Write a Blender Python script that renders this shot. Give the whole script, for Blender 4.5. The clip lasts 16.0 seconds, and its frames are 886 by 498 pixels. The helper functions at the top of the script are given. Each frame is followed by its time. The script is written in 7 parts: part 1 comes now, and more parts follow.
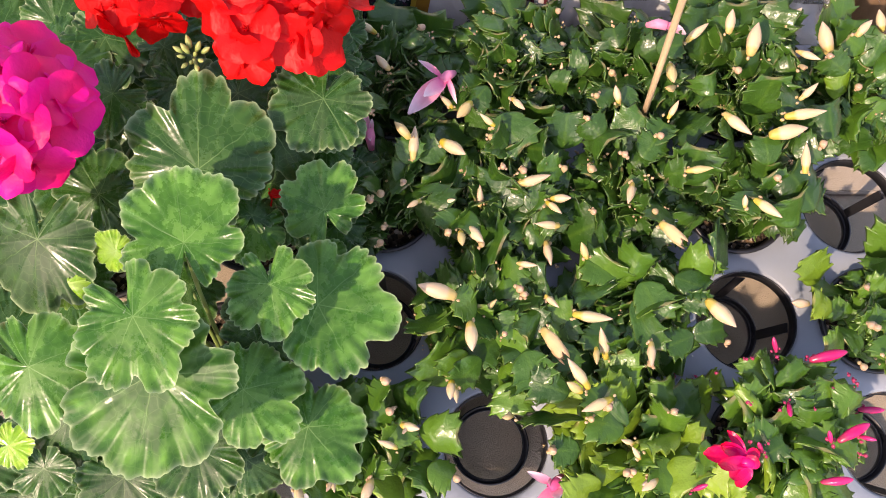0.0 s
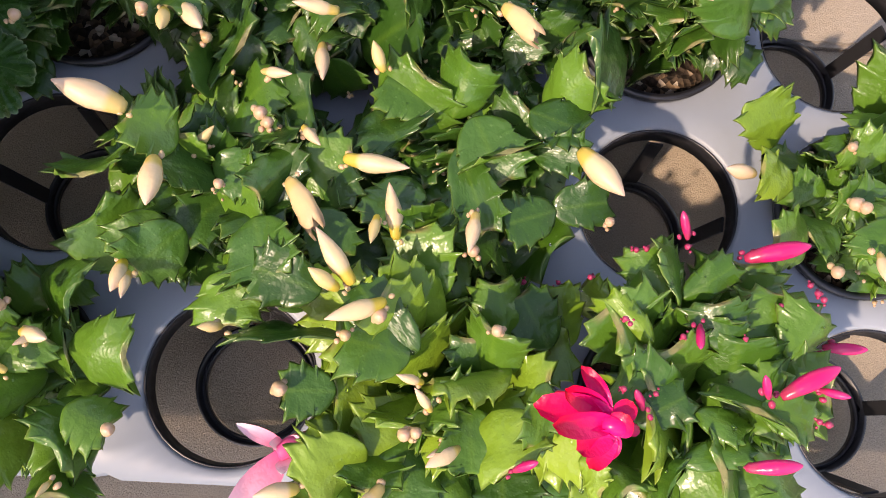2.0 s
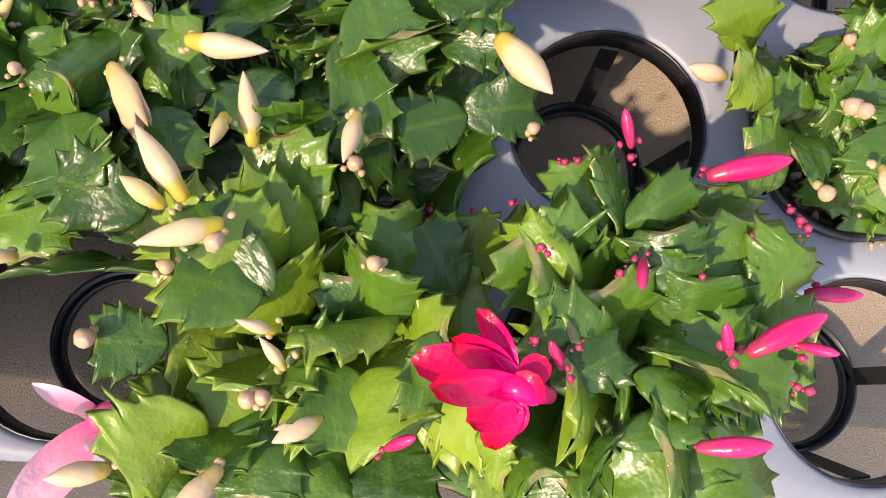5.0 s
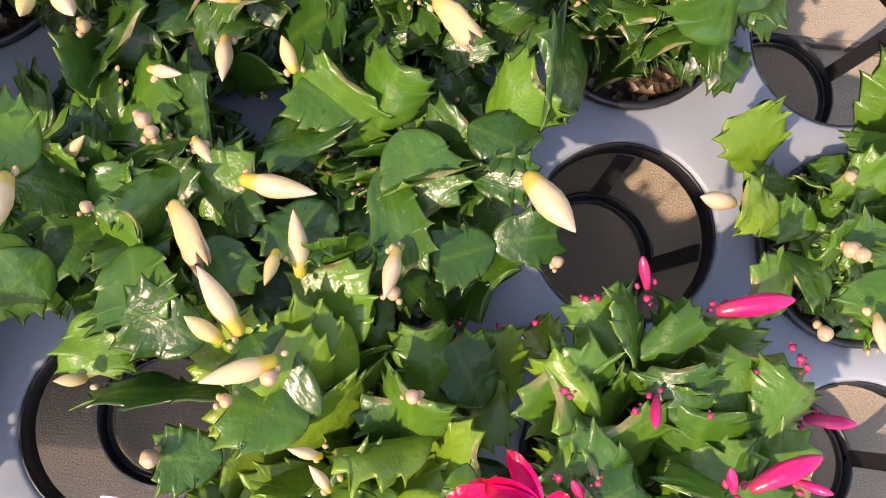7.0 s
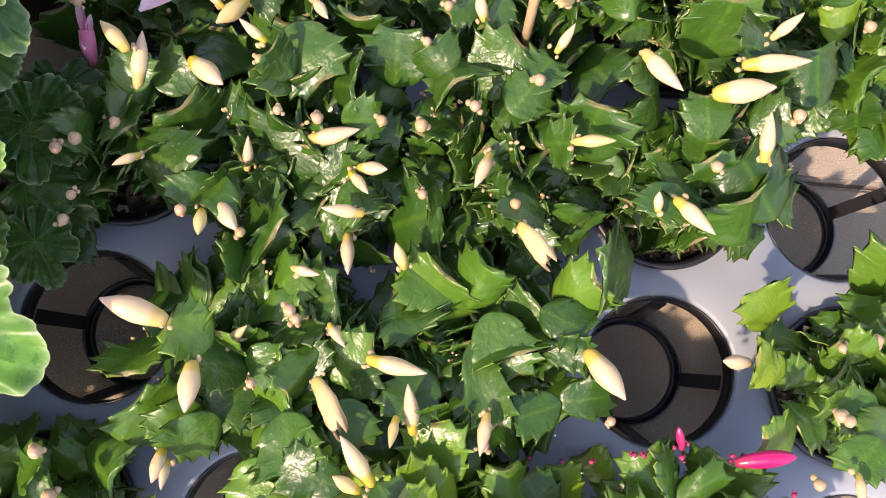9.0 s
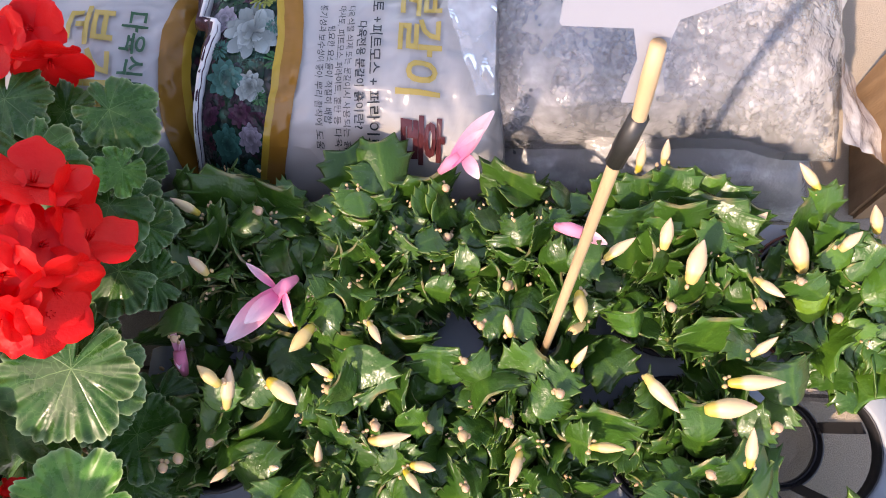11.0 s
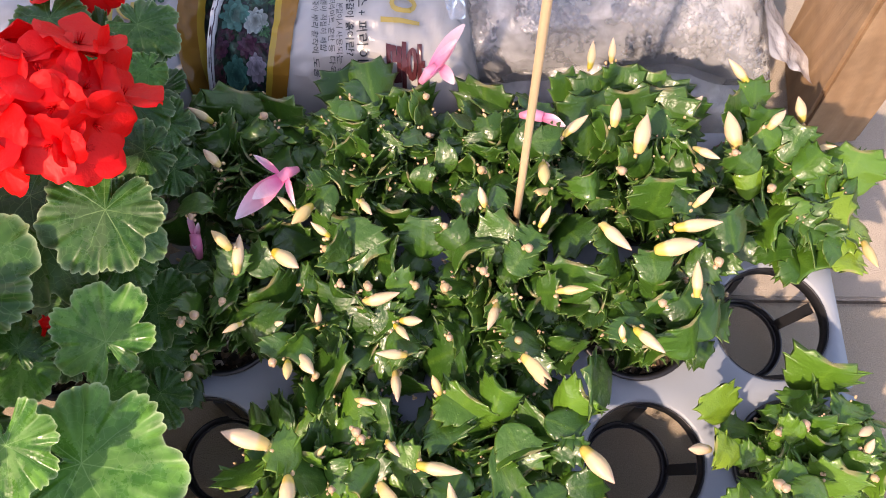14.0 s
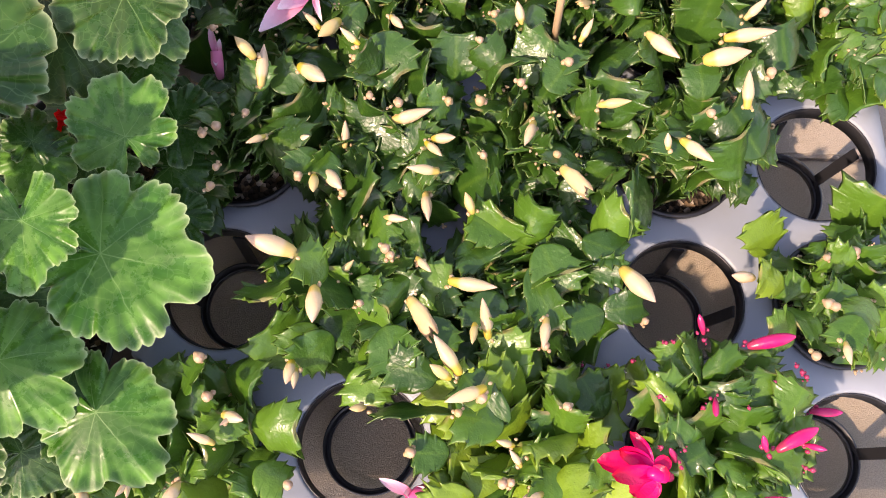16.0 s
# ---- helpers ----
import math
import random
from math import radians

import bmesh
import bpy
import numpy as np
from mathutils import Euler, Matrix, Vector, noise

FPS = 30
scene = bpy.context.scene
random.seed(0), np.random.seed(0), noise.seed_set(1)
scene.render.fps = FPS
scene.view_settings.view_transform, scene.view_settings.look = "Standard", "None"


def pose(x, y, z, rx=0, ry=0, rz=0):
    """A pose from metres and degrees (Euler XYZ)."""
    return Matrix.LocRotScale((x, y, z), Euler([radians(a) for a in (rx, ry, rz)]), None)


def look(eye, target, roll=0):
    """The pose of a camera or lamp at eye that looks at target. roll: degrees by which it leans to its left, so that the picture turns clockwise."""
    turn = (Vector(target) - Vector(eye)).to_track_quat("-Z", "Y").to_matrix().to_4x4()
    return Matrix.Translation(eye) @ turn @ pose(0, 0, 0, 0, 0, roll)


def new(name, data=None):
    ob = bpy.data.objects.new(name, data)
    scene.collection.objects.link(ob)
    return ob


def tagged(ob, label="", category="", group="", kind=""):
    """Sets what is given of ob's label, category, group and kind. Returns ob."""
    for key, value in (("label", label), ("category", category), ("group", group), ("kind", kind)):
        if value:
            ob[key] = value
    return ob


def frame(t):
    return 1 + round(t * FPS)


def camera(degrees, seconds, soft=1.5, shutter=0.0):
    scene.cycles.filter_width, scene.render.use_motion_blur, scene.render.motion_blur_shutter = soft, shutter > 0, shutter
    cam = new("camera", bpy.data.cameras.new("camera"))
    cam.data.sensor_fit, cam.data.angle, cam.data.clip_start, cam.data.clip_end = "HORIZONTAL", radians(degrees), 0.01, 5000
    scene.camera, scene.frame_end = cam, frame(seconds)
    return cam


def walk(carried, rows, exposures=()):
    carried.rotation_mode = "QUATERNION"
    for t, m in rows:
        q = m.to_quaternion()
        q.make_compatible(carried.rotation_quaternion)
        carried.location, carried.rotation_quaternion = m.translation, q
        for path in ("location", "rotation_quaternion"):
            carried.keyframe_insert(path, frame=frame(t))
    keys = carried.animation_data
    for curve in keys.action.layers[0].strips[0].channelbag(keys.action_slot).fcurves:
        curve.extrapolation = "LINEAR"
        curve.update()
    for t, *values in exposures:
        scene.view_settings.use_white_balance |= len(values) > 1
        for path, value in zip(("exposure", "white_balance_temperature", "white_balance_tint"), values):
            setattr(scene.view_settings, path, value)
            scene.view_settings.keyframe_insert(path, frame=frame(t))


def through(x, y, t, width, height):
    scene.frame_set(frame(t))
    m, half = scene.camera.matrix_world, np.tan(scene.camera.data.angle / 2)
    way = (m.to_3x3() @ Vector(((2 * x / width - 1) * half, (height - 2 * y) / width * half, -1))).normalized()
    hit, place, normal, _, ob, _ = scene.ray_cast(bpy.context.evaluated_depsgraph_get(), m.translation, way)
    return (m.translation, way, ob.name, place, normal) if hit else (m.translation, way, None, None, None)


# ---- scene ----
cam = camera(56.4, 16.0, 1.0)
# seconds, eye x y z in metres, turn rx ry rz in degrees
PATH = [
    (0.0, -0.0092, 0.0176, 0.8173, 13.62, -0.72, 0.01),
    (0.5, 0.0583, 0.0120, 0.8049, 13.36, -1.03, 0.60),
    (1.0, 0.1002, 0.0106, 0.7543, 12.74, -1.39, 1.47),
    (1.5, 0.1252, 0.0112, 0.6397, 11.64, -1.97, 2.57),
    (2.0, 0.1400, 0.0084, 0.5306, 11.34, -2.24, 2.88),
    (2.5, 0.1633, 0.0012, 0.4682, 10.86, -2.36, 3.13),
    (3.0, 0.1738, -0.0030, 0.4414, 10.21, -2.47, 3.20),
    (5.5, 0.1873, 0.0151, 0.4424, 9.59, -2.86, 3.52),
    (6.0, 0.1872, 0.0281, 0.4494, 9.76, -2.79, 3.87),
    (6.5, 0.1820, 0.0413, 0.4599, 9.31, -2.77, 4.12),
    (7.0, 0.1719, 0.0515, 0.4764, 8.95, -2.65, 4.28),
    (7.5, 0.1657, 0.0689, 0.5025, 8.46, -2.67, 4.39),
    (8.0, 0.1557, 0.0837, 0.5242, 8.15, -2.59, 4.46),
    (10.5, 0.1026, 0.2245, 0.6692, 8.25, -0.46, 4.14),
    (11.0, 0.1048, 0.2686, 0.6894, 9.62, -0.27, 2.39),
    (11.5, 0.1020, 0.2800, 0.7023, 14.94, -0.16, 1.50),
    (12.0, 0.1017, 0.2747, 0.7122, 17.14, -0.33, 1.38),
    (12.5, 0.1121, 0.2620, 0.7133, 17.43, -0.23, 0.87),
    (13.0, 0.1176, 0.2323, 0.7185, 17.21, -0.17, 0.81),
    (13.5, 0.1165, 0.1625, 0.7284, 16.32, 0.05, 0.69),
    (14.0, 0.1228, 0.1029, 0.7289, 16.68, 0.22, 0.69),
    (14.5, 0.1279, 0.0571, 0.7176, 16.75, 0.33, 0.75),
    (15.0, 0.1260, 0.0233, 0.7045, 16.01, 0.31, 1.03),
    (15.5, 0.1105, 0.0103, 0.6837, 15.23, 0.17, 1.48),
    (16.0, 0.1041, 0.0111, 0.6752, 14.51, 0.17, 1.62),
]
walk(cam, [(t, pose(*p)) for t, *p in PATH], [(0.0, 1.50, 7900, 28), (3.0, 1.53, 8000, 26), (6.0, 1.57, 8000, 26), (10.5, 1.78, 7800, 27), (12.5, 1.52, 8000, 27), (14.5, 1.70, 8000, 29), (16.0, 1.72, 8000, 30)])

# ---- light ----
SUN_AZ, SUN_EL = radians(225), radians(44)      # the sun stands behind and to the side of the viewer
world = bpy.data.worlds.new("daylight")
scene.world = world
world.use_nodes = True
wn = world.node_tree.nodes
sky = wn.new("ShaderNodeTexSky")
sky.sky_type, sky.sun_disc = "NISHITA", False
sky.sun_elevation, sky.sun_rotation = SUN_EL, radians(225)
wn["Background"].inputs["Strength"].default_value = 0.17
world.node_tree.links.new(sky.outputs["Color"], wn["Background"].inputs["Color"])
sun_data = bpy.data.lights.new("sun", "SUN")
sun_data.energy, sun_data.angle, sun_data.color = 2.25, radians(1.2), (1.0, 0.92, 0.78)
sun = new("sun", sun_data)
SUN_WAY = Vector((math.cos(SUN_AZ) * math.cos(SUN_EL), math.sin(SUN_AZ) * math.cos(SUN_EL), math.sin(SUN_EL)))
sun.matrix_basis = look(SUN_WAY * 4, (0, 0, 0))


# ---- materials ----
class Nodes:
    """A small wrapper round a material's node tree."""

    def __init__(self, name, rough=0.5, metal=0.0, spec=0.5):
        self.mat = bpy.data.materials.new(name)
        self.mat.use_nodes = True
        self.t = self.mat.node_tree
        self.b = self.t.nodes["Principled BSDF"]
        self.b.inputs["Roughness"].default_value = rough
        self.b.inputs["Metallic"].default_value = metal
        self.b.inputs["Specular IOR Level"].default_value = spec

    def n(self, kind, **props):
        node = self.t.nodes.new("ShaderNode" + kind)
        for k, v in props.items():
            if k == "op":
                node.operation = v
            elif k == "blend":
                node.data_type, node.blend_type = "RGBA", v
        return node

    def link(self, a, b):
        self.t.links.new(a, b)

    def coords(self, which="Object"):
        return self.n("TexCoord").outputs[which]

    def noise(self, scale, detail=4.0, rough=0.55, at=None):
        node = self.n("TexNoise")
        node.inputs["Scale"].default_value, node.inputs["Detail"].default_value = scale, detail
        node.inputs["Roughness"].default_value = rough
        self.link(at or self.coords(), node.inputs["Vector"])
        return node.outputs["Fac"]

    def voronoi(self, scale, out="Distance", at=None, feature="F1"):
        node = self.n("TexVoronoi")
        node.feature = feature
        node.inputs["Scale"].default_value = scale
        self.link(at or self.coords(), node.inputs["Vector"])
        return node.outputs[out]

    def ramp(self, fac, stops):
        node = self.n("ValToRGB")
        e = node.color_ramp.elements
        while len(e) < len(stops):
            e.new(0.5)
        for el, (p, c) in zip(e, stops):
            el.position, el.color = p, (*c, 1)
        self.link(fac, node.inputs["Fac"])
        return node.outputs["Color"]

    def math(self, op, a, b=None, clamp=False):
        node = self.n("Math", op=op)
        node.use_clamp = clamp
        for i, v in enumerate((a, b)):
            if v is None:
                continue
            if isinstance(v, (int, float)):
                node.inputs[i].default_value = v
            else:
                self.link(v, node.inputs[i])
        return node.outputs[0]

    def mix(self, fac, a, b, blend="MIX"):
        node = self.n("Mix", blend=blend)
        for sock, v in ((node.inputs[0], fac), (node.inputs[6], a), (node.inputs[7], b)):
            if isinstance(v, (int, float)):
                sock.default_value = v
            elif isinstance(v, tuple):
                sock.default_value = (*v, 1)
            else:
                self.link(v, sock)
        return node.outputs[2]

    def xyz(self, at=None):
        node = self.n("SeparateXYZ")
        self.link(at or self.coords(), node.inputs[0])
        return node.outputs

    def random(self):
        return self.n("ObjectInfo").outputs["Random"]

    def color(self, c):
        if isinstance(c, tuple):
            self.b.inputs["Base Color"].default_value = (*c, 1)
        else:
            self.link(c, self.b.inputs["Base Color"])
        return self

    def rough(self, v):
        self.link(v, self.b.inputs["Roughness"])
        return self

    def bump(self, height, strength=0.3, distance=0.001):
        node = self.n("Bump")
        node.inputs["Strength"].default_value, node.inputs["Distance"].default_value = strength, distance
        self.link(height, node.inputs["Height"])
        self.link(node.outputs["Normal"], self.b.inputs["Normal"])
        return self

    def glow_through(self, color, amount):
        """Lets some light shine through a thin leaf or petal."""
        out = self.t.nodes["Material Output"]
        tr, mx = self.n("BsdfTranslucent"), self.n("MixShader")
        if isinstance(color, tuple):
            tr.inputs["Color"].default_value = (*color, 1)
        else:
            self.link(color, tr.inputs["Color"])
        mx.inputs[0].default_value = amount
        self.link(self.b.outputs[0], mx.inputs[1])
        self.link(tr.outputs[0], mx.inputs[2])
        self.link(mx.outputs[0], out.inputs["Surface"])
        return self


def wet_drops(m, at):
    """Small domes of water that lie scattered on a leaf, as relief."""
    cell = m.n("TexVoronoi")
    cell.inputs["Scale"].default_value = 13.0
    m.link(at, cell.inputs["Vector"])
    kept = m.math("GREATER_THAN", m.xyz(cell.outputs["Color"])[0], 0.66)
    dome = m.math("POWER", m.math("SUBTRACT", 1.0, m.math("MULTIPLY", cell.outputs["Distance"], 3.4), clamp=True), 0.8)
    height = m.math("MULTIPLY", m.math("MULTIPLY", dome, kept), m.math("GREATER_THAN", m.noise(2.2, 2, at=at), 0.44))
    relief = m.n("Bump")
    relief.inputs["Strength"].default_value, relief.inputs["Distance"].default_value = 0.16, 0.030
    old = m.b.inputs["Normal"].links[0].from_socket
    m.link(height, relief.inputs["Height"])
    m.link(old, relief.inputs["Normal"])
    m.link(relief.outputs["Normal"], m.b.inputs["Normal"])
    # the drops' lens brightness is painted as a lighter green
    skin = m.b.inputs["Base Color"].links[0].from_socket
    m.color(m.mix(m.math("MULTIPLY", height, 0.22), skin, (0.20, 0.34, 0.12)))
    m.b.inputs["Coat Weight"].default_value, m.b.inputs["Coat Roughness"].default_value = 0.16, 0.10
    m.link(relief.outputs["Normal"], m.b.inputs["Coat Normal"])


def cactus_green(name, dark, light, rough=0.3):
    m = Nodes(name, rough=rough, spec=0.40)
    at = m.coords()
    r = m.random()
    base = m.mix(r, dark, light)
    blot = m.noise(3.0, 4, at=at)
    base = m.mix(m.math("MULTIPLY", blot, 0.36), base, tuple(0.5 * a + 0.5 * b for a, b in zip(light, (0.10, 0.24, 0.012))))
    x, y, _ = m.xyz(at)
    rib = m.math("SUBTRACT", 1.0, m.math("MULTIPLY", m.math("ABSOLUTE", x), 16.0), clamp=True)
    base = m.mix(m.math("MULTIPLY", rib, 0.15), base, (0.17, 0.32, 0.03))
    rim = m.n("Attribute")
    rim.attribute_name = "rim"
    base = m.mix(m.math("MULTIPLY", m.math("POWER", rim.outputs["Fac"], 24.0), 0.60), base, (0.26, 0.34, 0.10))
    crest = m.math("MULTIPLY", m.math("MULTIPLY", m.math("SUBTRACT", y, 0.885), 26.0, clamp=True), m.math("SUBTRACT", 1.0, m.math("MULTIPLY", m.math("ABSOLUTE", x), 4.6), clamp=True))
    base = m.mix(m.math("MULTIPLY", crest, m.math("GREATER_THAN", r, 0.35)), base, (0.30, 0.22, 0.11))
    side = m.math("SINE", m.math("MULTIPLY", m.math("SUBTRACT", y, m.math("MULTIPLY", m.math("ABSOLUTE", x), 0.55)), 30.0))
    dust = m.math("GREATER_THAN", m.noise(9.0, 6, 0.7, at=at), 0.66)
    base = m.mix(m.math("MULTIPLY", dust, 0.12), base, (0.22, 0.30, 0.09))
    m.color(base)
    m.rough(m.math("ADD", m.math("MULTIPLY", m.noise(5.0, 3, at=at), 0.22), rough - 0.03))
    m.bump(m.math("ADD", m.math("ADD", m.noise(3.2, 3, at=at), m.math("MULTIPLY", m.noise(14.0, 2, at=at), 0.12)), m.math("MULTIPLY", side, 0.03)), 0.10, 0.03)
    wet_drops(m, at)
    return m.glow_through(m.mix(0.5, light, (0.25, 0.46, 0.02)), 0.15).mat


M_CACTUS = cactus_green("cactus_green", (0.0088, 0.044, 0.007), (0.036, 0.110, 0.015), 0.27)
# deep green of the back rows, darkened further for the weaker light there
M_CACTUS_DEEP_SHADED = cactus_green("cactus_deep_green", (0.0070, 0.036, 0.006), (0.028, 0.088, 0.012), 0.26)
M_CACTUS_PALE = cactus_green("cactus_pale_green", (0.082, 0.175, 0.012), (0.205, 0.315, 0.028), 0.28)
M_CACTUS_MID = cactus_green("cactus_mid_green", (0.024, 0.088, 0.009), (0.084, 0.190, 0.019), 0.27)


def bud_skin(name, base, body, tip, rough=0.38):
    m = Nodes(name, rough=rough)
    at = m.coords()
    _, y, _ = m.xyz(at)
    c = m.ramp(y, [(0.0, base), (0.20, base), (0.29, body), (0.66, body), (1.0, tip)])
    r = m.random()
    c = m.mix(m.math("MULTIPLY", r, 0.45), c, tip)
    c = m.mix(m.math("MULTIPLY", m.math("GREATER_THAN", m.math("FRACT", m.math("MULTIPLY", r, 7.0)), 0.84), 0.35), c, base)
    c = m.mix(m.math("MULTIPLY", m.noise(4.0, 3, at=at), 0.12), c, base)
    m.color(c).bump(m.noise(4.0, 2, at=at), 0.06, 0.02)
    return m.glow_through(body, 0.2).mat


M_BUD = bud_skin("cream_bud", (0.50, 0.39, 0.026), (0.66, 0.51, 0.29), (0.68, 0.455, 0.35), 0.44)
M_TINY = bud_skin("tiny_bud", (0.46, 0.35, 0.11), (0.56, 0.40, 0.22), (0.56, 0.34, 0.24))
M_DRIED = bud_skin("dried_bud", (0.52, 0.40, 0.10), (0.60, 0.44, 0.22), (0.56, 0.38, 0.22), 0.6)
M_BEAD = bud_skin("magenta_bead", (0.34, 0.03, 0.07), (0.40, 0.012, 0.085), (0.46, 0.06, 0.13), 0.35)
M_MAGENTA = bud_skin("magenta_bud", (0.40, 0.03, 0.08), (0.60, 0.008, 0.125), (0.66, 0.035, 0.19), 0.27)


def petal_skin(name, inner, outer, rough=0.45, through=0.25, fade=1.3):
    m = Nodes(name, rough=rough, spec=0.2)
    at = m.coords()
    x, y, _ = m.xyz(at)
    c = m.mix(m.math("POWER", m.math("ABSOLUTE", y), fade, clamp=True), inner, outer)
    streak = m.n("TexWave")
    streak.bands_direction = "X"
    streak.inputs["Scale"].default_value, streak.inputs["Distortion"].default_value = 5.0, 2.5
    m.link(at, streak.inputs["Vector"])
    c = m.mix(m.math("MULTIPLY", streak.outputs["Fac"], 0.025), c, tuple(0.7 * v for v in outer))
    c = m.mix(m.math("MULTIPLY", m.random(), 0.18), c, inner)
    m.color(c).bump(m.noise(4.0, 3, at=at), 0.10, 0.05)
    return m.glow_through(outer, through).mat


M_RED = petal_skin("scarlet_petal", (0.66, 0.006, 0.006), (0.80, 0.011, 0.009))
M_PINK_HOT = petal_skin("magenta_petal", (0.80, 0.010, 0.12), (0.84, 0.008, 0.30))
M_CACTUS_RED = petal_skin("cactus_red_petal", (0.70, 0.010, 0.15), (0.62, 0.005, 0.018), 0.26, 0.12)
M_CACTUS_PINK = petal_skin("cactus_pink_petal", (0.80, 0.085, 0.27), (0.87, 0.72, 0.73), 0.4, fade=1.15)


def leaf_green(name, dark, light, rough=0.5):
    """Geranium leaf: fine hairs, paler veins that fan out from the stalk."""
    m = Nodes(name, rough=rough, spec=0.30)
    at = m.coords()
    x, y, _ = m.xyz(at)
    ang = m.math("ARCTAN2", x, y)
    rad = m.math("SQRT", m.math("ADD", m.math("MULTIPLY", x, x), m.math("MULTIPLY", y, y)))
    wob = m.math("MULTIPLY", m.math("SUBTRACT", m.noise(3.0, 2, at=at), 0.5), 0.25)
    f = m.math("FRACT", m.math("ADD", m.math("MULTIPLY", m.math("ADD", ang, wob), 7 / (2 * math.pi)), 0.5))
    off = m.math("MULTIPLY", m.math("ABSOLUTE", m.math("SUBTRACT", f, 0.5)), rad)
    vein = m.math("MULTIPLY", m.math("SUBTRACT", 1.0, m.math("MULTIPLY", off, 95.0), clamp=True), m.math("SUBTRACT", 1.05, rad, clamp=True))
    base = m.mix(m.random(), dark, light)
    base = m.mix(m.ramp(m.noise(1.6, 4, at=at), [(0.44, (0, 0, 0)), (0.62, (0.85, 0.85, 0.85))]), base, tuple(1.15 * v for v in light))
    base = m.mix(m.ramp(m.noise(2.6, 5, 0.6, at), [(0.46, (0, 0, 0)), (0.60, (0.65, 0.65, 0.65))]), base, dark)
    zone = m.math("SUBTRACT", 1.0, m.math("MULTIPLY", m.math("ABSOLUTE", m.math("SUBTRACT", rad, 0.62)), 4.0), clamp=True)
    base = m.mix(m.math("MULTIPLY", zone, 0.16), base, tuple(0.5 * v for v in dark))
    wet = m.ramp(m.math("ADD", m.noise(2.2, 5, 0.65, at), m.math("MULTIPLY", m.random(), 0.10)), [(0.550, (0, 0, 0)), (0.570, (1, 1, 1))])
    base = m.mix(m.math("MULTIPLY", wet, 0.45), base, (dark[0] * 0.9, dark[1] * 1.25, dark[2] * 0.6))
    base = m.mix(m.math("MULTIPLY", vein, 0.48), base, (0.23, 0.38, 0.13))
    cell = m.voronoi(16.0, at=at)
    net = m.voronoi(7.0, at=at, feature="DISTANCE_TO_EDGE")
    base = m.mix(m.math("MULTIPLY", m.math("SUBTRACT", 1.0, m.math("MULTIPLY", net, 22.0), clamp=True), 0.16), base, (0.20, 0.34, 0.11))
    rim = m.n("Attribute")
    rim.attribute_name = "rim"
    base = m.mix(m.math("MULTIPLY", m.math("POWER", rim.outputs["Fac"], 38.0), 0.75), base, (0.36, 0.46, 0.24))
    m.color(base)
    h = m.math("ADD", m.math("MULTIPLY", vein, -0.4), m.math("MULTIPLY", cell, 0.10))
    m.bump(m.math("ADD", h, m.math("MULTIPLY", m.noise(30.0, 2, at=at), 0.05)), 0.05, 0.02)
    dry = m.ramp(m.math("ADD", m.noise(1.5, 3, at=at), m.math("MULTIPLY", m.random(), 0.16)), [(0.50, (rough + 0.08,) * 3), (0.64, (0.30,) * 3)])
    m.rough(m.mix(m.math("MULTIPLY", wet, 0.8), dry, (0.20,) * 3))
    m.b.inputs["Sheen Weight"].default_value = 0.05
    m.b.inputs["Sheen Roughness"].default_value = 0.4
    return m.glow_through(m.mix(0.5, light, (0.22, 0.38, 0.05)), 0.14).mat


M_LEAF = leaf_green("geranium_leaf", (0.012, 0.074, 0.008), (0.092, 0.245, 0.036), 0.40)
M_LEAF_YOUNG = leaf_green("young_geranium_leaf", (0.13, 0.27, 0.020), (0.26, 0.44, 0.040), 0.4)
# deep green of some leaves; on low and inner ones it paints their shade
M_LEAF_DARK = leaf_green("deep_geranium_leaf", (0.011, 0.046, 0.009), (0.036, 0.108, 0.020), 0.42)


def plastic(name, color, rough, worn=0.1, scale=60):
    m = Nodes(name, rough=rough)
    a, b = m.noise(scale, 5), m.noise(scale * 0.15, 3)
    c = m.mix(m.math("MULTIPLY", b, worn * 2), color, tuple(min(1, 1.6 * v + 0.03) for v in color))
    m.color(m.mix(m.math("MULTIPLY", a, worn), c, tuple(0.6 * v for v in color)))
    m.rough(m.math("ADD", m.math("MULTIPLY", b, 0.25), rough - 0.1))
    return m.bump(a, 0.12, 0.0006).mat


M_TRAY = plastic("grey_tray_plastic", (0.207, 0.231, 0.256), 0.46, 0.14)
M_BLACK = plastic("black_pot_plastic", (0.013, 0.013, 0.015), 0.32, 0.1)
M_TAPE = plastic("black_tape", (0.012, 0.012, 0.012), 0.4, 0.1)
# the white card's shade is put into this bluish grey
M_CARD = plastic("white_card", (0.235, 0.252, 0.30), 0.5, 0.03)
M_INK = plastic("black_ink", (0.012, 0.012, 0.015), 0.5, 0.02)


def make_soil():
    m = Nodes("potting_soil", rough=0.9, spec=0.2)
    at = m.coords()
    v = m.voronoi(260.0, "Color", at)
    s = m.xyz(v)[0]
    c = m.ramp(s, [(0.0, (0.012, 0.009, 0.006)), (0.6, (0.05, 0.034, 0.022)), (0.86, (0.14, 0.09, 0.05)), (1.0, (0.42, 0.36, 0.28))])
    return m.color(c).bump(m.math("ADD", m.voronoi(260.0, at=at), m.noise(90.0, 4, at=at)), 0.9, 0.003).mat


M_SOIL = make_soil()


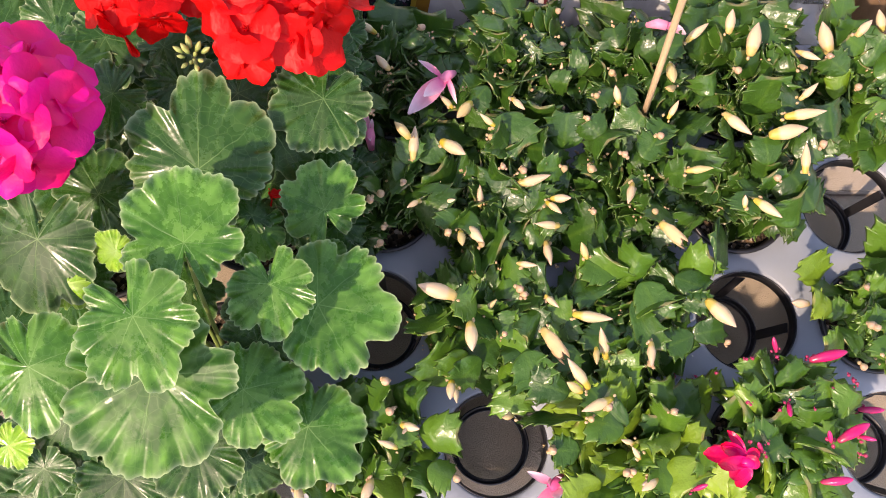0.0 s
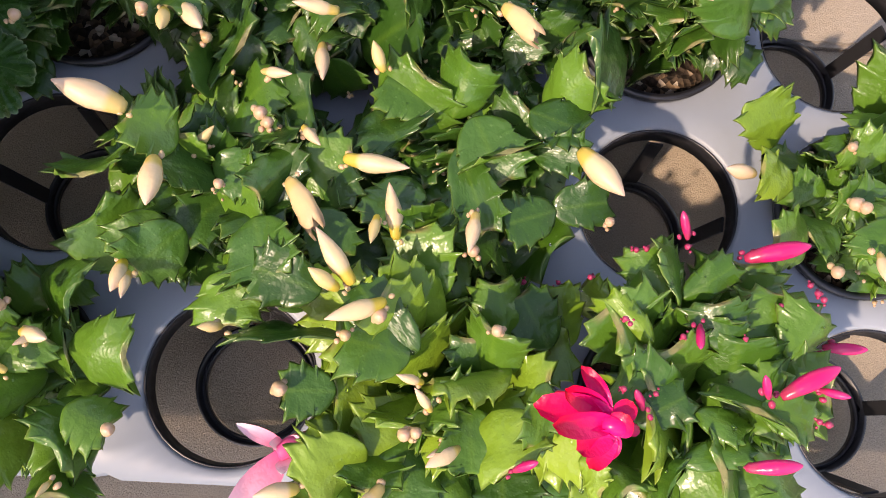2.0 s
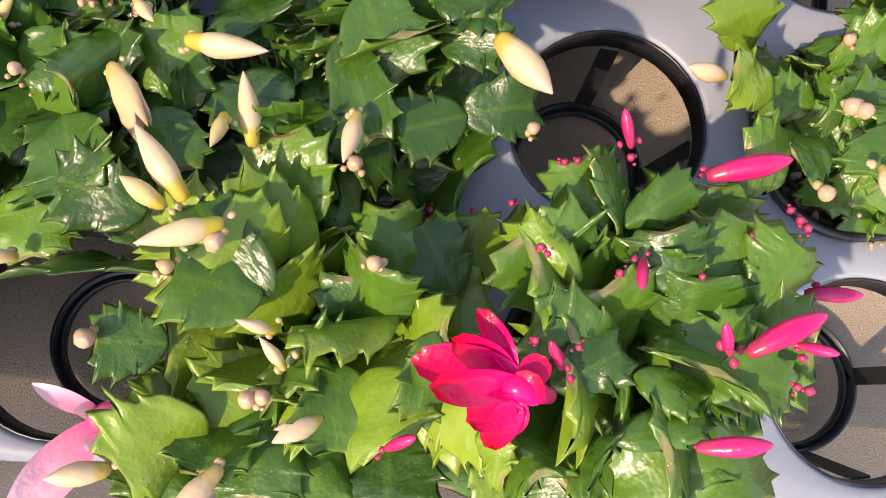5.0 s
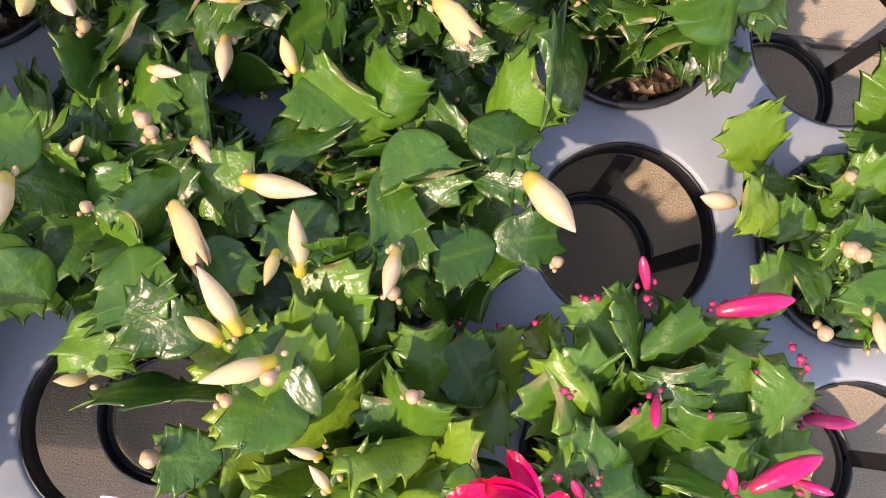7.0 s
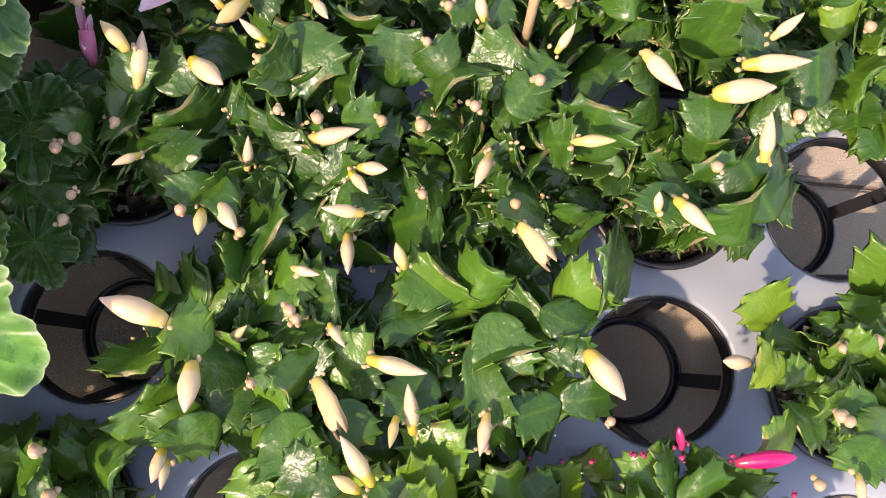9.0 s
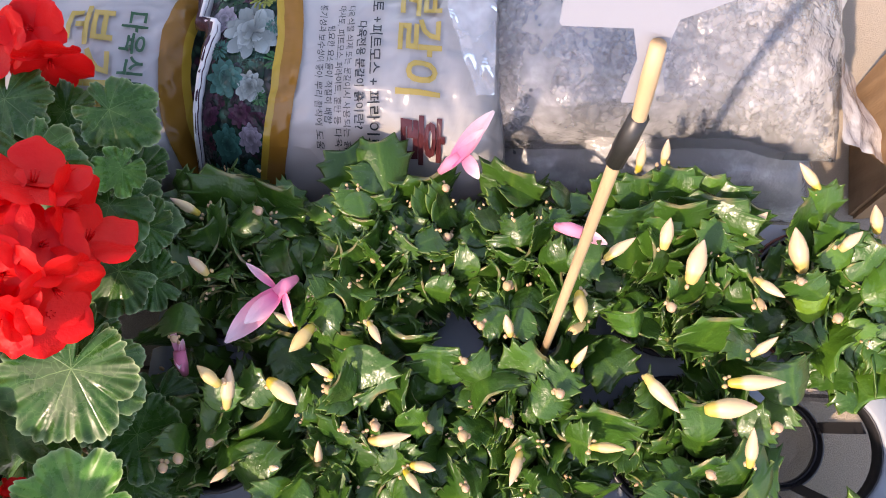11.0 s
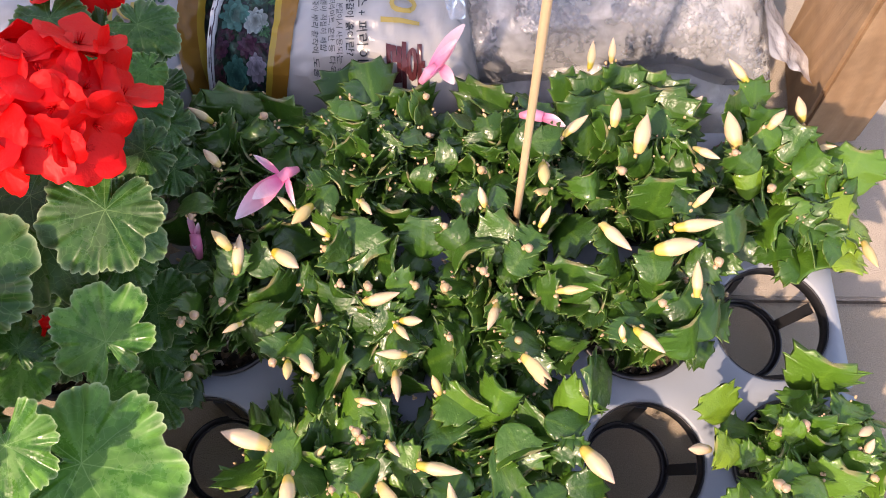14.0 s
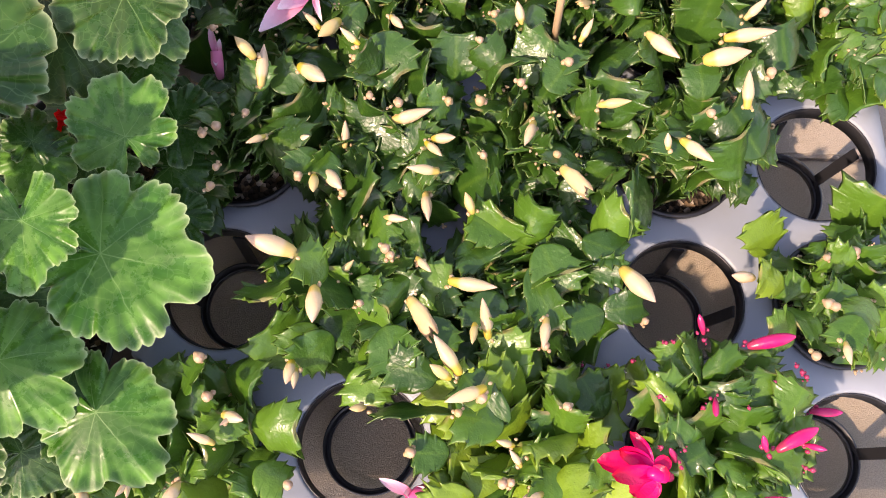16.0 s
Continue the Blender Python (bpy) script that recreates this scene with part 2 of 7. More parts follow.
def make_paving(name, base, low, high):
    m = Nodes(name, rough=0.85, spec=0.25)
    at = m.coords()
    fine, mid, wide = m.noise(900.0, 3, 0.7, at), m.noise(160.0, 5, 0.65, at), m.noise(7.0, 4, at=at)
    c = m.ramp(fine, [(0.30, low), (0.5, base), (0.72, high)])
    c = m.mix(m.math("MULTIPLY", mid, 0.5), c, tuple(0.75 * v for v in base))
    c = m.mix(m.math("MULTIPLY", wide, 0.45), c, tuple(1.15 * v for v in base))
    c = m.mix(m.math("MULTIPLY", m.random(), 0.25), c, tuple(0.8 * v for v in base))
    return m.color(c).bump(m.math("ADD", fine, mid), 0.7, 0.0012).mat


M_PAVER = make_paving("concrete_paver", (0.330, 0.266, 0.190), (0.175, 0.136, 0.094), (0.51, 0.430, 0.325))
M_PAVER_PALE = make_paving("pale_concrete_paver", (0.350, 0.295, 0.232), (0.225, 0.185, 0.142), (0.51, 0.440, 0.355))
M_BED = make_paving("sand_bed", (0.15, 0.115, 0.085), (0.10, 0.075, 0.05), (0.33, 0.26, 0.19))


def make_wood(name, dark, light, scale=1.0):
    m = Nodes(name, rough=0.62, spec=0.3)
    at = m.coords()
    mp = m.n("Mapping")
    mp.inputs["Scale"].default_value = (14 * scale, 14 * scale, 1.6 * scale)
    m.link(at, mp.inputs["Vector"])
    v = mp.outputs[0]
    ring = m.n("TexWave")
    ring.wave_type, ring.rings_direction = "RINGS", "Z"
    ring.inputs["Scale"].default_value, ring.inputs["Distortion"].default_value = 1.6, 7.0
    ring.inputs["Detail"].default_value = 3.0
    m.link(v, ring.inputs["Vector"])
    c = m.mix(m.math("MULTIPLY", ring.outputs["Fac"], 0.5), dark, light)
    c = m.mix(m.math("MULTIPLY", m.noise(3.0, 4, at=v), 0.5), c, light)
    st = m.ramp(m.noise(11.0, 5, 0.7, at=at), [(0.42, (0, 0, 0)), (0.66, (1, 1, 1))])
    c = m.mix(m.math("MULTIPLY", st, 0.75), c, tuple(0.6 * v for v in dark))
    return m.color(c).bump(m.math("ADD", ring.outputs["Fac"], m.noise(30, 3, at=v)), 0.35, 0.001).mat


M_WOOD = make_wood("weathered_timber", (0.23, 0.135, 0.070), (0.33, 0.215, 0.125))
M_STICK = plastic("pale_bamboo", (0.40, 0.275, 0.155), 0.5, 0.18, 90)


def film_print(name, color, rough=0.17, dirt=0.12):
    m = Nodes(name, rough=rough, spec=0.35)
    at = m.coords()
    c = m.mix(m.math("MULTIPLY", m.noise(22.0, 5, at=at), dirt), color, tuple(0.55 * v for v in color))
    return m.color(c).bump(m.math("ADD", m.noise(13.0, 3, 0.5, at), m.math("MULTIPLY", m.voronoi(17.0, at=at), 0.6)), 0.75, 0.016).mat


M_SACK = film_print("silver_white_sack_film", (0.415, 0.402, 0.380))
M_GOLD = film_print("ochre_print", (0.26, 0.120, 0.018))
M_YELLOW = film_print("yellow_print", (0.38, 0.25, 0.03))
M_GOLDTEXT = film_print("gold_lettering", (0.47, 0.34, 0.09))
M_DARKTEXT = film_print("dark_lettering", (0.03, 0.035, 0.04))
M_BROWNTEXT = film_print("maroon_lettering", (0.085, 0.022, 0.025))
M_GREENTEXT = film_print("green_lettering", (0.02, 0.09, 0.035))
M_SEAM = film_print("white_sack_seam", (0.66, 0.65, 0.64), 0.35)
M_PURPLE = film_print("dark_purple_print", (0.045, 0.018, 0.032))


def make_photo():
    m = Nodes("printed_succulents", rough=0.22, spec=0.2)
    at = m.coords()
    v = m.n("TexVoronoi")
    v.inputs["Scale"].default_value = 150.0
    m.link(at, v.inputs["Vector"])
    h = m.xyz(v.outputs["Color"])
    c = m.ramp(h[0], [(0.0, (0.008, 0.020, 0.014)), (0.35, (0.014, 0.06, 0.028)), (0.6, (0.03, 0.11, 0.06)), (0.74, (0.06, 0.16, 0.13)), (0.86, (0.12, 0.025, 0.05)), (0.93, (0.06, 0.02, 0.04)), (1.0, (0.18, 0.24, 0.22))])
    c = m.mix(m.math("MULTIPLY", v.outputs["Distance"], 1.5, clamp=True), c, (0.006, 0.014, 0.012))
    return m.color(c).bump(m.noise(26.0, 4, 0.6, at), 0.5, 0.006).mat


M_PHOTO = make_photo()


def make_gravel(name, low, high):
    m = Nodes(name, rough=0.8, spec=0.3)
    g = m.n("NewGeometry").outputs["Random Per Island"]
    c = m.mix(m.math("POWER", g, 1.6), low, high)
    c = m.mix(m.math("MULTIPLY", m.noise(300.0, 4), 0.4), c, low)
    return m.color(c).bump(m.noise(400.0, 3), 0.5, 0.001).mat


M_STONE = make_gravel("pumice_gravel", (0.095, 0.100, 0.115), (0.31, 0.32, 0.335))


def make_film(name, haze, crinkle):
    m = Nodes(name, rough=0.12)
    out = m.t.nodes["Material Output"]
    tr, gl, di = m.n("BsdfTransparent"), m.n("BsdfGlossy"), m.n("BsdfDiffuse")
    tr.inputs["Color"].default_value = (0.93, 0.94, 0.95, 1)
    gl.inputs["Roughness"].default_value = 0.16
    di.inputs["Color"].default_value = (0.80, 0.80, 0.79, 1)
    at = m.coords()
    b = m.n("Bump")
    b.inputs["Strength"].default_value, b.inputs["Distance"].default_value = crinkle, 0.014
    m.link(m.math("ADD", m.noise(15.0, 5, 0.65, at), m.math("MULTIPLY", m.voronoi(18.0, at=at), 0.6)), b.inputs["Height"])
    m.link(b.outputs[0], gl.inputs["Normal"])
    m.link(b.outputs[0], di.inputs["Normal"])
    a, c = m.n("MixShader"), m.n("MixShader")
    m.link(m.math("ADD", m.math("MULTIPLY", m.ramp(m.noise(13.0, 4, 0.65, at), [(0.50, (0, 0, 0)), (0.66, (1, 1, 1))]), 0.26), haze), a.inputs[0])
    m.link(tr.outputs[0], a.inputs[1])
    m.link(di.outputs[0], a.inputs[2])
    lw = m.n("Fresnel")
    lw.inputs["IOR"].default_value = 1.45
    m.link(b.outputs[0], lw.inputs["Normal"])
    m.link(m.math("ADD", m.math("MULTIPLY", lw.outputs[0], 0.8), 0.03, clamp=True), c.inputs[0])
    m.link(a.outputs[0], c.inputs[1])
    m.link(gl.outputs[0], c.inputs[2])
    m.link(c.outputs[0], out.inputs["Surface"])
    return m.mat


M_FILM = make_film("clear_plastic_film", 0.20, 1.0)
M_FILM_DULL = make_film("dull_plastic_film", 0.36, 0.8)
# the loose film once more, whitened to stand for sunlight on it
M_FLAP_LIT = make_film("milky_loose_film", 0.55, 0.4)
M_FLAP = make_film("hazy_loose_film", 0.26, 0.35)


def make_stem():
    m = Nodes("green_stem", rough=0.5)
    return m.color(m.mix(m.noise(120.0, 3), (0.09, 0.17, 0.035), (0.17, 0.20, 0.06))).mat


M_STEM = make_stem()
M_YOUNG_BUD = bud_skin("yellow_green_bud", (0.16, 0.26, 0.05), (0.36, 0.42, 0.12), (0.44, 0.46, 0.16))


def make_water():
    m = Nodes("water", rough=0.02)
    m.b.inputs["Transmission Weight"].default_value = 1.0
    m.b.inputs["IOR"].default_value = 1.33
    return m.color((0.95, 0.98, 0.95)).mat


M_WATER = make_water()


# ---- mesh helpers ----
def place_under(ob, parent, m=None):
    ob.parent = parent
    if m is not None:
        ob.matrix_basis = m
    return ob


def thing(name, at, label, category, group=""):
    ob = new(name)
    ob.empty_display_size = 0.02
    ob.location = at
    return tagged(ob, label, category, group)


def world_to(parent):
    """The matrix from the world into a thing that is only shifted, or a part of it."""
    m = Matrix.Identity(4)
    p = parent
    while p is not None:
        m = m @ p.matrix_basis.inverted() if p.matrix_basis else m
        p = p.parent
    return m


def mesh_of(bm, name, material, smooth=True):
    me = bpy.data.meshes.new(name)
    bmesh.ops.recalc_face_normals(bm, faces=bm.faces)
    bm.to_mesh(me)
    bm.free()
    me.materials.append(material)
    if smooth:
        for p in me.polygons:
            p.use_smooth = True
    return me


def part(name, bm, material, parent, label="", smooth=True):
    """Links a bmesh, given in world places, as one mesh object under a thing."""
    ob = new(name, mesh_of(bm, name, material, smooth))
    if parent is not None:
        ob.parent = parent
        ob.matrix_basis = Matrix.Translation(-Vector(parent.location)) if parent.parent is None else Matrix.Translation(-Vector(parent.parent.location) - Vector(parent.location))
    if label:
        ob["label"] = label
    return ob


def piece(name, mesh, m, parent, label=""):
    """An object on a shared mesh, at the world pose m, under a thing that is only shifted."""
    ob = new(name, mesh)
    shift = Vector(parent.location) + (Vector(parent.parent.location) if parent.parent else Vector())
    ob.parent = parent
    ob.matrix_basis = Matrix.Translation(-shift) @ m
    if label:
        ob["label"] = label
    return ob


def lathe(bm, profile, centre, seg=40, closed=False):
    """Turns (radius, z) pairs round a vertical line."""
    cx, cy = centre
    rings = []
    for r, z in profile:
        rings.append([bm.verts.new((cx + r * math.cos(2 * math.pi * i / seg), cy + r * math.sin(2 * math.pi * i / seg), z)) for i in range(seg)])
    pairs = list(zip(rings, rings[1:])) + ([(rings[-1], rings[0])] if closed else [])
    for a, b in pairs:
        for i in range(seg):
            j = (i + 1) % seg
            bm.faces.new((a[i], a[j], b[j], b[i]))
    return rings


def tube(bm, pts, radii, seg=8, cap=True):
    """A tube through points."""
    pts = [Vector(p) for p in pts]
    rings = []
    side = None
    for i, p in enumerate(pts):
        d = (pts[min(i + 1, len(pts) - 1)] - pts[max(i - 1, 0)]).normalized()
        if side is None:
            side = d.orthogonal().normalized()
        side = (side - d * side.dot(d)).normalized()
        up = d.cross(side)
        r = radii[i] if isinstance(radii, (list, tuple)) else radii
        rings.append([bm.verts.new(p + r * (math.cos(a) * side + math.sin(a) * up)) for a in (2 * math.pi * k / seg for k in range(seg))])
    for a, b in zip(rings, rings[1:]):
        for k in range(seg):
            bm.faces.new((a[k], a[(k + 1) % seg], b[(k + 1) % seg], b[k]))
    if cap:
        bm.faces.new(rings[0])
        bm.faces.new(rings[-1])
    return rings


def box(bm, lo, hi, bevel=0.0):
    res = bmesh.ops.create_cube(bm, size=1.0)
    vs = res["verts"]
    for v in vs:
        v.co = Vector([lo[k] + (v.co[k] + 0.5) * (hi[k] - lo[k]) for k in range(3)])
    if bevel:
        es = list({e for v in vs for e in v.link_edges})
        bmesh.ops.bevel(bm, geom=es, offset=bevel, segments=2, affect="EDGES")


def aim(at, way, normal, size):
    """A pose whose y axis runs along way and whose z axis is as near to normal as can be."""
    y = Vector(way).normalized()
    z = Vector(normal)
    z = z - y * z.dot(y)
    if z.length < 1e-4:
        z = y.orthogonal()
    z.normalize()
    x = y.cross(z)
    sx, sy, sz = size if isinstance(size, (tuple, list)) else (size, size, size)
    m = Matrix((x * sx, y * sy, z * sz)).transposed().to_4x4()
    return Matrix.Translation(at) @ m


# ---- setting: ground and the added slabs that block the sun ----
def build_ground():
    bm = bmesh.new()
    bmesh.ops.create_grid(bm, x_segments=2, y_segments=2, size=30)
    for v in bm.verts:
        v.co.z = -0.006
    ob = part("ground", bm, M_BED, None)
    return tagged(ob, "brown sandy joints and bed under concrete paving", "ground", kind="structure")


ground = build_ground()


def build_pavers():
    """Square concrete pavers with narrow joints."""
    rnd = random.Random(5)
    W = 0.60
    me = None
    for i in range(-3, 4):
        for j in range(-3, 4):
            if me is None:
                bm = bmesh.new()
                box(bm, (-W / 2 + 0.0015, -W / 2 + 0.0015, -0.04), (W / 2 - 0.0015, W / 2 - 0.0015, 0.0), 0.003)
                me = mesh_of(bm, "paver", M_PAVER, False)
                pale = me.copy()
                pale.materials[0] = M_PAVER_PALE
            x, y = 0.70 + i * W - 0.30, 0.276 + 0.30 + j * W
            piece("paver", pale if j >= 0 else me, Matrix.Translation((x, y, rnd.uniform(-0.001, 0.0))), ground)


build_pavers()


def build_sun_blocker(name, outline, label):
    """Added unseen slab behind the viewer, whose edge bounds the shade; outline: metres along the slab and up."""
    bm = bmesh.new()
    way = Vector((math.cos(SUN_AZ), math.sin(SUN_AZ), 0))
    side = Vector((way.y, -way.x, 0))
    foot = way * 2.6
    t = way * 0.2 + Vector((0, 0, 0.2 * math.tan(SUN_EL)))     # the edge is cut along the sunbeams
    near = [bm.verts.new(foot + side * a + Vector((0, 0, z))) for a, z in outline]
    far = [bm.verts.new(foot + t + side * a + Vector((0, 0, z))) for a, z in outline]
    bm.faces.new(near)
    bm.faces.new(far)
    for i in range(len(outline)):
        j = (i + 1) % len(outline)
        bm.faces.new((near[i], near[j], far[j], far[i]))
    return tagged(part(name, bm, M_PAVER, None, smooth=False), label, "wall", kind="structure")


# slab added out of view to cast the shade on sacks and gravel
build_sun_blocker("wall_south", [(3.370, 0.0), (4.2, 0.0), (4.2, 4.2), (0.853, 4.2), (0.119, 3.142)], "added unseen concrete slab that shades the sacks")
# second added slab, outlined to put the near paving in shade
build_sun_blocker("wall_low", [(-0.403, 0.0), (-0.403, 2.93), (0.375, 2.18), (0.375, 0.0)], "added unseen concrete slab that shades the paving before the tray")

# ---- the carrying tray ----
TRAY_Z = 0.088
HOLE_R = 0.0452


def hole(row, col):
    y = 0.345 - 0.1078 * row
    return Vector((0.3885 - 0.05 * (y - 0.02) - 0.1145 * (1 - 0.27 * (y - 0.02)) * col, y))


RUSSET = plastic("russet_pot_plastic", (0.16, 0.045, 0.030), 0.4, 0.1)
PLANTED = {(0, 0), (0, 1), (0, 2), (0, 3), (0, 4), (1, 1), (1, 2), (1, 3), (1, 4), (2, 0), (2, 2), (2, 3), (3, 1), (3, 2), (3, 4)}


def build_tray():
    tray = thing("carrying_tray", (*hole(3, 2), 0), "grey plastic carrying tray with round cups, on the paving", "plant tray")
    bm = bmesh.new()
    hx, hy, rc = 0.05725, 0.0539, 0.022
    N = 48

    def world_uv(u, v):
        """u: metres along a row, v: metres up the columns, from the corner cup of the near row."""
        y = 0.022 + v
        return (0.3885 - 0.05 * (y - 0.02) + u * (1 - 0.27 * (y - 0.02)), y)

    lim = (-4 * 0.1145 - hx, hx, -hy, 3 * 0.1078 + hy)

    def rounded(u, v):
        a, b, c, d = lim
        cu, cv = min(max(u, a + rc), b - rc), min(max(v, c + rc), d - rc)
        du, dv = u - cu, v - cv
        k = math.hypot(du, dv)
        if du and dv and k > rc:
            u, v = cu + du / k * rc, cv + dv / k * rc
        return u, v

    for row in range(4):
        for col in range(5):
            uc, vc = -0.1145 * col, 0.1078 * (3 - row)
            hc = hole(row, col)
            outer, mid, inner, lip = [], [], [], []
            for i in range(N):
                a = 2 * math.pi * (i + 0.5) / N
                c, s = math.cos(a), math.sin(a)
                k = 1 / max(abs(c) / hx, abs(s) / hy)
                u, v = rounded(uc + k * c, vc + k * s)
                outer.append(bm.verts.new((*world_uv(u, v), TRAY_Z)))
                mid.append(bm.verts.new((hc.x + (HOLE_R + 0.0025) * c, hc.y + (HOLE_R + 0.0025) * s, TRAY_Z + 0.0006)))
                inner.append(bm.verts.new((hc.x + HOLE_R * c, hc.y + HOLE_R * s, TRAY_Z - 0.001)))
                lip.append(bm.verts.new((hc.x + HOLE_R * c, hc.y + HOLE_R * s, TRAY_Z - 0.004)))
            for i in range(N):
                j = (i + 1) % N
                bm.faces.new((outer[i], outer[j], mid[j], mid[i]))
                bm.faces.new((mid[i], mid[j], inner[j], inner[i]))
                bm.faces.new((inner[i], inner[j], lip[j], lip[i]))
    bmesh.ops.remove_doubles(bm, verts=bm.verts, dist=0.0004)
    # the corners of the cells are filled, then a lip goes down all round
    bmesh.ops.holes_fill(bm, edges=[e for e in bm.edges if e.is_boundary and all(v.co.z > TRAY_Z - 0.0005 for v in e.verts)], sides=8)
    rim = [e for e in bm.edges if e.is_boundary and all(v.co.z > TRAY_Z - 0.0005 for v in e.verts)]
    ext = bmesh.ops.extrude_edge_only(bm, edges=rim)
    mid_y, mid_x = 0.18, 0.16
    for v in [g for g in ext["geom"] if isinstance(g, bmesh.types.BMVert)]:
        # the near side is deepened into an added skirt that keeps sun off the ground
        v.co.z -= 0.042 if v.co.y < 0.02 else 0.008
        v.co.x += 0.0015 * (1 if v.co.x > mid_x else -1)
        v.co.y += 0.0015 * (1 if v.co.y > mid_y else -1)
    part("deck", bm, M_TRAY, tray)
    for row in range(4):
        for col in range(5):
            c = hole(row, col)
            bm = bmesh.new()
            lathe(bm, [(0.0450, 0.0875), (0.0440, 0.074), (0.0432, 0.074), (0.0441, 0.0865)], c, 40, True)
            cup = part("cup", bm, M_BLACK, tray, "black cup wall under the hole")
            if (row, col) in PLANTED:
                continue
            bm = bmesh.new()
            lathe(bm, [(0.0372, 0.004), (0.0372, 0.013), (0.0354, 0.013), (0.0350, 0.006), (0.0336, 0.006), (0.0332, 0.010), (0.0318, 0.010), (0.0318, 0.004)], c, 48, True)
            part("ring", bm, M_BLACK, cup)
            turn = {(1, 0): 22, (3, 0): 8, (3, 3): 8}.get((row, col), -5)
            for q in range(0 if (row, col) == (3, 3) else 4):
                a = radians(turn + 90 * q)
                d, s = Vector((math.cos(a), math.sin(a), 0)), Vector((-math.sin(a), math.cos(a), 0))
                o = Vector((c.x, c.y, 0))
                bm = bmesh.new()
                w = 0.0045
                vs = []
                for r, z in ((0.0436, 0.070), (0.0366, 0.005), (0.0346, 0.005), (0.0422, 0.070)):
                    vs += [bm.verts.new(o + d * r + s * w + Vector((0, 0, z))), bm.verts.new(o + d * r - s * w + Vector((0, 0, z)))]
                for f in ((0, 1, 3, 2), (4, 5, 7, 6), (2, 3, 5, 4), (6, 7, 1, 0), (0, 2, 4, 6), (1, 3, 5, 7)):
                    bm.faces.new([vs[k] for k in f])
                part("rib", bm, M_BLACK, cup, smooth=False)
    for k, (w, h) in enumerate(((0.0034, 0.0042), (0.0022, 0.003), (0.0010, 0.0042), (0.0026, 0.0042), (0.0036, 0.003), (0.0028, 0.003))):
        bm = bmesh.new()
        x, y = 0.2045 + 0.0048 * k, 0.0762 + 0.0005 * k
        box(bm, (x, y, TRAY_Z - 0.0004), (x + w, y + h, TRAY_Z + 0.0013), 0.0003)
        part("embossed_bar", bm, M_TRAY, tray, "raised moulded mark", smooth=False)
    return tray


tray = build_tray()


# ---- Christmas cactus ----
def set_rim(me, values):
    """Keeps how near each corner lies to the leaf's margin."""
    at = me.attributes.new("rim", "FLOAT", "POINT")
    for k, v in enumerate(values):
        at.data[k].value = v
    return me


# half of a joint's outline: height and half width, and the height of the middle that faces it; teeth at rows 7, 14 and 21, the end horn at 26
JOINT = [(0.0, 0.07, 0.0), (0.04, 0.16, 0.03), (0.10, 0.25, 0.085), (0.18, 0.325, 0.16), (0.25, 0.365, 0.23), (0.315, 0.40, 0.295), (0.365, 0.445, 0.335), (0.415, 0.52, 0.365), (0.395, 0.435, 0.38), (0.405, 0.395, 0.40)]
JOINT += [(0.46, 0.425, 0.45), (0.52, 0.455, 0.51), (0.575, 0.485, 0.56), (0.63, 0.535, 0.60), (0.69, 0.615, 0.635), (0.66, 0.505, 0.65), (0.665, 0.445, 0.67), (0.71, 0.455, 0.71), (0.755, 0.46, 0.75), (0.80, 0.475, 0.785)]
JOINT += [(0.85, 0.505, 0.815), (0.915, 0.555, 0.84), (0.875, 0.455, 0.85), (0.865, 0.375, 0.86), (0.895, 0.345, 0.875), (0.945, 0.335, 0.887), (1.03, 0.315, 0.896), (0.975, 0.235, 0.902), (0.935, 0.16, 0.906), (0.917, 0.08, 0.909)]
TEETH = (7, 14, 21, 26)
BODY_U = (0.0, 0.085, 0.16, 0.3, 0.45, 0.6, 0.75, 0.83, 0.87, 0.89, 0.909)
BODY_W = (0.06, 0.2, 0.28, 0.355, 0.39, 0.41, 0.40, 0.37, 0.32, 0.25, 0.07)


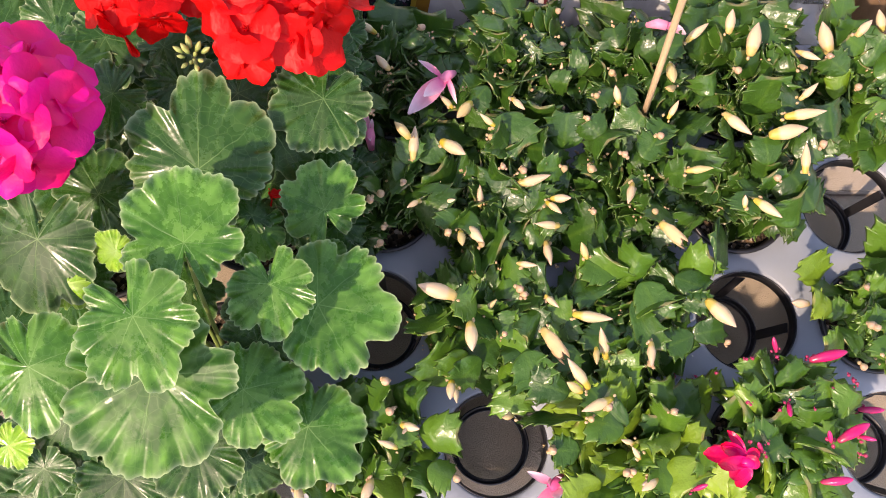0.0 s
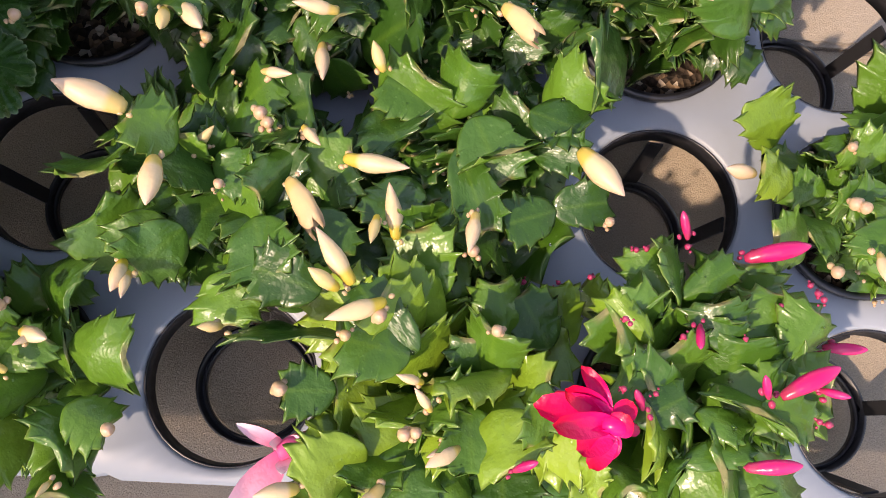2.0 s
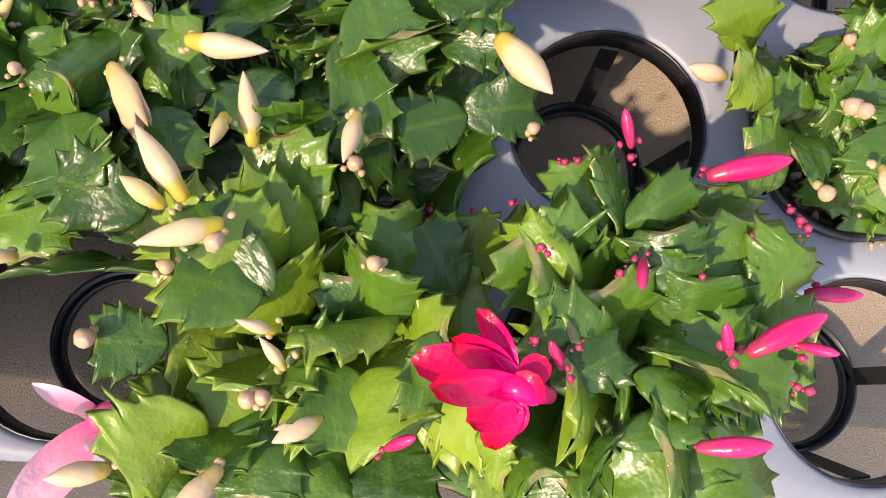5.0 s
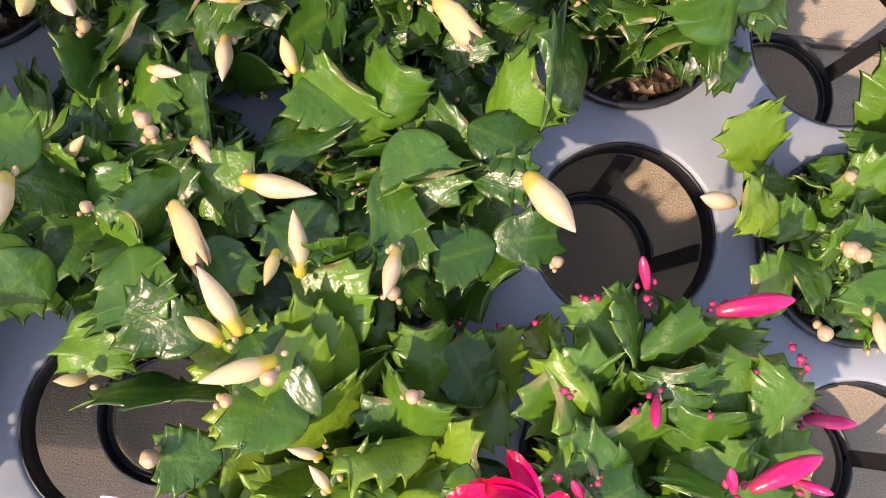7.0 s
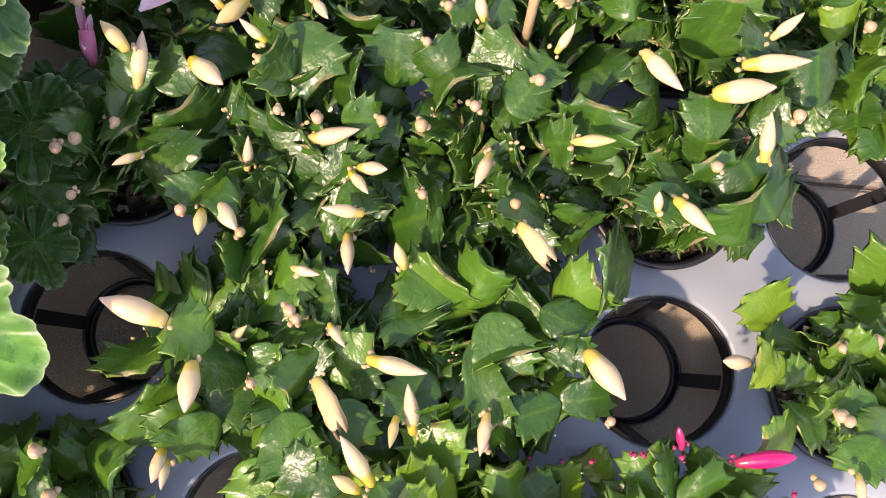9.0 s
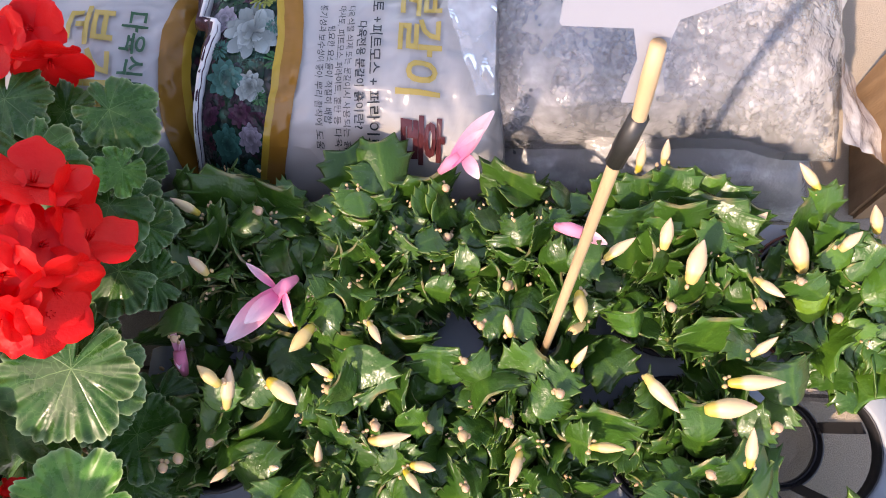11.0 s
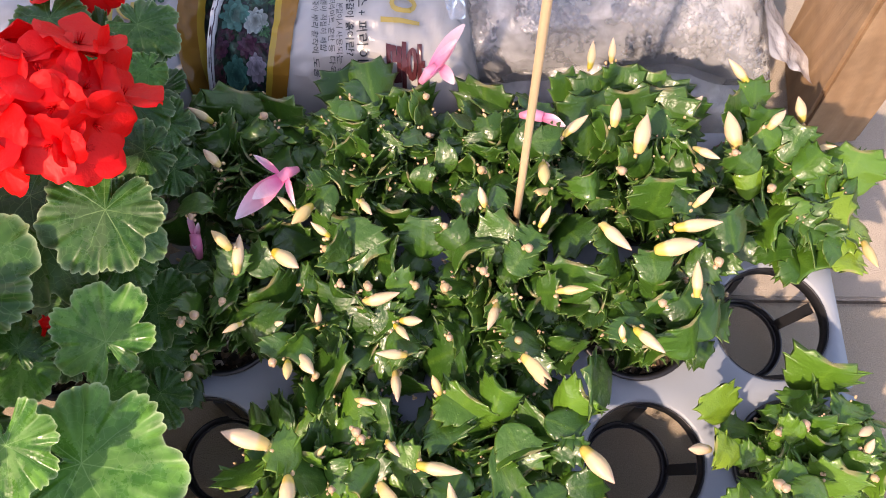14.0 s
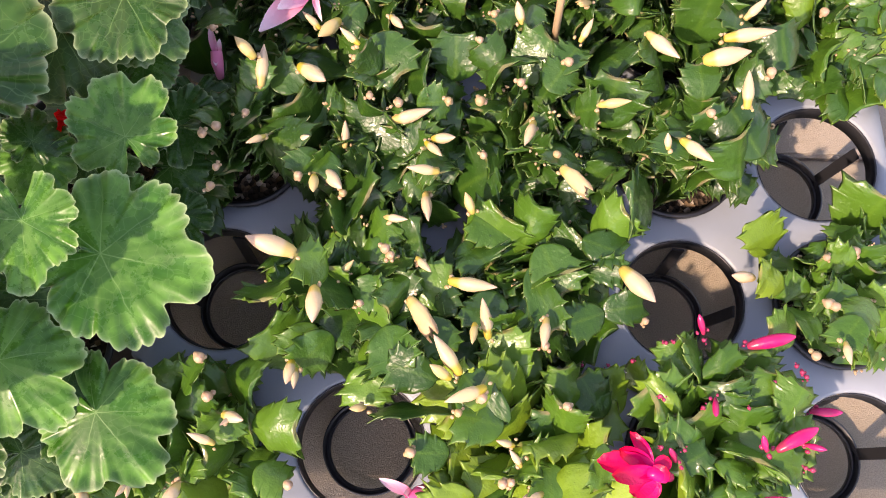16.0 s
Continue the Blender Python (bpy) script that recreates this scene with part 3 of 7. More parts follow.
def segment_mesh(seed, bend, curl, wide, material):
    """One flat fleshy joint of the stem, 1 long, along y, face up: narrow below, hooked teeth, two horns beside a hollow end."""
    rnd = random.Random(seed)
    bm = bmesh.new()

    def half():
        reach = {7: rnd.uniform(-0.2, 0.6), 14: rnd.uniform(0.35, 1.05), 21: rnd.uniform(0.4, 1.1), 26: rnd.uniform(0.35, 1.1)}
        lift = {k: rnd.uniform(-0.07, 0.11) for k in TEETH}
        full = rnd.uniform(0.94, 1.08) * wide
        shift = {k: rnd.uniform(-0.03, 0.03) for k in TEETH}
        out = []
        for i, (u, w, um) in enumerate(JOINT):
            near = min(TEETH, key=lambda k: abs(k - i))
            up = 0.0
            if i in reach or i + 1 in reach:
                u0, w0, _ = JOINT[near + 1]
                k = reach[near]
                if i == near:
                    u, w, up = u0 + (u - u0) * k, w0 + (w - w0) * k, lift[near]
                else:
                    w, up = w - 0.035 * (1 - k), 0.35 * lift[near]
            out.append((u + (shift[near] if 4 < i < 26 else 0), w * full, up + rnd.uniform(-0.012, 0.012)))
        return out

    left, right = half(), half()
    tilt, ripple = rnd.uniform(-0.35, 0.35), rnd.uniform(0.02, 0.06)
    rim = []

    def add(x, y, up, edge):
        z = bend * y * y + curl * x * x * 2.2 + tilt * x * y + ripple * math.sin(10 * y + seed + 3 * x) * min(abs(x), 0.45) * 2 + up
        rim.append(edge)
        return bm.verts.new((x, y, z))

    tops, bots = [], []
    inner = ((0.80, 0.034), (0.42, 0.038))
    for (ul, wl, hl), (ur, wr, hr), (_, _, um) in zip(left, right, JOINT):
        wb = wide * float(np.interp(um, BODY_U, BODY_W))
        cols = [(-wl, ul, hl, 1.0), (-0.80 * wl - 0.16 * wb, 0.80 * ul + 0.20 * um, 0.7 * hl + 0.024, 0.9)]
        cols += [(-f * wb, um, h, f) for f, h in inner]
        cols += [(0, um, 0.046, 0.0)]
        cols += [(f * wb, um, h, f) for f, h in inner[::-1]]
        cols += [(0.80 * wr + 0.16 * wb, 0.80 * ur + 0.20 * um, 0.7 * hr + 0.024, 0.9), (wr, ur, hr, 1.0)]
        tops.append([add(x, y, h, e) for x, y, h, e in cols])
        bots.append([tops[-1][0], add(0, um, -0.034, 0.0), tops[-1][8]])
    for rows, n in ((tops, 8), (bots, 2)):
        for a, b in zip(rows, rows[1:]):
            for k in range(n):
                bm.faces.new((a[k], a[k + 1], b[k + 1], b[k]))
    for e in (0, -1):
        bm.faces.new(tops[e] + [bots[e][1]])
    bm.verts.index_update()
    return set_rim(mesh_of(bm, "segment", material), rim)


def segment_set(material, seed0):
    out = []
    for k in range(12):
        r = random.Random(seed0 + k)
        out.append(segment_mesh(seed0 + k, r.uniform(-0.38, 0.18), r.uniform(-0.50, 0.36), r.uniform(0.98, 1.18), material))
    return out


SEGMENTS = {"deep": segment_set(M_CACTUS_DEEP_SHADED, 110), "dark": segment_set(M_CACTUS, 10), "mid": segment_set(M_CACTUS_MID, 40), "pale": segment_set(M_CACTUS_PALE, 70)}


def bud_mesh(name, profile, material, bend=0.0, seg=12, ragged=0.0):
    """A bud along y, 1 long, a little bent, with faint edges of the folded petals."""
    bm = bmesh.new()
    rings = []
    for y, r in profile:
        ring = []
        for i in range(seg):
            a = 2 * math.pi * i / seg
            rr = r * (1 + 0.05 * math.cos(3 * a + 5 * y))
            torn = ragged * y ** 3 * (0.5 + 0.5 * math.sin(5 * a + 1.3) - 0.9 * (i % 2))
            ring.append(bm.verts.new((rr * math.cos(a) + bend * y * y, y + torn, rr * math.sin(a) * (1 - 2 * min(ragged, 0.25)))))
        rings.append(ring)
    for a, b in zip(rings, rings[1:]):
        for i in range(seg):
            bm.faces.new((a[i], a[(i + 1) % seg], b[(i + 1) % seg], b[i]))
    bm.faces.new(rings[0])
    bm.faces.new(rings[-1])
    return mesh_of(bm, name, material)


LONG = [(0.0, 0.06), (0.05, 0.10), (0.15, 0.118), (0.22, 0.126), (0.30, 0.156), (0.40, 0.172), (0.52, 0.164), (0.66, 0.134), (0.79, 0.096), (0.90, 0.054), (0.96, 0.026), (1.0, 0.006)]
FAT = [(0.0, 0.09), (0.08, 0.15), (0.20, 0.18), (0.32, 0.21), (0.48, 0.232), (0.64, 0.205), (0.78, 0.150), (0.90, 0.080), (0.96, 0.042), (1.0, 0.012)]
BALL = [(0.0, 0.12), (0.12, 0.26), (0.32, 0.37), (0.55, 0.40), (0.76, 0.33), (0.92, 0.19), (1.0, 0.04)]
BLUNT = [(0.0, 0.07), (0.08, 0.12), (0.22, 0.15), (0.38, 0.18), (0.54, 0.19), (0.70, 0.176), (0.83, 0.140), (0.92, 0.092), (0.97, 0.055), (1.0, 0.02)]
TORN = [(0.0, 0.10), (0.10, 0.16), (0.30, 0.20), (0.50, 0.25), (0.70, 0.24), (0.86, 0.25), (0.97, 0.20), (1.0, 0.15)]
BUDS = {"cream": [bud_mesh("bud", LONG, M_BUD, 0.05), bud_mesh("bud", LONG, M_BUD, -0.07), bud_mesh("bud", FAT, M_BUD, 0.03)],
        "tiny": [bud_mesh("bud", BALL, M_TINY, 0.0, 14)],
        "dried": [bud_mesh("bud", TORN, M_DRIED, 0.08, 14, 0.22)],
        "magenta": [bud_mesh("bud", BLUNT, M_MAGENTA, 0.06), bud_mesh("bud", BLUNT, M_MAGENTA, -0.04)],
        "bead": [bud_mesh("bud", BALL[::2], M_TINY, 0.0, 8)], "bead_magenta": [bud_mesh("bud", BALL[::2], M_BEAD, 0.0, 8)],
        "tiny_magenta": [bud_mesh("bud", BALL, M_BEAD, 0.0, 14)]}


def pot_and_soil(owner, c, top=0.093, r=0.0455, deep=0.088, name="pot"):
    bm = bmesh.new()
    k = r / 0.0455
    lathe(bm, [(0.032 * k, top - deep + 0.001), (0.0405 * k, top - 0.012), (0.0428 * k, top - 0.0115), (0.0436 * k, top - 0.004), (0.0472 * k, top - 0.003), (0.0478 * k, top), (0.0462 * k, top + 0.0014), (0.0436 * k, top + 0.0006), (0.0424 * k, top - 0.010), (0.0400 * k, top - 0.020), (0.030 * k, top - deep + 0.004)], c, 44, True)
    part(name, bm, M_BLACK, owner, "thin black plastic pot")
    bm = bmesh.new()
    rnd = random.Random(int(c.x * 1000))
    seg, prev = 28, None
    mid = bm.verts.new((c.x, c.y, top - 0.010))
    for q in range(1, 6):
        ring = []
        for i in range(seg):
            a = 2 * math.pi * i / seg
            rr = 0.0412 * k * q / 5
            ring.append(bm.verts.new((c.x + rr * math.cos(a), c.y + rr * math.sin(a), top - 0.011 + rnd.uniform(-0.002, 0.002))))
        for i in range(seg):
            if prev:
                bm.faces.new((prev[i], prev[(i + 1) % seg], ring[(i + 1) % seg], ring[i]))
            else:
                bm.faces.new((mid, ring[i], ring[(i + 1) % seg]))
        prev = ring
    part("soil", bm, M_SOIL, owner, "dark crumbly potting soil")


# spots where the tray shows between the plants: x, y and radius
BARE = ((0.213, 0.088, 0.013), (0.224, 0.081, 0.013), (0.206, 0.104, 0.011), (0.222, 0.178, 0.016), (0.246, 0.186, 0.014), (-0.030, 0.182, 0.022), (0.000, 0.052, 0.014), (-0.008, 0.040, 0.012), (0.290, 0.188, 0.018), (0.306, 0.100, 0.014), (0.316, 0.078, 0.014), (0.206, 0.290, 0.018), (0.252, 0.288, 0.010))


def branch(owner, meshes, rnd, start, end, lift, size, last_roll=None, keep=3, wild=0.0):
    """A chain of joints that arches from the pot to a tip."""
    a, c = Vector(start), Vector(end)
    d = c - a
    b = a + Vector((d.x * 0.30, d.y * 0.30, max(d.z, 0.0) * 0.80 + lift))
    length = (b - a).length * 0.5 + (c - b).length * 0.5 + d.length * 0.5
    n = max(2, round(length / (size * 0.90)))

    def at(t):
        return a * (1 - t) ** 2 + b * 2 * t * (1 - t) + c * t * t

    roll = rnd.uniform(-1.0, 1.0)
    fine = [at(k / 24) for k in range(25)]
    run = [0.0]
    for p, q in zip(fine, fine[1:]):
        run.append(run[-1] + (q - p).length)

    def along(f):
        f *= run[-1]
        for k in range(24):
            if run[k + 1] >= f:
                return fine[k].lerp(fine[k + 1], (f - run[k]) / max(1e-6, run[k + 1] - run[k]))
        return fine[-1]

    n = max(1, round(run[-1] / (size * 0.92)))
    for k in range(max(0, n - keep), n):
        p, q = along(k / n), along((k + 1) / n)
        way = q - p
        if way.length < size * 0.85:
            way = way.normalized() * size * 0.85
            p = q - way
        flat = Vector((d.x, d.y, 0))
        flat = flat.normalized() if flat.length > 1e-4 else Vector((1, 0, 0))
        side = way.cross(Vector((0, 0, 1)))
        up = side.cross(way) if side.length > 1e-5 else flat
        up.normalize()
        sd = side.normalized() if side.length > 1e-5 else Vector((0, 1, 0))
        r = roll + rnd.uniform(-0.7, 0.7)
        if k == n - 1 and last_roll is not None:
            r = last_roll
        nrm = up * math.cos(r) + sd * math.sin(r)
        if k > 0:
            nrm = nrm + Vector((rnd.uniform(-1, 1) * wild, rnd.uniform(-1, 1) * wild, 0.7 - 0.58 * wild))
        s = way.length * 1.04
        mid = p.lerp(q, 0.6)
        if any(math.hypot(mid.x - bx, mid.y - by) < br + 0.009 for bx, by, br in BARE):
            continue
        w = size * rnd.uniform(0.92, 1.16) * (0.85 if k == 0 else 1.0)
        piece("segment", rnd.choice(meshes), aim(p, way, nrm, (w, s, size)), owner)


def build_cactus(row, col, buds, joints, tone, fill, reach, label, tilt=(0, 0), height=0.150, tips="mid", size=0.037, drops=0, wild=0.0):
    """joints: the plain ones that stand out, as base, tip, width and tone; buds: kind, base and tip; fill: more branches."""
    c = hole(row, col)
    owner = thing("christmas_cactus", (c.x, c.y, 0.005), label, "potted plant", "potted cacti in the tray")
    pot_and_soil(owner, c)
    if (row, col) == (0, 0):
        bm = bmesh.new()
        lathe(bm, [(0.0462, 0.0885), (0.0490, 0.0888), (0.0496, 0.0905), (0.0488, 0.0920), (0.0470, 0.0900)], c, 44, True)
        part("outer_rim", bm, RUSSET, owner, "russet plastic rim under the black one")
    rnd = random.Random(100 + 10 * row + col)
    meshes, other = SEGMENTS[tone], SEGMENTS[tips]
    for base, tip, wide, shade in joints:
        b, t = Vector(base), Vector(tip)
        nrm = Vector((rnd.uniform(-0.3, 0.3), rnd.uniform(-0.45, 0.1), 1))
        short = (0.92 * wide) ** 2 - (t - b).length_squared
        if short > 0:
            b.z -= min(math.sqrt(short), 0.030)
        if wide < 0.4 * (t - b).length:
            nrm, wide = Vector((t.y - b.y, b.x - t.x, 0)).normalized() + Vector((0, 0, 0.35)), wide * 2.2
        piece("segment", rnd.choice(SEGMENTS[shade]), aim(b, t - b, nrm, (wide * 1.02, (t - b).length * 1.0, 0.036)), owner)
        foot = Vector((c.x, c.y, 0.088)) + Vector((b.x - c.x, b.y - c.y, 0)) * 0.35
        branch(owner, meshes, rnd, foot, b, 0.012, size, keep=1)
    for kind, base, tip in buds:
        b, t = Vector(base), Vector(tip)
        way = t - b
        if kind in ("tiny", "tiny_magenta"):
            s = rnd.uniform(0.006, 0.009) if kind == "tiny" else rnd.uniform(0.0028, 0.0042)
            piece("bud", rnd.choice(BUDS[kind]), aim(b, (way.x, way.y, 0.008), (1, 0, 0), s), owner, "small round bud")
            for _ in range(3):
                o = b + Vector((rnd.uniform(-1, 1), rnd.uniform(-1, 1), rnd.uniform(-0.5, 0.2))) * (0.0035 if kind == "tiny" else 0.0024)
                piece("bud", rnd.choice(BUDS[kind]), aim(o, (way.x, way.y, 0.006), (1, 0, 0), s * rnd.uniform(0.35, 0.6)), owner, "small round bud")
        else:
            fat = min(way.length, 0.030) * (0.78 if kind == "magenta" else 0.90)
            piece("bud", rnd.choice(BUDS[kind]), aim(b, way, (rnd.uniform(-1, 1), rnd.uniform(-1, 1), 1), (fat, way.length, fat)), owner, {"cream": "closed cream bud", "dried": "withered tan bud", "magenta": "closed magenta bud"}[kind])
            for _ in range(3):
                o = b + Vector((rnd.uniform(-1, 1), rnd.uniform(-1, 1), rnd.uniform(-0.6, 0.1))) * 0.004
                piece("bud", BUDS["tiny_magenta" if kind == "magenta" else "tiny"][0], aim(o, (way.x, way.y, 0.004), (1, 0, 0), rnd.uniform(0.0022, 0.0038)), owner, "small round bud")
        near = min([(b - Vector(j[1])).length for j in joints] or [1])
        if near < 0.010:
            continue
        a = rnd.uniform(0, 6.28)
        start = (c.x + 0.018 * math.cos(a), c.y + 0.018 * math.sin(a), 0.085)
        branch(owner, meshes if rnd.random() < 0.75 else other, rnd, start, b - Vector((0, 0, 0.003)) + (c.to_3d() - b).normalized().xyz * 0.001, 0.020, size, keep=1 if kind.startswith("tiny") else 2, wild=wild)
    for k in range(fill):
        a = 2 * math.pi * (k * 0.618 + rnd.uniform(-0.09, 0.09))
        q = math.sqrt((k + 0.7) / fill)
        r = reach * q * rnd.uniform(0.85, 1.1)
        z = height - 0.040 * q ** 2.2 + rnd.uniform(-0.020, 0.008)
        end = (c.x + r * math.cos(a) + tilt[0] * q, c.y + r * math.sin(a) + tilt[1] * q, z)
        start = (c.x + 0.02 * q * math.cos(a), c.y + 0.02 * q * math.sin(a), 0.084)
        branch(owner, meshes if rnd.random() < 0.8 else other, rnd, start, end, 0.02 + 0.02 * q, size * rnd.uniform(0.85, 1.1), keep=2, wild=wild)
        if k % 5 < 2 and all(math.hypot(end[0] - bx, end[1] - by) > br + 0.016 for bx, by, br in BARE):
            for _ in range(rnd.randrange(2, 5)):
                o = Vector(end) + Vector((rnd.uniform(-1, 1), rnd.uniform(-1, 1), rnd.uniform(-0.2, 0.5))) * 0.0032
                piece("bud", BUDS["bead_magenta" if "magenta" in label else "bead"][0], aim(o, (math.cos(a), math.sin(a), 0.8), (0, 1, 0.2), rnd.uniform(0.0016, 0.0034)), owner, "tiny bud bead at a joint's end")
    skirt = 20 if row < 2 else 14
    for k in range(skirt):
        a = 2 * math.pi * (k + rnd.uniform(-0.3, 0.3)) / skirt
        r = reach * rnd.uniform(0.70, 1.08 if row < 2 else 0.95)
        end = (c.x + r * math.cos(a) + tilt[0], c.y + r * math.sin(a) + tilt[1], rnd.uniform(0.098, 0.116))
        branch(owner, meshes, rnd, (c.x + 0.012 * math.cos(a), c.y + 0.012 * math.sin(a), 0.086), end, 0.022, size, keep=2)
    if drops:
        wet_joints(owner, rnd, drops)
    return owner


def wet_joints(owner, rnd, count):
    """Small drops of water that lie on the upper faces."""
    joints = [o for o in owner.children if o.name.startswith("segment")]
    bm = bmesh.new()
    shift = Matrix.Translation(owner.location)
    for _ in range(count * 3):
        o = rnd.choice(joints)
        m = shift @ o.matrix_basis
        up = (m.to_3x3() @ Vector((0, 0, 1))).normalized()
        v = o.data.vertices[rnd.randrange(len(o.data.vertices))]
        nrm = (m.to_3x3().inverted().transposed() @ v.normal).normalized()
        p = m @ v.co
        if nrm.z < 0.2 or p.z < 0.125:
            continue
        r = 0.0005 + 0.0010 * rnd.random() ** 2
        res = bmesh.ops.create_icosphere(bm, subdivisions=2 if r > 0.0008 else 1, radius=r)
        rot = nrm.to_track_quat("Z", "Y").to_matrix()
        for w in res["verts"]:
            w.co = p + rot @ Vector((w.co.x, w.co.y, w.co.z * 0.6)) + nrm * r * 0.15
    if bm.verts:
        tagged(part("dew", bm, M_WATER, owner, "clear drops of water"), kind="stuff")
    else:
        bm.free()


BUDS_A1 = [
    ("cream", (0.338, 0.353, 0.158), (0.330, 0.381, 0.166)),
    ("cream", (0.350, 0.408, 0.160), (0.335, 0.425, 0.168)),
    ("cream", (0.359, 0.367, 0.166), (0.370, 0.379, 0.174)),
    ("cream", (0.396, 0.384, 0.143), (0.391, 0.402, 0.151)),
    ("cream", (0.403, 0.363, 0.141), (0.417, 0.362, 0.149)),
    ("cream", (0.448, 0.299, 0.108), (0.451, 0.275, 0.116)),
    ("tiny", (0.362, 0.327, 0.152), (0.360, 0.321, 0.160)),
    ("tiny", (0.331, 0.347, 0.170), (0.329, 0.341, 0.178)),
]
BUDS_A2 = [
    ("cream", (0.241, 0.360, 0.182), (0.243, 0.379, 0.190)),
    ("cream", (0.257, 0.339, 0.183), (0.263, 0.366, 0.191)),
    ("cream", (0.298, 0.344, 0.183), (0.312, 0.331, 0.191)),
    ("cream", (0.299, 0.377, 0.170), (0.308, 0.388, 0.178)),
    ("cream", (0.291, 0.296, 0.191), (0.305, 0.307, 0.199)),
    ("dried", (0.299, 0.332, 0.182), (0.300, 0.325, 0.190)),
    ("tiny", (0.244, 0.326, 0.185), (0.244, 0.320, 0.193)),
]
BUDS_A3 = [
    ("cream", (0.149, 0.303, 0.166), (0.144, 0.316, 0.174)),
    ("cream", (0.189, 0.332, 0.181), (0.190, 0.312, 0.189)),
    ("cream", (0.204, 0.352, 0.183), (0.221, 0.366, 0.191)),
    ("dried", (0.193, 0.313, 0.180), (0.185, 0.306, 0.188)),
    ("tiny", (0.146, 0.339, 0.152), (0.147, 0.333, 0.160)),
    ("tiny", (0.129, 0.311, 0.166), (0.130, 0.305, 0.174)),
]
BUDS_A4 = [
    ("cream", (0.008, 0.305, 0.150), (-0.004, 0.314, 0.158)),
    ("cream", (0.023, 0.305, 0.163), (0.011, 0.287, 0.171)),
    ("cream", (0.058, 0.309, 0.163), (0.067, 0.294, 0.171)),
    ("cream", (0.105, 0.340, 0.138), (0.104, 0.351, 0.146)),
    ("tiny", (0.057, 0.353, 0.146), (0.060, 0.347, 0.154)),
    ("tiny", (0.105, 0.372, 0.139), (0.108, 0.366, 0.147)),
    ("tiny", (0.103, 0.406, 0.139), (0.105, 0.399, 0.147)),
]
BUDS_A5 = [
    ("cream", (-0.060, 0.377, 0.147), (-0.078, 0.387, 0.155)),
    ("cream", (-0.047, 0.335, 0.161), (-0.059, 0.345, 0.169)),
    ("cream", (-0.069, 0.342, 0.158), (-0.077, 0.338, 0.166)),
    ("tiny", (-0.063, 0.294, 0.168), (-0.059, 0.289, 0.176)),
    ("tiny", (-0.021, 0.382, 0.151), (-0.017, 0.376, 0.159)),
]
BUDS_B2 = [
    ("cream", (0.226, 0.282, 0.196), (0.243, 0.260, 0.204)),
    ("cream", (0.261, 0.263, 0.196), (0.289, 0.267, 0.204)),
    ("cream", (0.275, 0.279, 0.196), (0.306, 0.282, 0.204)),
    ("cream", (0.287, 0.231, 0.195), (0.289, 0.254, 0.203)),
    ("cream", (0.245, 0.210, 0.194), (0.263, 0.193, 0.202)),
    ("cream", (0.237, 0.203, 0.194), (0.235, 0.211, 0.202)),
    ("tiny", (0.264, 0.228, 0.195), (0.263, 0.224, 0.203)),
    ("tiny", (0.303, 0.257, 0.196), (0.302, 0.252, 0.204)),
]
BUDS_B3 = [
    ("cream", (0.186, 0.285, 0.176), (0.195, 0.298, 0.184)),
    ("cream", (0.197, 0.238, 0.180), (0.217, 0.239, 0.188)),
    ("cream", (0.157, 0.233, 0.164), (0.151, 0.212, 0.172)),
    ("dried", (0.172, 0.193, 0.184), (0.187, 0.177, 0.192)),
    ("tiny", (0.119, 0.288, 0.171), (0.121, 0.283, 0.179)),
    ("tiny", (0.146, 0.252, 0.182), (0.147, 0.248, 0.190)),
    ("tiny", (0.170, 0.206, 0.174), (0.171, 0.202, 0.182)),
    ("tiny", (0.123, 0.210, 0.158), (0.125, 0.207, 0.166)),
    ("tiny", (0.178, 0.271, 0.176), (0.179, 0.266, 0.184)),
    ("tiny", (0.120, 0.243, 0.172), (0.121, 0.239, 0.180)),
]
BUDS_B4 = [
    ("cream", (0.041, 0.273, 0.188), (0.028, 0.280, 0.196)),
    ("cream", (0.061, 0.234, 0.156), (0.089, 0.238, 0.164)),
    ("cream", (0.030, 0.216, 0.149), (0.031, 0.233, 0.157)),
    ("cream", (0.018, 0.197, 0.158), (0.032, 0.182, 0.166)),
    ("cream", (0.013, 0.191, 0.164), (0.015, 0.177, 0.172)),
    ("cream", (0.089, 0.221, 0.157), (0.105, 0.220, 0.165)),
    ("cream", (0.085, 0.218, 0.159), (0.097, 0.206, 0.167)),
    ("cream", (0.095, 0.196, 0.163), (0.074, 0.195, 0.171)),
    ("cream", (0.086, 0.188, 0.144), (0.087, 0.165, 0.152)),
    ("tiny", (0.037, 0.267, 0.181), (0.040, 0.262, 0.189)),
    ("tiny", (0.047, 0.244, 0.174), (0.050, 0.239, 0.182)),
    ("tiny", (0.065, 0.246, 0.160), (0.068, 0.241, 0.168)),
    ("tiny", (0.002, 0.191, 0.164), (0.005, 0.187, 0.172)),
    ("tiny", (0.099, 0.246, 0.165), (0.101, 0.241, 0.173)),
]
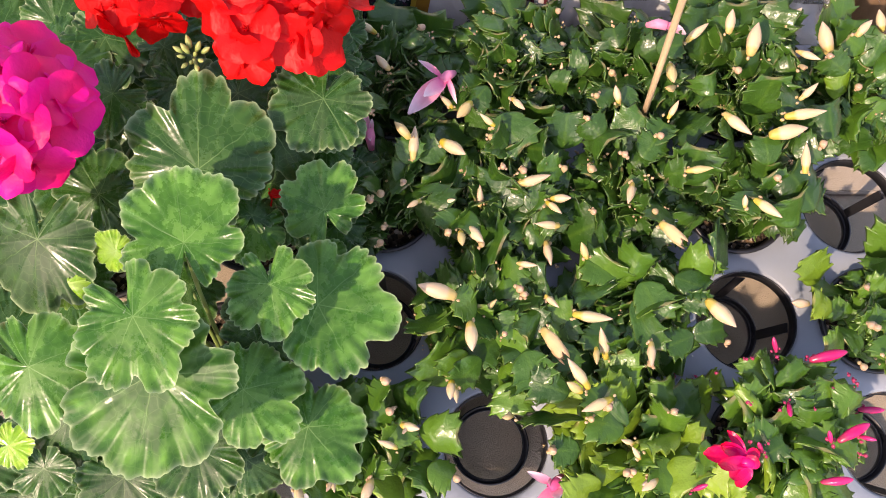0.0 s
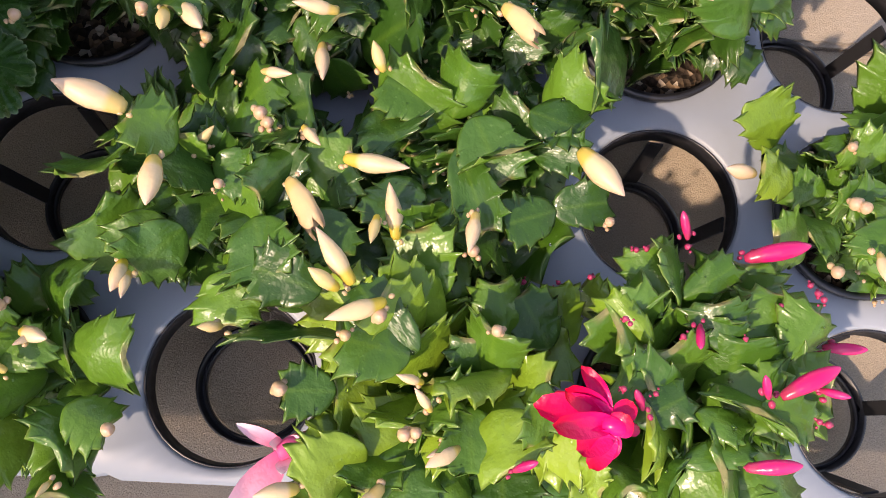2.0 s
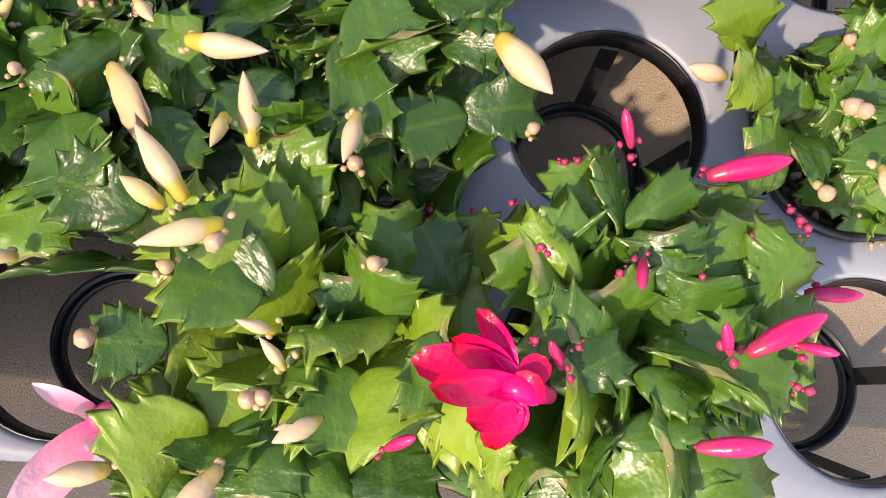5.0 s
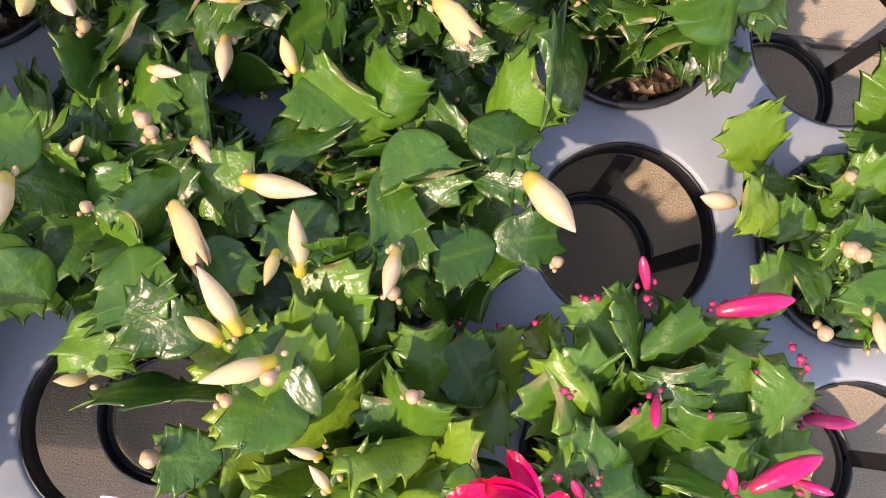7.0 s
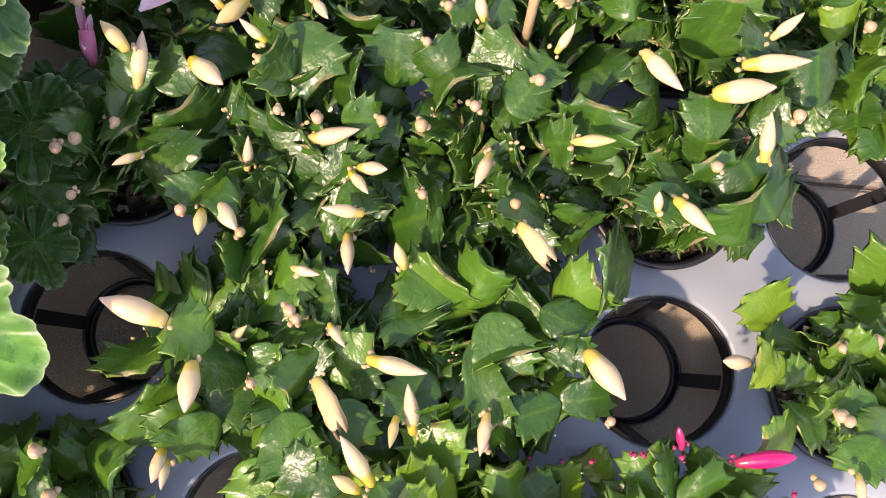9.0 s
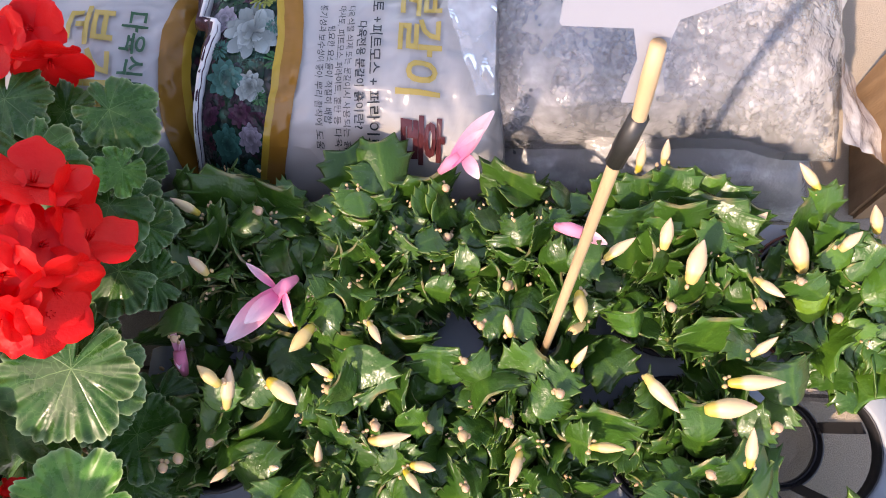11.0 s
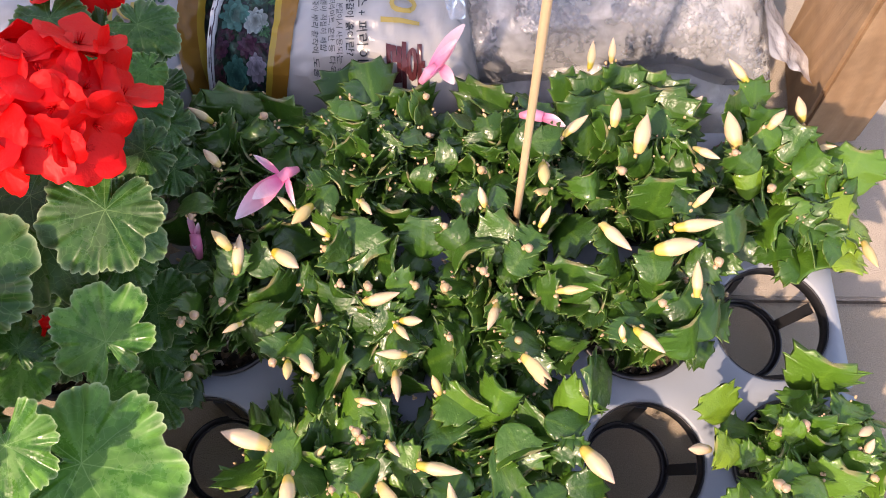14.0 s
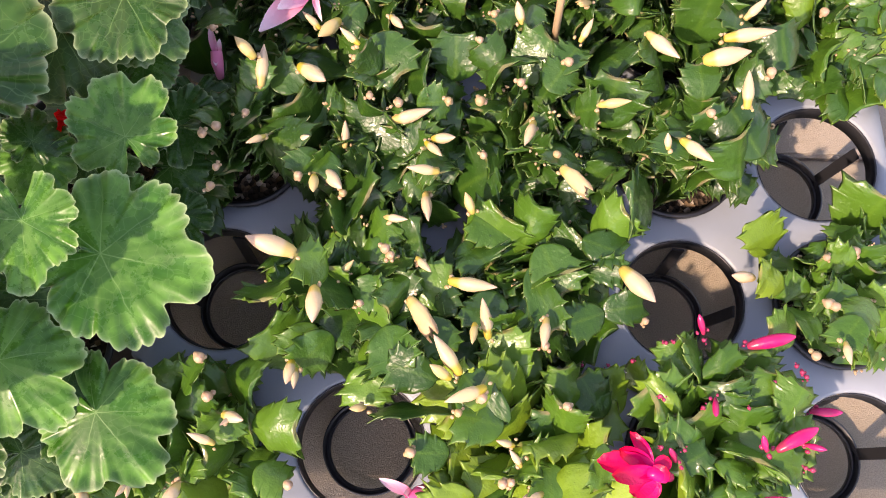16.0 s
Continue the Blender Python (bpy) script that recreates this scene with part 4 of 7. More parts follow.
BUDS_B5 = [
    ("cream", (-0.028, 0.265, 0.181), (-0.041, 0.276, 0.189)),
    ("cream", (-0.026, 0.251, 0.168), (-0.025, 0.278, 0.176)),
    ("cream", (-0.003, 0.270, 0.162), (0.018, 0.256, 0.170)),
    ("cream", (-0.020, 0.216, 0.168), (-0.031, 0.208, 0.176)),
    ("cream", (-0.000, 0.216, 0.160), (0.009, 0.217, 0.168)),
    ("tiny", (-0.054, 0.222, 0.169), (-0.049, 0.218, 0.177)),
    ("tiny", (-0.062, 0.216, 0.170), (-0.058, 0.212, 0.178)),
    ("tiny", (-0.050, 0.192, 0.172), (-0.046, 0.189, 0.180)),
    ("tiny", (-0.053, 0.180, 0.170), (-0.049, 0.177, 0.178)),
    ("tiny", (-0.035, 0.232, 0.169), (-0.031, 0.228, 0.177)),
]
BUDS_C1 = [
    ("cream", (0.308, 0.137, 0.133), (0.290, 0.136, 0.141)),
    ("cream", (0.339, 0.087, 0.187), (0.337, 0.073, 0.195)),
    ("cream", (0.408, 0.132, 0.147), (0.412, 0.144, 0.155)),
    ("cream", (0.417, 0.152, 0.144), (0.404, 0.146, 0.152)),
    ("tiny", (0.339, 0.114, 0.168), (0.337, 0.112, 0.176)),
    ("tiny", (0.371, 0.155, 0.143), (0.369, 0.152, 0.151)),
    ("tiny", (0.408, 0.119, 0.155), (0.406, 0.117, 0.163)),
    ("tiny", (0.350, 0.149, 0.149), (0.347, 0.145, 0.157)),
    ("tiny", (0.341, 0.115, 0.168), (0.338, 0.112, 0.176)),
    ("tiny", (0.343, 0.112, 0.171), (0.339, 0.109, 0.179)),
    ("tiny", (0.327, 0.081, 0.173), (0.324, 0.078, 0.181)),
]
BUDS_C3 = [
    ("cream", (0.118, 0.170, 0.155), (0.112, 0.182, 0.163)),
    ("cream", (0.129, 0.087, 0.158), (0.126, 0.112, 0.166)),
    ("cream", (0.120, 0.096, 0.166), (0.119, 0.081, 0.174)),
    ("cream", (0.214, 0.136, 0.156), (0.234, 0.113, 0.164)),
    ("cream", (0.165, 0.101, 0.162), (0.163, 0.080, 0.170)),
    ("tiny", (0.228, 0.102, 0.155), (0.228, 0.100, 0.163)),
    ("tiny_magenta", (0.210, 0.077, 0.124), (0.211, 0.075, 0.132)),
    ("tiny_magenta", (0.193, 0.077, 0.120), (0.194, 0.075, 0.128)),
    ("tiny", (0.164, 0.085, 0.153), (0.166, 0.083, 0.161)),
]
BUDS_C4 = [
    ("cream", (0.060, 0.166, 0.156), (0.075, 0.162, 0.164)),
    ("cream", (0.009, 0.133, 0.185), (-0.021, 0.140, 0.193)),
    ("cream", (0.031, 0.124, 0.156), (0.042, 0.135, 0.164)),
    ("cream", (0.020, 0.115, 0.174), (0.022, 0.091, 0.182)),
    ("cream", (0.082, 0.139, 0.158), (0.091, 0.127, 0.166)),
    ("cream", (0.103, 0.123, 0.163), (0.133, 0.116, 0.171)),
    ("cream", (0.006, 0.071, 0.155), (0.005, 0.055, 0.163)),
    ("dried", (0.078, 0.111, 0.163), (0.094, 0.090, 0.171)),
    ("tiny", (0.047, 0.107, 0.164), (0.049, 0.105, 0.172)),
    ("tiny", (0.060, 0.145, 0.155), (0.063, 0.143, 0.163)),
    ("tiny", (0.064, 0.141, 0.155), (0.067, 0.138, 0.163)),
    ("cream", (0.009, 0.066, 0.156), (0.009, 0.052, 0.164)),
    ("cream", (0.054, 0.043, 0.158), (0.045, 0.041, 0.166)),
    ("tiny", (0.030, 0.184, 0.151), (0.033, 0.180, 0.159)),
]
BUDS_D2 = [
    ("magenta", (0.259, 0.091, 0.175), (0.255, 0.102, 0.183)),
    ("magenta", (0.289, 0.086, 0.164), (0.316, 0.093, 0.172)),
    ("magenta", (0.262, 0.052, 0.181), (0.260, 0.041, 0.189)),
    ("magenta", (0.285, 0.022, 0.195), (0.281, 0.031, 0.203)),
    ("magenta", (0.293, 0.023, 0.189), (0.314, 0.037, 0.197)),
    ("magenta", (0.309, 0.027, 0.189), (0.318, 0.024, 0.197)),
    ("magenta", (0.327, 0.048, 0.157), (0.344, 0.047, 0.165)),
    ("magenta", (0.235, 0.015, 0.190), (0.230, 0.023, 0.198)),
    ("tiny_magenta", (0.259, 0.088, 0.174), (0.258, 0.086, 0.182)),
    ("tiny_magenta", (0.238, 0.087, 0.167), (0.237, 0.084, 0.175)),
    ("tiny_magenta", (0.242, 0.087, 0.169), (0.241, 0.085, 0.177)),
    ("tiny_magenta", (0.224, 0.079, 0.134), (0.224, 0.077, 0.142)),
    ("tiny_magenta", (0.227, 0.052, 0.191), (0.226, 0.051, 0.199)),
    ("tiny_magenta", (0.229, 0.050, 0.191), (0.228, 0.049, 0.199)),
]
BUDS_D2 += [
    ("tiny_magenta", (0.301, 0.064, 0.173), (0.299, 0.062, 0.181)),
    ("tiny_magenta", (0.315, 0.074, 0.172), (0.313, 0.072, 0.180)),
    ("tiny_magenta", (0.317, 0.070, 0.175), (0.314, 0.068, 0.183)),
    ("tiny_magenta", (0.319, 0.067, 0.176), (0.316, 0.066, 0.184)),
    ("tiny_magenta", (0.310, 0.014, 0.186), (0.307, 0.014, 0.194)),
    ("tiny_magenta", (0.314, 0.013, 0.186), (0.310, 0.013, 0.194)),
    ("tiny_magenta", (0.280, 0.047, 0.185), (0.278, 0.046, 0.193)),
    ("tiny_magenta", (0.254, 0.047, 0.183), (0.252, 0.045, 0.191)),
    ("tiny_magenta", (0.240, 0.022, 0.190), (0.239, 0.021, 0.198)),
    ("tiny_magenta", (0.226, 0.023, 0.192), (0.226, 0.023, 0.200)),
    ("magenta", (0.276, -0.006, 0.192), (0.296, -0.004, 0.200)),
]
BUDS_D3 = [
    ("cream", (0.112, 0.063, 0.173), (0.094, 0.085, 0.181)),
    ("cream", (0.127, 0.055, 0.182), (0.103, 0.044, 0.190)),
    ("cream", (0.106, 0.060, 0.175), (0.093, 0.067, 0.183)),
    ("cream", (0.145, 0.022, 0.171), (0.133, 0.024, 0.179)),
    ("cream", (0.149, 0.010, 0.171), (0.142, 0.020, 0.179)),
    ("cream", (0.159, -0.005, 0.168), (0.148, -0.008, 0.176)),
    ("tiny", (0.175, 0.046, 0.174), (0.176, 0.045, 0.182)),
    ("tiny", (0.137, -0.000, 0.168), (0.139, 0.000, 0.176)),
    ("tiny", (0.142, 0.001, 0.169), (0.144, 0.001, 0.177)),
    ("tiny", (0.081, 0.017, 0.163), (0.085, 0.016, 0.171)),
    ("tiny", (0.123, 0.050, 0.177), (0.126, 0.048, 0.185)),
    ("cream", (0.162, -0.004, 0.168), (0.148, -0.013, 0.176)),
    ("magenta", (0.183, -0.012, 0.185), (0.192, -0.007, 0.193)),
    ("tiny", (0.110, 0.040, 0.179), (0.112, 0.039, 0.187)),
]
BUDS_D5 = [
    ("cream", (-0.027, 0.035, 0.159), (-0.033, 0.029, 0.167)),
    ("cream", (-0.012, -0.027, 0.157), (-0.015, -0.033, 0.165)),
    ("cream", (-0.085, -0.005, 0.163), (-0.089, -0.014, 0.171)),
    ("cream", (-0.055, -0.005, 0.162), (-0.062, -0.021, 0.170)),
    ("cream", (-0.034, 0.036, 0.158), (-0.019, 0.033, 0.166)),
    ("cream", (-0.036, 0.018, 0.161), (-0.051, 0.025, 0.169)),
    ("cream", (-0.112, -0.009, 0.163), (-0.107, -0.025, 0.171)),
    ("cream", (-0.055, -0.006, 0.161), (-0.057, -0.019, 0.169)),
    ("cream", (-0.086, -0.005, 0.162), (-0.082, -0.014, 0.170)),
    ("tiny", (-0.047, 0.069, 0.177), (-0.043, 0.067, 0.185)),
    ("tiny", (-0.044, 0.047, 0.163), (-0.040, 0.045, 0.171)),
    ("tiny", (0.008, -0.004, 0.156), (0.012, -0.005, 0.164)),
]
JOINTS_A1 = [
    ((0.359, 0.315, 0.127), (0.372, 0.302, 0.137), 0.039, "mid"),
    ((0.393, 0.306, 0.105), (0.403, 0.274, 0.115), 0.045, "mid"),
    ((0.405, 0.326, 0.114), (0.434, 0.313, 0.124), 0.037, "pale"),
    ((0.437, 0.341, 0.125), (0.445, 0.365, 0.135), 0.046, "mid"),
    ((0.352, 0.324, 0.149), (0.350, 0.333, 0.159), 0.023, "pale"),
    ((0.428, 0.323, 0.107), (0.446, 0.295, 0.117), 0.035, "pale"),
    ((0.434, 0.302, 0.103), (0.434, 0.273, 0.113), 0.033, "pale"),
]
JOINTS_A2 = [
    ((0.227, 0.353, 0.172), (0.223, 0.389, 0.182), 0.048, "deep"),
    ((0.252, 0.363, 0.172), (0.252, 0.394, 0.182), 0.048, "deep"),
    ((0.278, 0.364, 0.170), (0.277, 0.391, 0.180), 0.049, "deep"),
    ((0.225, 0.306, 0.176), (0.218, 0.323, 0.186), 0.021, "dark"),
    ((0.267, 0.300, 0.181), (0.274, 0.317, 0.191), 0.041, "dark"),
    ((0.293, 0.294, 0.158), (0.303, 0.276, 0.168), 0.035, "deep"),
]
JOINTS_A3 = [
    ((0.150, 0.393, 0.124), (0.150, 0.421, 0.134), 0.047, "deep"),
    ((0.187, 0.305, 0.136), (0.201, 0.287, 0.146), 0.034, "deep"),
    ((0.206, 0.305, 0.147), (0.217, 0.284, 0.157), 0.034, "deep"),
]
JOINTS_A4 = [
    ((0.046, 0.397, 0.134), (0.037, 0.426, 0.144), 0.042, "deep"),
    ((0.064, 0.393, 0.131), (0.054, 0.439, 0.141), 0.033, "deep"),
    ((0.091, 0.387, 0.129), (0.091, 0.417, 0.139), 0.046, "deep"),
    ((0.083, 0.291, 0.155), (0.083, 0.305, 0.165), 0.033, "deep"),
]
JOINTS_A5 = [
    ((-0.050, 0.377, 0.140), (-0.040, 0.401, 0.150), 0.051, "dark"),
    ((-0.010, 0.378, 0.139), (-0.014, 0.397, 0.149), 0.042, "dark"),
    ((-0.006, 0.297, 0.128), (0.018, 0.274, 0.138), 0.035, "deep"),
    ((-0.079, 0.294, 0.127), (-0.088, 0.308, 0.137), 0.036, "deep"),
]
JOINTS_B2 = [
    ((0.322, 0.268, 0.177), (0.313, 0.297, 0.187), 0.033, "dark"),
    ((0.303, 0.209, 0.182), (0.280, 0.233, 0.192), 0.040, "deep"),
    ((0.292, 0.198, 0.180), (0.279, 0.218, 0.190), 0.035, "dark"),
    ((0.237, 0.188, 0.168), (0.219, 0.174, 0.178), 0.035, "dark"),
]
JOINTS_B3 = [
    ((0.207, 0.240, 0.170), (0.211, 0.261, 0.180), 0.040, "dark"),
    ((0.149, 0.271, 0.164), (0.168, 0.289, 0.174), 0.036, "dark"),
    ((0.128, 0.283, 0.165), (0.140, 0.262, 0.175), 0.032, "dark"),
    ((0.195, 0.281, 0.136), (0.177, 0.299, 0.146), 0.030, "deep"),
]
JOINTS_B4 = [
    ((0.046, 0.291, 0.165), (0.065, 0.262, 0.175), 0.037, "deep"),
    ((0.104, 0.272, 0.160), (0.104, 0.294, 0.170), 0.033, "dark"),
    ((0.063, 0.273, 0.157), (0.088, 0.261, 0.167), 0.037, "deep"),
    ((0.040, 0.214, 0.151), (0.052, 0.241, 0.161), 0.045, "dark"),
    ((0.007, 0.227, 0.150), (-0.009, 0.249, 0.160), 0.041, "deep"),
    ((0.024, 0.196, 0.143), (0.050, 0.181, 0.153), 0.045, "dark"),
    ((0.105, 0.196, 0.146), (0.129, 0.202, 0.156), 0.044, "dark"),
    ((0.006, 0.277, 0.124), (-0.002, 0.301, 0.134), 0.039, "deep"),
    ((0.027, 0.283, 0.137), (0.040, 0.302, 0.147), 0.034, "deep"),
]
JOINTS_B5 = [
    ((-0.024, 0.225, 0.155), (0.003, 0.206, 0.165), 0.037, "deep"),
    ((-0.014, 0.282, 0.122), (-0.024, 0.300, 0.132), 0.035, "deep"),
]
JOINTS_C1 = [
    ((0.392, 0.179, 0.126), (0.402, 0.197, 0.136), 0.050, "mid"),
    ((0.326, 0.160, 0.134), (0.316, 0.170, 0.144), 0.029, "pale"),
    ((0.329, 0.132, 0.131), (0.310, 0.139, 0.141), 0.025, "pale"),
    ((0.329, 0.103, 0.156), (0.310, 0.095, 0.166), 0.030, "mid"),
    ((0.377, 0.112, 0.152), (0.388, 0.118, 0.162), 0.039, "mid"),
    ((0.375, 0.136, 0.136), (0.380, 0.155, 0.146), 0.040, "mid"),
    ((0.413, 0.128, 0.144), (0.419, 0.120, 0.154), 0.029, "mid"),
]
JOINTS_C3 = [
    ((0.163, 0.151, 0.150), (0.177, 0.119, 0.160), 0.033, "dark"),
    ((0.190, 0.155, 0.152), (0.215, 0.144, 0.162), 0.024, "dark"),
    ((0.192, 0.137, 0.148), (0.219, 0.133, 0.158), 0.019, "dark"),
    ((0.203, 0.109, 0.145), (0.229, 0.112, 0.155), 0.023, "dark"),
    ((0.204, 0.108, 0.146), (0.178, 0.097, 0.156), 0.023, "dark"),
    ((0.156, 0.136, 0.148), (0.172, 0.091, 0.158), 0.021, "dark"),
    ((0.132, 0.141, 0.132), (0.149, 0.106, 0.142), 0.027, "dark"),
    ((0.114, 0.156, 0.137), (0.128, 0.134, 0.147), 0.030, "dark"),
    ((0.122, 0.148, 0.144), (0.141, 0.174, 0.154), 0.043, "mid"),
    ((0.153, 0.154, 0.157), (0.160, 0.175, 0.167), 0.031, "mid"),
    ((0.168, 0.147, 0.153), (0.182, 0.127, 0.163), 0.047, "mid"),
    ((0.199, 0.161, 0.163), (0.213, 0.167, 0.173), 0.031, "mid"),
    ((0.192, 0.114, 0.145), (0.205, 0.098, 0.155), 0.051, "mid"),
]
JOINTS_C3 += [
    ((0.133, 0.106, 0.126), (0.138, 0.085, 0.136), 0.027, "dark"),
]
JOINTS_C4 = [
    ((0.092, 0.131, 0.143), (0.098, 0.100, 0.153), 0.033, "dark"),
    ((0.081, 0.129, 0.153), (0.061, 0.101, 0.163), 0.022, "dark"),
    ((0.041, 0.121, 0.151), (0.062, 0.110, 0.161), 0.023, "dark"),
    ((0.064, 0.093, 0.159), (0.075, 0.063, 0.169), 0.032, "dark"),
    ((0.051, 0.147, 0.144), (0.087, 0.154, 0.154), 0.044, "dark"),
    ((0.040, 0.096, 0.156), (0.056, 0.106, 0.166), 0.042, "mid"),
    ((0.010, 0.074, 0.149), (-0.011, 0.088, 0.159), 0.044, "mid"),
    ((0.063, 0.085, 0.158), (0.072, 0.067, 0.168), 0.042, "mid"),
    ((-0.013, 0.124, 0.163), (-0.013, 0.108, 0.173), 0.035, "mid"),
    ((0.091, 0.101, 0.149), (0.103, 0.080, 0.159), 0.026, "dark"),
]
JOINTS_D2 = [
    ((0.253, 0.064, 0.163), (0.242, 0.088, 0.173), 0.028, "mid"),
    ((0.258, 0.060, 0.164), (0.257, 0.091, 0.174), 0.009, "mid"),
    ((0.260, 0.066, 0.165), (0.283, 0.082, 0.175), 0.017, "mid"),
    ((0.245, 0.064, 0.131), (0.224, 0.081, 0.141), 0.022, "pale"),
    ((0.242, 0.044, 0.179), (0.223, 0.061, 0.189), 0.014, "pale"),
    ((0.254, 0.020, 0.178), (0.251, 0.039, 0.188), 0.035, "mid"),
    ((0.234, 0.010, 0.180), (0.255, 0.022, 0.190), 0.018, "dark"),
    ((0.298, 0.040, 0.165), (0.302, 0.071, 0.175), 0.035, "mid"),
    ((0.278, 0.043, 0.172), (0.270, 0.063, 0.182), 0.025, "dark"),
    ((0.305, 0.041, 0.170), (0.318, 0.061, 0.180), 0.026, "mid"),
    ((0.287, 0.019, 0.182), (0.307, 0.014, 0.192), 0.022, "mid"),
    ((0.260, 0.015, 0.181), (0.278, 0.009, 0.191), 0.017, "mid"),
    ((0.254, -0.006, 0.181), (0.282, 0.004, 0.191), 0.016, "mid"),
]
JOINTS_D2 += [
    ((0.222, -0.006, 0.182), (0.229, -0.016, 0.192), 0.020, "mid"),
    ((0.240, -0.011, 0.181), (0.251, -0.014, 0.191), 0.020, "mid"),
]
JOINTS_D3 = [
    ((0.153, 0.054, 0.162), (0.124, 0.056, 0.172), 0.037, "pale"),
    ((0.146, 0.061, 0.155), (0.137, 0.088, 0.165), 0.036, "mid"),
    ((0.160, 0.062, 0.128), (0.156, 0.091, 0.138), 0.022, "mid"),
    ((0.183, 0.045, 0.136), (0.179, 0.073, 0.146), 0.027, "mid"),
    ((0.142, 0.036, 0.164), (0.110, 0.062, 0.174), 0.023, "dark"),
    ((0.108, 0.040, 0.163), (0.058, 0.043, 0.173), 0.014, "dark"),
    ((0.097, 0.060, 0.164), (0.066, 0.069, 0.174), 0.026, "dark"),
    ((0.115, 0.011, 0.145), (0.110, -0.013, 0.155), 0.031, "pale"),
    ((0.106, 0.017, 0.153), (0.083, 0.016, 0.163), 0.023, "dark"),
    ((0.165, 0.013, 0.163), (0.168, -0.016, 0.173), 0.028, "mid"),
    ((0.184, 0.031, 0.154), (0.146, 0.020, 0.164), 0.014, "pale"),
    ((0.173, 0.023, 0.152), (0.169, 0.038, 0.162), 0.025, "dark"),
    ((0.126, -0.006, 0.152), (0.124, -0.024, 0.162), 0.028, "mid"),
]
JOINTS_D3 += [
    ((0.205, 0.043, 0.132), (0.190, 0.068, 0.142), 0.025, "dark"),
    ((0.215, 0.044, 0.134), (0.208, 0.076, 0.144), 0.023, "pale"),
    ((0.214, -0.003, 0.181), (0.216, -0.016, 0.191), 0.012, "pale"),
    ((0.196, 0.024, 0.182), (0.193, -0.001, 0.192), 0.017, "mid"),
]
JOINTS_D3 += [
    ((0.112, -0.012, 0.142), (0.099, -0.036, 0.150), 0.032, "mid"),
    ((0.104, 0.066, 0.132), (0.088, 0.080, 0.140), 0.030, "dark"),
    ((0.088, 0.058, 0.134), (0.072, 0.074, 0.142), 0.028, "dark"),
    ((0.116, 0.070, 0.128), (0.108, 0.094, 0.136), 0.028, "dark"),
    ((0.140, -0.004, 0.146), (0.139, -0.034, 0.154), 0.034, "dark"),
    ((0.160, -0.012, 0.140), (0.160, -0.040, 0.150), 0.032, "mid"),
    ((0.184, -0.006, 0.138), (0.184, -0.036, 0.146), 0.034, "dark"),
    ((0.205, 0.003, 0.128), (0.205, -0.030, 0.134), 0.034, "dark"),
    ((0.200, 0.020, 0.124), (0.212, -0.006, 0.130), 0.032, "dark"),
    ((0.196, 0.052, 0.120), (0.204, 0.026, 0.126), 0.030, "dark"),
    ((0.214, -0.004, 0.158), (0.220, -0.032, 0.164), 0.014, "pale"),
]
BUDS_D3 += [
    ("cream", (0.130, -0.022, 0.162), (0.113, -0.043, 0.170)),
    ("cream", (0.094, -0.025, 0.160), (0.076, -0.029, 0.167)),
]
JOINTS_D2 += [
    ((0.262, 0.001, 0.162), (0.282, -0.030, 0.170), 0.034, "mid"),
    ((0.285, 0.000, 0.166), (0.305, -0.026, 0.172), 0.036, "mid"),
    ((0.246, -0.004, 0.150), (0.248, -0.036, 0.156), 0.032, "dark"),
]
JOINTS_D5 = [
    ((-0.041, 0.064, 0.141), (-0.020, 0.051, 0.151), 0.032, "mid"),
    ((-0.065, 0.045, 0.160), (-0.072, 0.056, 0.170), 0.032, "mid"),
    ((-0.019, 0.031, 0.147), (0.010, 0.026, 0.157), 0.035, "mid"),
    ((-0.006, 0.006, 0.149), (-0.013, -0.013, 0.159), 0.032, "mid"),
    ((-0.036, -0.005, 0.151), (-0.049, -0.024, 0.161), 0.034, "pale"),
    ((-0.048, 0.017, 0.152), (-0.066, 0.016, 0.162), 0.035, "mid"),
    ((-0.084, -0.004, 0.152), (-0.094, -0.028, 0.162), 0.034, "mid"),
    ((-0.023, -0.020, 0.147), (-0.012, -0.034, 0.157), 0.032, "mid"),
    ((-0.033, 0.018, 0.150), (-0.041, 0.011, 0.160), 0.028, "mid"),
]
# upright joints along the back of the tray
JOINTS_A2 += [
    ((0.213, 0.384, 0.142), (0.210, 0.413, 0.170), 0.024, "dark"),
    ((0.234, 0.380, 0.146), (0.232, 0.411, 0.172), 0.030, "dark"),
    ((0.250, 0.386, 0.148), (0.253, 0.419, 0.172), 0.030, "dark"),
    ((0.271, 0.382, 0.146), (0.277, 0.415, 0.170), 0.032, "mid"),
    ((0.286, 0.380, 0.144), (0.294, 0.409, 0.168), 0.028, "dark"),
    ((0.296, 0.372, 0.144), (0.308, 0.398, 0.164), 0.028, "dark"),
    ((0.242, 0.360, 0.154), (0.240, 0.386, 0.172), 0.028, "dark"),
    ((0.280, 0.356, 0.152), (0.286, 0.384, 0.170), 0.030, "dark"),
]
JOINTS_A1 += [
    ((0.346, 0.374, 0.138), (0.336, 0.402, 0.160), 0.028, "dark"),
    ((0.356, 0.384, 0.140), (0.357, 0.411, 0.164), 0.026, "mid"),
    ((0.360, 0.362, 0.138), (0.366, 0.391, 0.158), 0.030, "dark"),
    ((0.378, 0.352, 0.140), (0.390, 0.376, 0.160), 0.028, "dark"),
    ((0.384, 0.338, 0.144), (0.402, 0.354, 0.160), 0.026, "mid"),
]
BUDS_A2 += [
    ("cream", (0.227, 0.412, 0.172), (0.230, 0.429, 0.184)),
    ("cream", (0.2435, 0.418, 0.172), (0.244, 0.431, 0.186)),
]
CREAM = "leafy christmas cactus with cream buds in a black pot"
